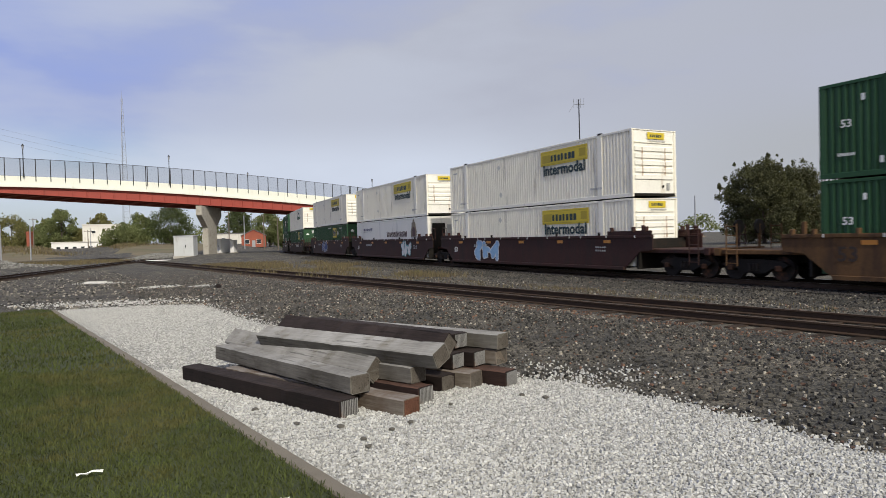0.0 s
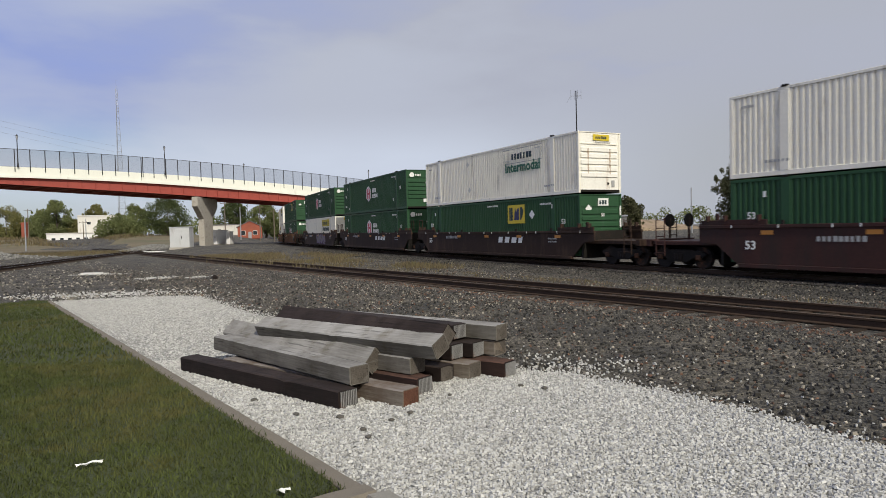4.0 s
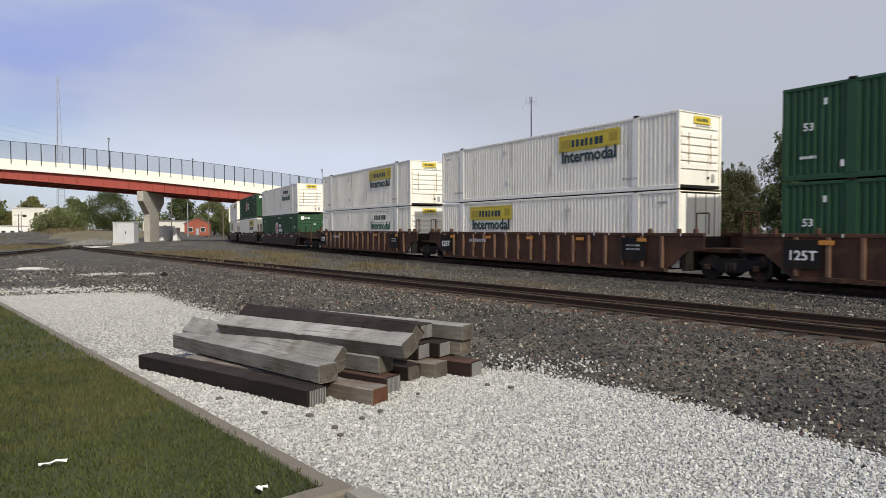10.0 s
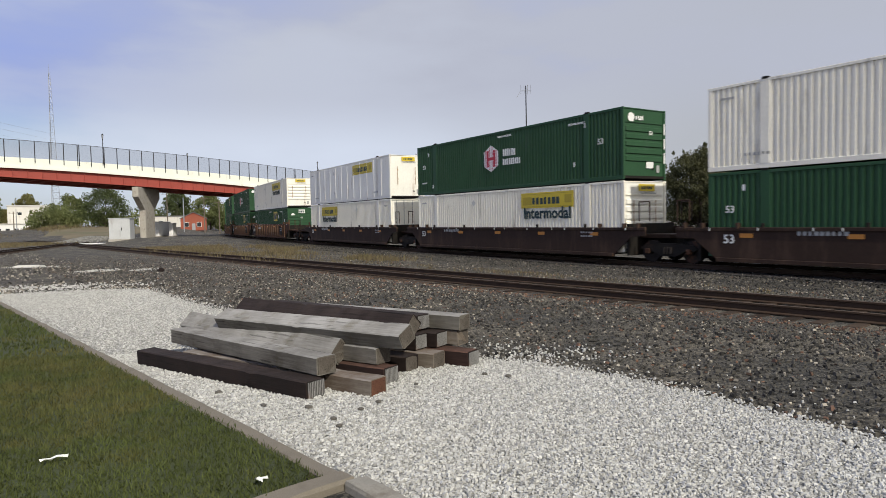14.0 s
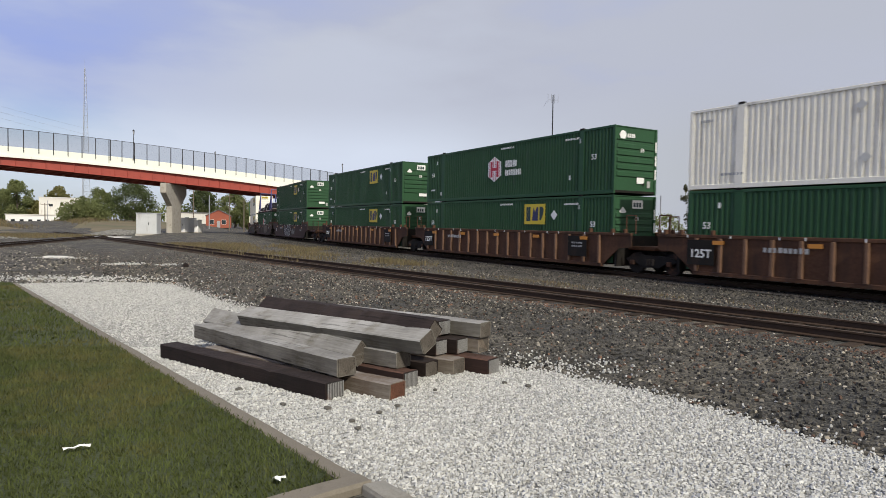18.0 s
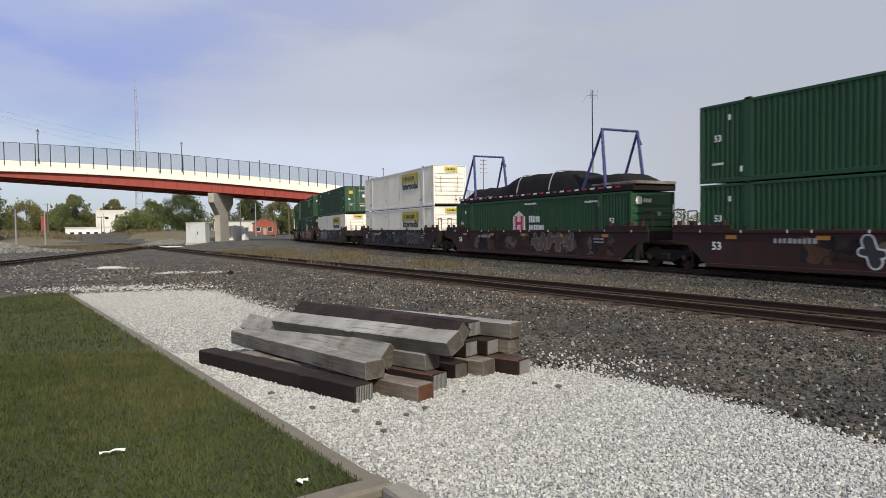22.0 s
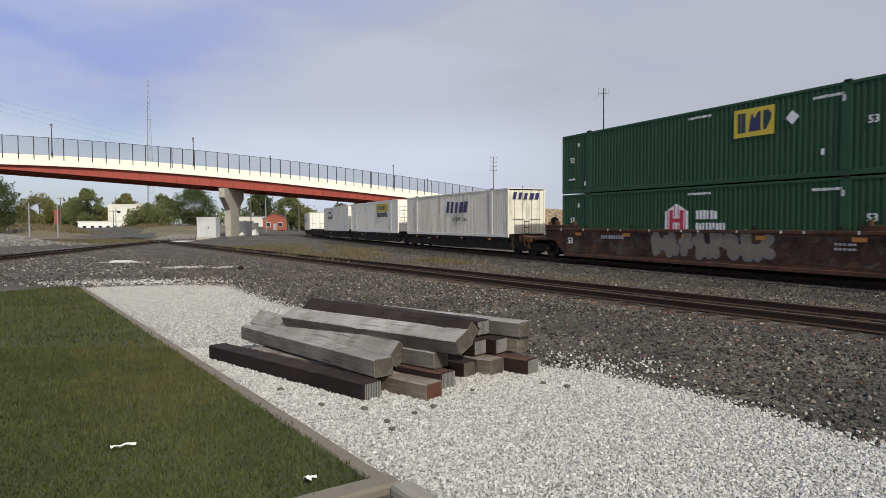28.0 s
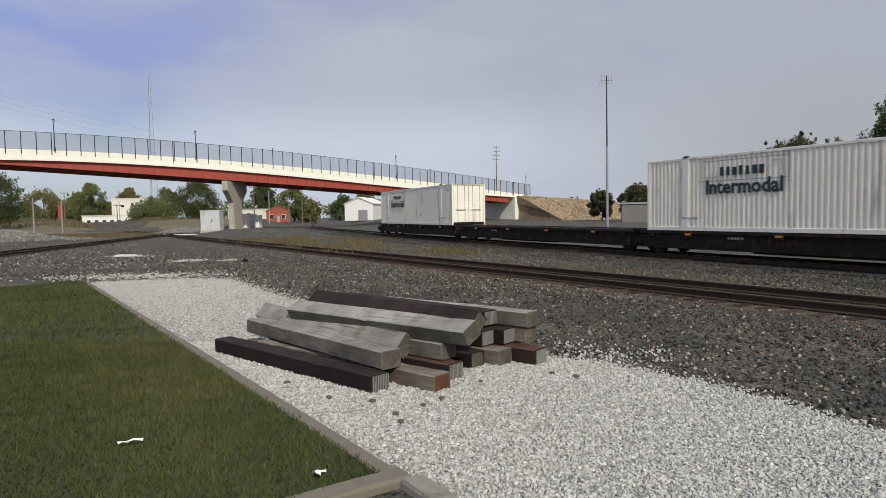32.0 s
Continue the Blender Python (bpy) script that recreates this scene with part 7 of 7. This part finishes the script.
# the signal by the bridge
sz = float(ground_z(-2.5, 104.0))
sig = thing("railway_signal", "railway signal mast with dark lamp heads", "signal", m=pose(-3.2, 104.0, sz, 0, 0, 20))
bm = bmesh.new(); rod(bm, (0, 0, 0), (0, 0, 6.6), 0.09, 0.08, 8); part("mast", bm, M["galv"], sig)
for z in (5.2, 4.0):
    h = part("lamp_head", boxes((-0.3, 0.3, -0.35, -0.1, z - 0.55, z + 0.55), bevel=0.05), M["fence"], sig)
    for k in (-0.33, 0, 0.33):
        bm = bmesh.new(); rod(bm, (0, -0.5, z + k), (0, -0.35, z + k), 0.12, 0.1, 10); part("hood", bm, M["fence"], h)
bm = bmesh.new()
for dx in (-0.2, 0.2):
    rod(bm, (dx + 0.5, 0, 0), (dx + 0.5, 0, 5.8), 0.025, seg=5)
for k in range(16):
    rod(bm, (0.3, 0, 0.3 + k * 0.35), (0.7, 0, 0.3 + k * 0.35), 0.02, seg=5)
part("ladder", bm, M["galv"], sig)
part("box", boxes((-0.9, -0.2, -0.4, 0.2, 0, 1.9), bevel=0.03), M["siding"], sig)
# overhead wires on the left, from a tall pole out of view to the mast
wp = utility_pole(-172.0, 150.0, 52.0, 3, "tall steel power pole", M["galv"], yaw=40)
for k, (za, zb) in enumerate(((50.5, 42.0), (49.2, 39.5), (47.9, 37.0))):
    a, b = Vector((-172.0, 150.0, za)), Vector((-139.5, 275.0, zb))
    bm = bmesh.new()
    rings = []
    for i in range(17):
        f = i / 16
        q = a.lerp(b, f) - Vector((0, 0, 4 * f * (1 - f) * 1.2))
        rings.append([bm.verts.new(q + Vector((0.03 * math.cos(w), 0, 0.03 * math.sin(w)))) for w in (0.5, 2.1, 3.7, 5.3)])
    for i in range(16):
        for k2 in range(4):
            bm.faces.new((rings[i][k2], rings[i][(k2 + 1) % 4], rings[i + 1][(k2 + 1) % 4], rings[i + 1][k2]))
    single("overhead_wire", bm, M["galv"], "thin grey overhead wire strung to the mast", "wire", group="overhead wires")

# ---- loose stones, grass and weeds ----
rng = np.random.default_rng(11)
POLY_G = GRAVEL_L + GRAVEL_R[::-1]


def gravel_points(n, x0, x1, y0, y1, poly, jitter):
    p = np.stack([rng.uniform(x0, x1, n), rng.uniform(y0, y1, n)], 1)
    q = p + rng.normal(size=p.shape) * jitter
    return p[in_polygon(q[:, 0], q[:, 1], poly)]


near = gravel_points(140000, -5.5, 4.6, 3.0, 8.6, POLY_G, 0.10)
far = gravel_points(80000, -11.2, 2.0, 8.6, 18.6, POLY_G, 0.2)
edge = gravel_points(26000, -11.2, 4.6, 3.0, 18.8, [tuple(a) for a in GRAVEL_R] + [(9, 2), (9, 9), (2, 13), (-3, 18), (-8, 21), (-13, 20)], 0.0)
gd = np.min(np.linalg.norm(edge[:, None] - np.array([(np.interp(t, range(len(GRAVEL_R)), [a[0] for a in GRAVEL_R]), np.interp(t, range(len(GRAVEL_R)), [a[1] for a in GRAVEL_R])) for t in np.linspace(0, len(GRAVEL_R) - 1, 120)])[None], axis=2), axis=1)
edge = edge[(rng.random(len(edge)) < np.exp(-gd / 0.38) * 0.75) & (gd > 0.0)]
pts = np.concatenate([near, far, edge])
# keep the timbers' beds and the edging clear of high stones
size = np.where(pts[:, 1] > 8.6, rng.uniform(0.008, 0.013, len(pts)), rng.uniform(0.006, 0.0135, len(pts)))
off = (pts[:, 0] - CURB_A.x) * CN.x + (pts[:, 1] - CURB_A.y) * CN.y
ok = off < 0.0
pts, size = pts[ok], size[ok]
gz = ground_z(pts[:, 0], pts[:, 1]) + 0.004 + size * rng.uniform(0.1, 0.9, len(pts))
single("white_gravel", scatter_mesh("white_gravel", pts, gz, size, M["gravel_stone"], rng), None, "loose white crushed limestone chips", "gravel", kind="stuff")

# dark ballast between the white bed and the tracks
n = 420000
s_al = rng.uniform(-16, 60, n)
d = rng.uniform(-9.5, 9.5, n)
w = np.exp(-np.clip(s_al - 6, 0, None) / 16)
keep = rng.random(n) < w * np.where(d > 1.9, 0.45, 1.0)
s_al, d = s_al[keep], d[keep]
x = C1.x + T1.x * s_al + N1.x * d
y = C1.y + T1.y * s_al + N1.y * d
vis = (y > 3.2) & (x > -0.78 * y - 3) & (x < 0.78 * y + 2) & ~((np.abs(d) < 1.35) & (rng.random(len(d)) < 0.5))
inside = in_polygon(x, y, POLY_G) & (rng.random(len(x)) < 0.985)
lawn_side = ((x - CURB_A.x) * CN.x + (y - CURB_A.y) * CN.y) > -0.02
rail_gap = np.abs(np.abs(d) - 0.755) < 0.11
ok = vis & ~inside & ~lawn_side & ~rail_gap
x, y, d = x[ok], y[ok], d[ok]
p = np.stack([x, y], 1)
size = (0.008 + 0.017 * rng.random(len(p)) ** 1.8) * np.where(y > 12, 1.15, 1.0)
gz = ground_z(x, y) + size * rng.uniform(0.0, 0.8, len(x)) - 0.008 - np.where(np.abs(d) < 1.3, 0.02, 0)
kind = rng.random(len(p))
light = kind < np.where(y > 14, 0.2, 0.09)
rust = ~light & (kind > np.where(np.abs(d + 0.2) < 1.6, 0.25, 0.93))
M["pale_stone"] = material("pale ballast stone", (0.30, 0.27, 0.22), 0.9, vary=0.15, scale=8, grain=60, bump=0.2, random_by="island")
single("ballast_stones", scatter_mesh("ballast_stones", p[~light & ~rust], gz[~light & ~rust], size[~light & ~rust], M["ballast_stone"], rng), None, "loose dark grey ballast stones", "ballast", kind="stuff")
single("brown_stones", scatter_mesh("brown_stones", p[rust], gz[rust], size[rust], M["brown_stone"], rng), None, "rust brown stones among dark ballast", "ballast", kind="stuff")
single("pale_stones", scatter_mesh("pale_stones", p[light], gz[light], size[light] * 0.85, M["pale_stone"], rng), None, "pale stones among dark ballast", "ballast", kind="stuff")
# the wide stony ground beside the crossing
n = 26000
x, y = rng.uniform(-46, -6, n), rng.uniform(17.5, 62, n)
dn = (x - C1.x) * N1.x + (y - C1.y) * N1.y
ok = (dn < -7) & (rng.random(n) < np.exp(-(y - 17) / 26)) & ~in_polygon(x, y, POLY_G) & (x > -0.78 * y - 3) & (((x - CURB_A.x) * CN.x + (y - CURB_A.y) * CN.y) < (y - 17.9) * 3)
x, y = x[ok], y[ok]
size = 0.014 + 0.032 * rng.random(len(x)) ** 2
pale = rng.random(len(x)) < 0.34
p = np.stack([x, y], 1)
gz = ground_z(x, y) + size * 0.15
single("ballast_stones", scatter_mesh("ballast_stones", p[~pale], gz[~pale], size[~pale], M["ballast_stone"], rng), None, "loose grey stones on the ground by the crossing", "ballast", kind="stuff")
single("pale_stones", scatter_mesh("pale_stones", p[pale], gz[pale], size[pale], M["pale_stone"], rng), None, "pale stones on the ground by the crossing", "ballast", kind="stuff")
# the ballast of the far track and its shoulder
n = 26000
s = rng.uniform(-8, 62, n)
dd = rng.uniform(-3.6, 1.5, n)
c = np.stack([np.interp(s, TS, TC[:, 0]), np.interp(s, TS, TC[:, 1])], 1)
tt = np.stack([np.interp(s, TS, TT[:, 1]), -np.interp(s, TS, TT[:, 0])], 1)
p = c + tt * dd[:, None]
ok = np.abs(np.abs(dd) - 0.755) > 0.1
p = p[ok]
size = rng.uniform(0.014, 0.032, len(p))
# stones close to the rails carry the train's shade in their colour
blackened = np.abs(dd[ok]) < 1.95 + rng.normal(size=len(p)) * 0.2
M["shade_stone"] = material("shade-toned ballast stone", (0.026, 0.023, 0.020), 0.95, spec=0.2, vary=0.2, scale=8, grain=60, bump=0.2, random_by="island", spread=(0.3, 1.7))
for pick, mat, tell in ((~blackened, "ballast_stone", "grey ballast stones beside the far track"), (blackened, "shade_stone", "dark ballast stones of the far track, toned as shaded")):
    single("far_ballast", scatter_mesh("far_ballast", p[pick], ground_z(p[pick, 0], p[pick, 1]) + size[pick] * 0.4, size[pick], M[mat], rng), None, tell, "ballast", kind="stuff")
# dark strip painted where the train shades its own bed
near_side, far_side = ([(float(np.interp(y, TC[:, 1], TC[:, 0])) + o, y) for y in np.linspace(8, 118, 23)] for o in (-2.2, 2.2))
strip("track_bed", near_side, far_side, 0.012, M["bed"], "ballast bed of the far track, darkened as train shade", "ballast")
# a few dark lumps on the white bed, and pale puddles of spilt stone
bmk = random.Random(4)
for k, (px, py) in enumerate(((-0.60, 5.1), (0.82, 6.64), (-0.67, 5.3), (-0.93, 5.68), (0.07, 6.33), (-0.45, 5.55), (-1.9, 6.35), (1.05, 6.5), (-0.3, 5.75), (-1.35, 5.8))):
    bm = bmesh.new()
    bmesh.ops.create_icosphere(bm, subdivisions=1, radius=bmk.uniform(0.022, 0.04))
    for vtx in bm.verts:
        vtx.co = Vector((vtx.co.x * bmk.uniform(0.8, 1.5), vtx.co.y * bmk.uniform(0.8, 1.2), vtx.co.z * 0.6))
    single("stone", bm, M["ballast_stone"], "dark stone lying on white gravel", "stone", group="dark stones on the gravel", m=pose(px, py, 0.025, 0, 0, bmk.uniform(0, 360)))
for k, (cx, cy, rx, ry, num) in enumerate(((-12.5, 27.4, 0.6, 1.0, 380), (-10.6, 27.2, 0.5, 0.9, 90), (-10.6, 19.6, 3.0, 1.1, 700), (-18.2, 33.2, 1.4, 0.6, 200), (1.6, 7.6, 0.9, 0.7, 300))):
    q = rng.normal(size=(num, 2)) * (rx * 0.5, ry * 0.5) + (cx, cy)
    size = rng.uniform(0.010, 0.03, num) * (0.6 if cy < 12 else 1.0)
    single("pale_patch", scatter_mesh("pale_patch", q, ground_z(q[:, 0], q[:, 1]) + size * 0.2, size, M["gravel_stone"], rng), None, "scatter of pale stone on dark ground", "gravel", kind="stuff")
cl = bmesh.new()
bmesh.ops.create_icosphere(cl, subdivisions=2, radius=0.12)
for vtx in cl.verts:
    vtx.co *= 1 + 0.35 * noise.noise(vtx.co * 6)
single("clod", cl, M["timber_dark"][0], "lump of dark wood on ballast", "clod", m=pose(-9.3, 25.7, 0.04))
single("concrete_slab", boxes((-0.6, 0.4, -0.4, 0.4, -0.05, 0.03), (0.2, 0.7, -0.3, 0.25, -0.05, 0.01), bevel=0.02), M["siding"], "broken pale concrete slab on the ground", "slab", m=pose(-18.8, 33.9, float(ground_z(-18.8, 33.9)) + 0.03, 2, 1, 12))

# lawn
POLY_L = LAWN_L + LAWN_R[::-1]
g1 = gravel_points(170000, -9.5, -0.4, 3.2, 8.5, POLY_L, 0.02)
g2 = gravel_points(62000, -16.0, -2.8, 8.5, 18.0, POLY_L, 0.02)
gp = np.concatenate([g1, g2])
vis = gp[:, 0] > -0.8 * gp[:, 1] - 2.2
gp = gp[vis]
fx = gp[:, 1] > 8.5
h = np.where(fx, rng.uniform(0.03, 0.06, len(gp)), rng.uniform(0.018, 0.046, len(gp)))
for part_of, wide in ((~fx, 0.0046), (fx, 0.009)):
    q = gp[part_of]
    single("grass", blades_mesh("grass", q, ground_z(q[:, 0], q[:, 1]) + 0.03, h[part_of], M["grass"], rng, width=wide, lean=1.1), None, "short mown green grass blades", "grass", kind="stuff")


def weeds(name, n, spots, hmin, hmax, mat, tell, width=0.014):
    c = np.array(spots, float)
    i = rng.integers(0, len(c), n)
    p = c[i, :2] + rng.normal(size=(n, 2)) * c[i, 2:3]
    p += rng.normal(size=(n, 2)) * 0.15
    h = rng.uniform(hmin, hmax, n)
    single(name, blades_mesh(name, p, ground_z(p[:, 0], p[:, 1]) - 0.02, h, mat, rng, width=width, lean=0.6), None, tell, "weeds", kind="stuff")


spots = []
for k in range(26):
    y = rng.uniform(33, 62)
    cxx = np.interp(y, TC[:, 1], TC[:, 0])
    x1 = near_rail_x(y) + 2.6 * 1.18
    spots.append((x1 + (cxx - 3.2 - x1) * rng.random() ** 1.6, y, rng.uniform(0.5, 1.3)))
weeds("dry_weeds", 12000, spots, 0.06, 0.34, M["dry_grass"], "dry tan weeds between the tracks", 0.02)
spots = [(near_rail_x(y) + rng.uniform(3, 6), y, 0.3) for y in rng.uniform(14, 34, 40)]
weeds("low_weeds", 1600, spots, 0.04, 0.14, M["dry_grass"], "sparse dry weeds between the tracks", 0.01)
spots = [(rng.uniform(-66, -47), rng.uniform(78, 100), rng.uniform(0.8, 2.0)) for k in range(40)]
weeds("left_weeds", 6000, spots, 0.15, 0.5, M["dry_grass"], "dry brown weeds beside the crossing", 0.03)
spots = [(rng.uniform(-190, -90), rng.uniform(160, 215), rng.uniform(2, 5)) for k in range(60)]
weeds("far_weeds", 9000, spots, 0.4, 1.3, M["dry_grass"], "field of dry weeds beyond the tracks", 0.1)
M["field"] = material("dry grassy earth", (0.15, 0.118, 0.066), 0.95, vary=0.35, scale=0.12, grain=2.5, bump=0.6, dirt=(0.10, 0.10, 0.045), dirt_amount=0.45, dirt_scale=0.09)
strip("dry_field", [(near_rail_x(y) + 5.5, y) for y in (97, 128, 190, 235)], [(-47, 97.5), (-53, 128), (-70, 195), (-85, 240)], 0.03, M["field"], "dry grassy ground beyond the crossing", "ground")
strip("dry_verge", [(near_rail_x(y) - 40, y) for y in (100, 150, 225)], [(near_rail_x(y) - 3.5, y) for y in (100, 150, 225)], 0.03, M["field"], "dry grassy verge beside the near line", "ground")
strip("track_bed", [(near_rail_x(y) - 1.9, y) for y in (92, 150, 235)], [(near_rail_x(y) + 3.7, y) for y in (92, 150, 235)], 0.035, M["bed"], "dark sooty ballast bed of the near line", "ballast")
# grey stone heaps by the crossing
M["heap_stone"] = material("grey heaped stone", (0.20, 0.195, 0.18), 0.95, vary=0.15, scale=4, grain=30, bump=0.2, random_by="island")
for k, (hx, hy, hr, hh) in enumerate(((-57.0, 75.0, 8.0, 1.25), (-47.5, 102.0, 5.0, 0.8))):
    q = rng.normal(size=(4000, 2)) * (hr * 0.42, hr * 0.3)
    zz = hh * np.exp(-(q[:, 0] / hr * 1.6) ** 2 - (q[:, 1] / hr * 2.2) ** 2)
    size = rng.uniform(0.08, 0.17, len(q))
    q += (hx, hy)
    single("stone_heap", scatter_mesh("stone_heap", q, ground_z(q[:, 0], q[:, 1]) + zz, size, M["heap_stone"], rng), None, "low heap of grey stone by the tracks", "gravel", kind="stuff")


def motions():
    """The train rolls by from left to right."""
    for ob, s, half, height in MOVERS:
        rows = []
        for k in range(0, 33):
            place = s - travelled(k)
            rows.append((float(k), on_rails(place, half, height)))
        walk(ob, rows)


motions()
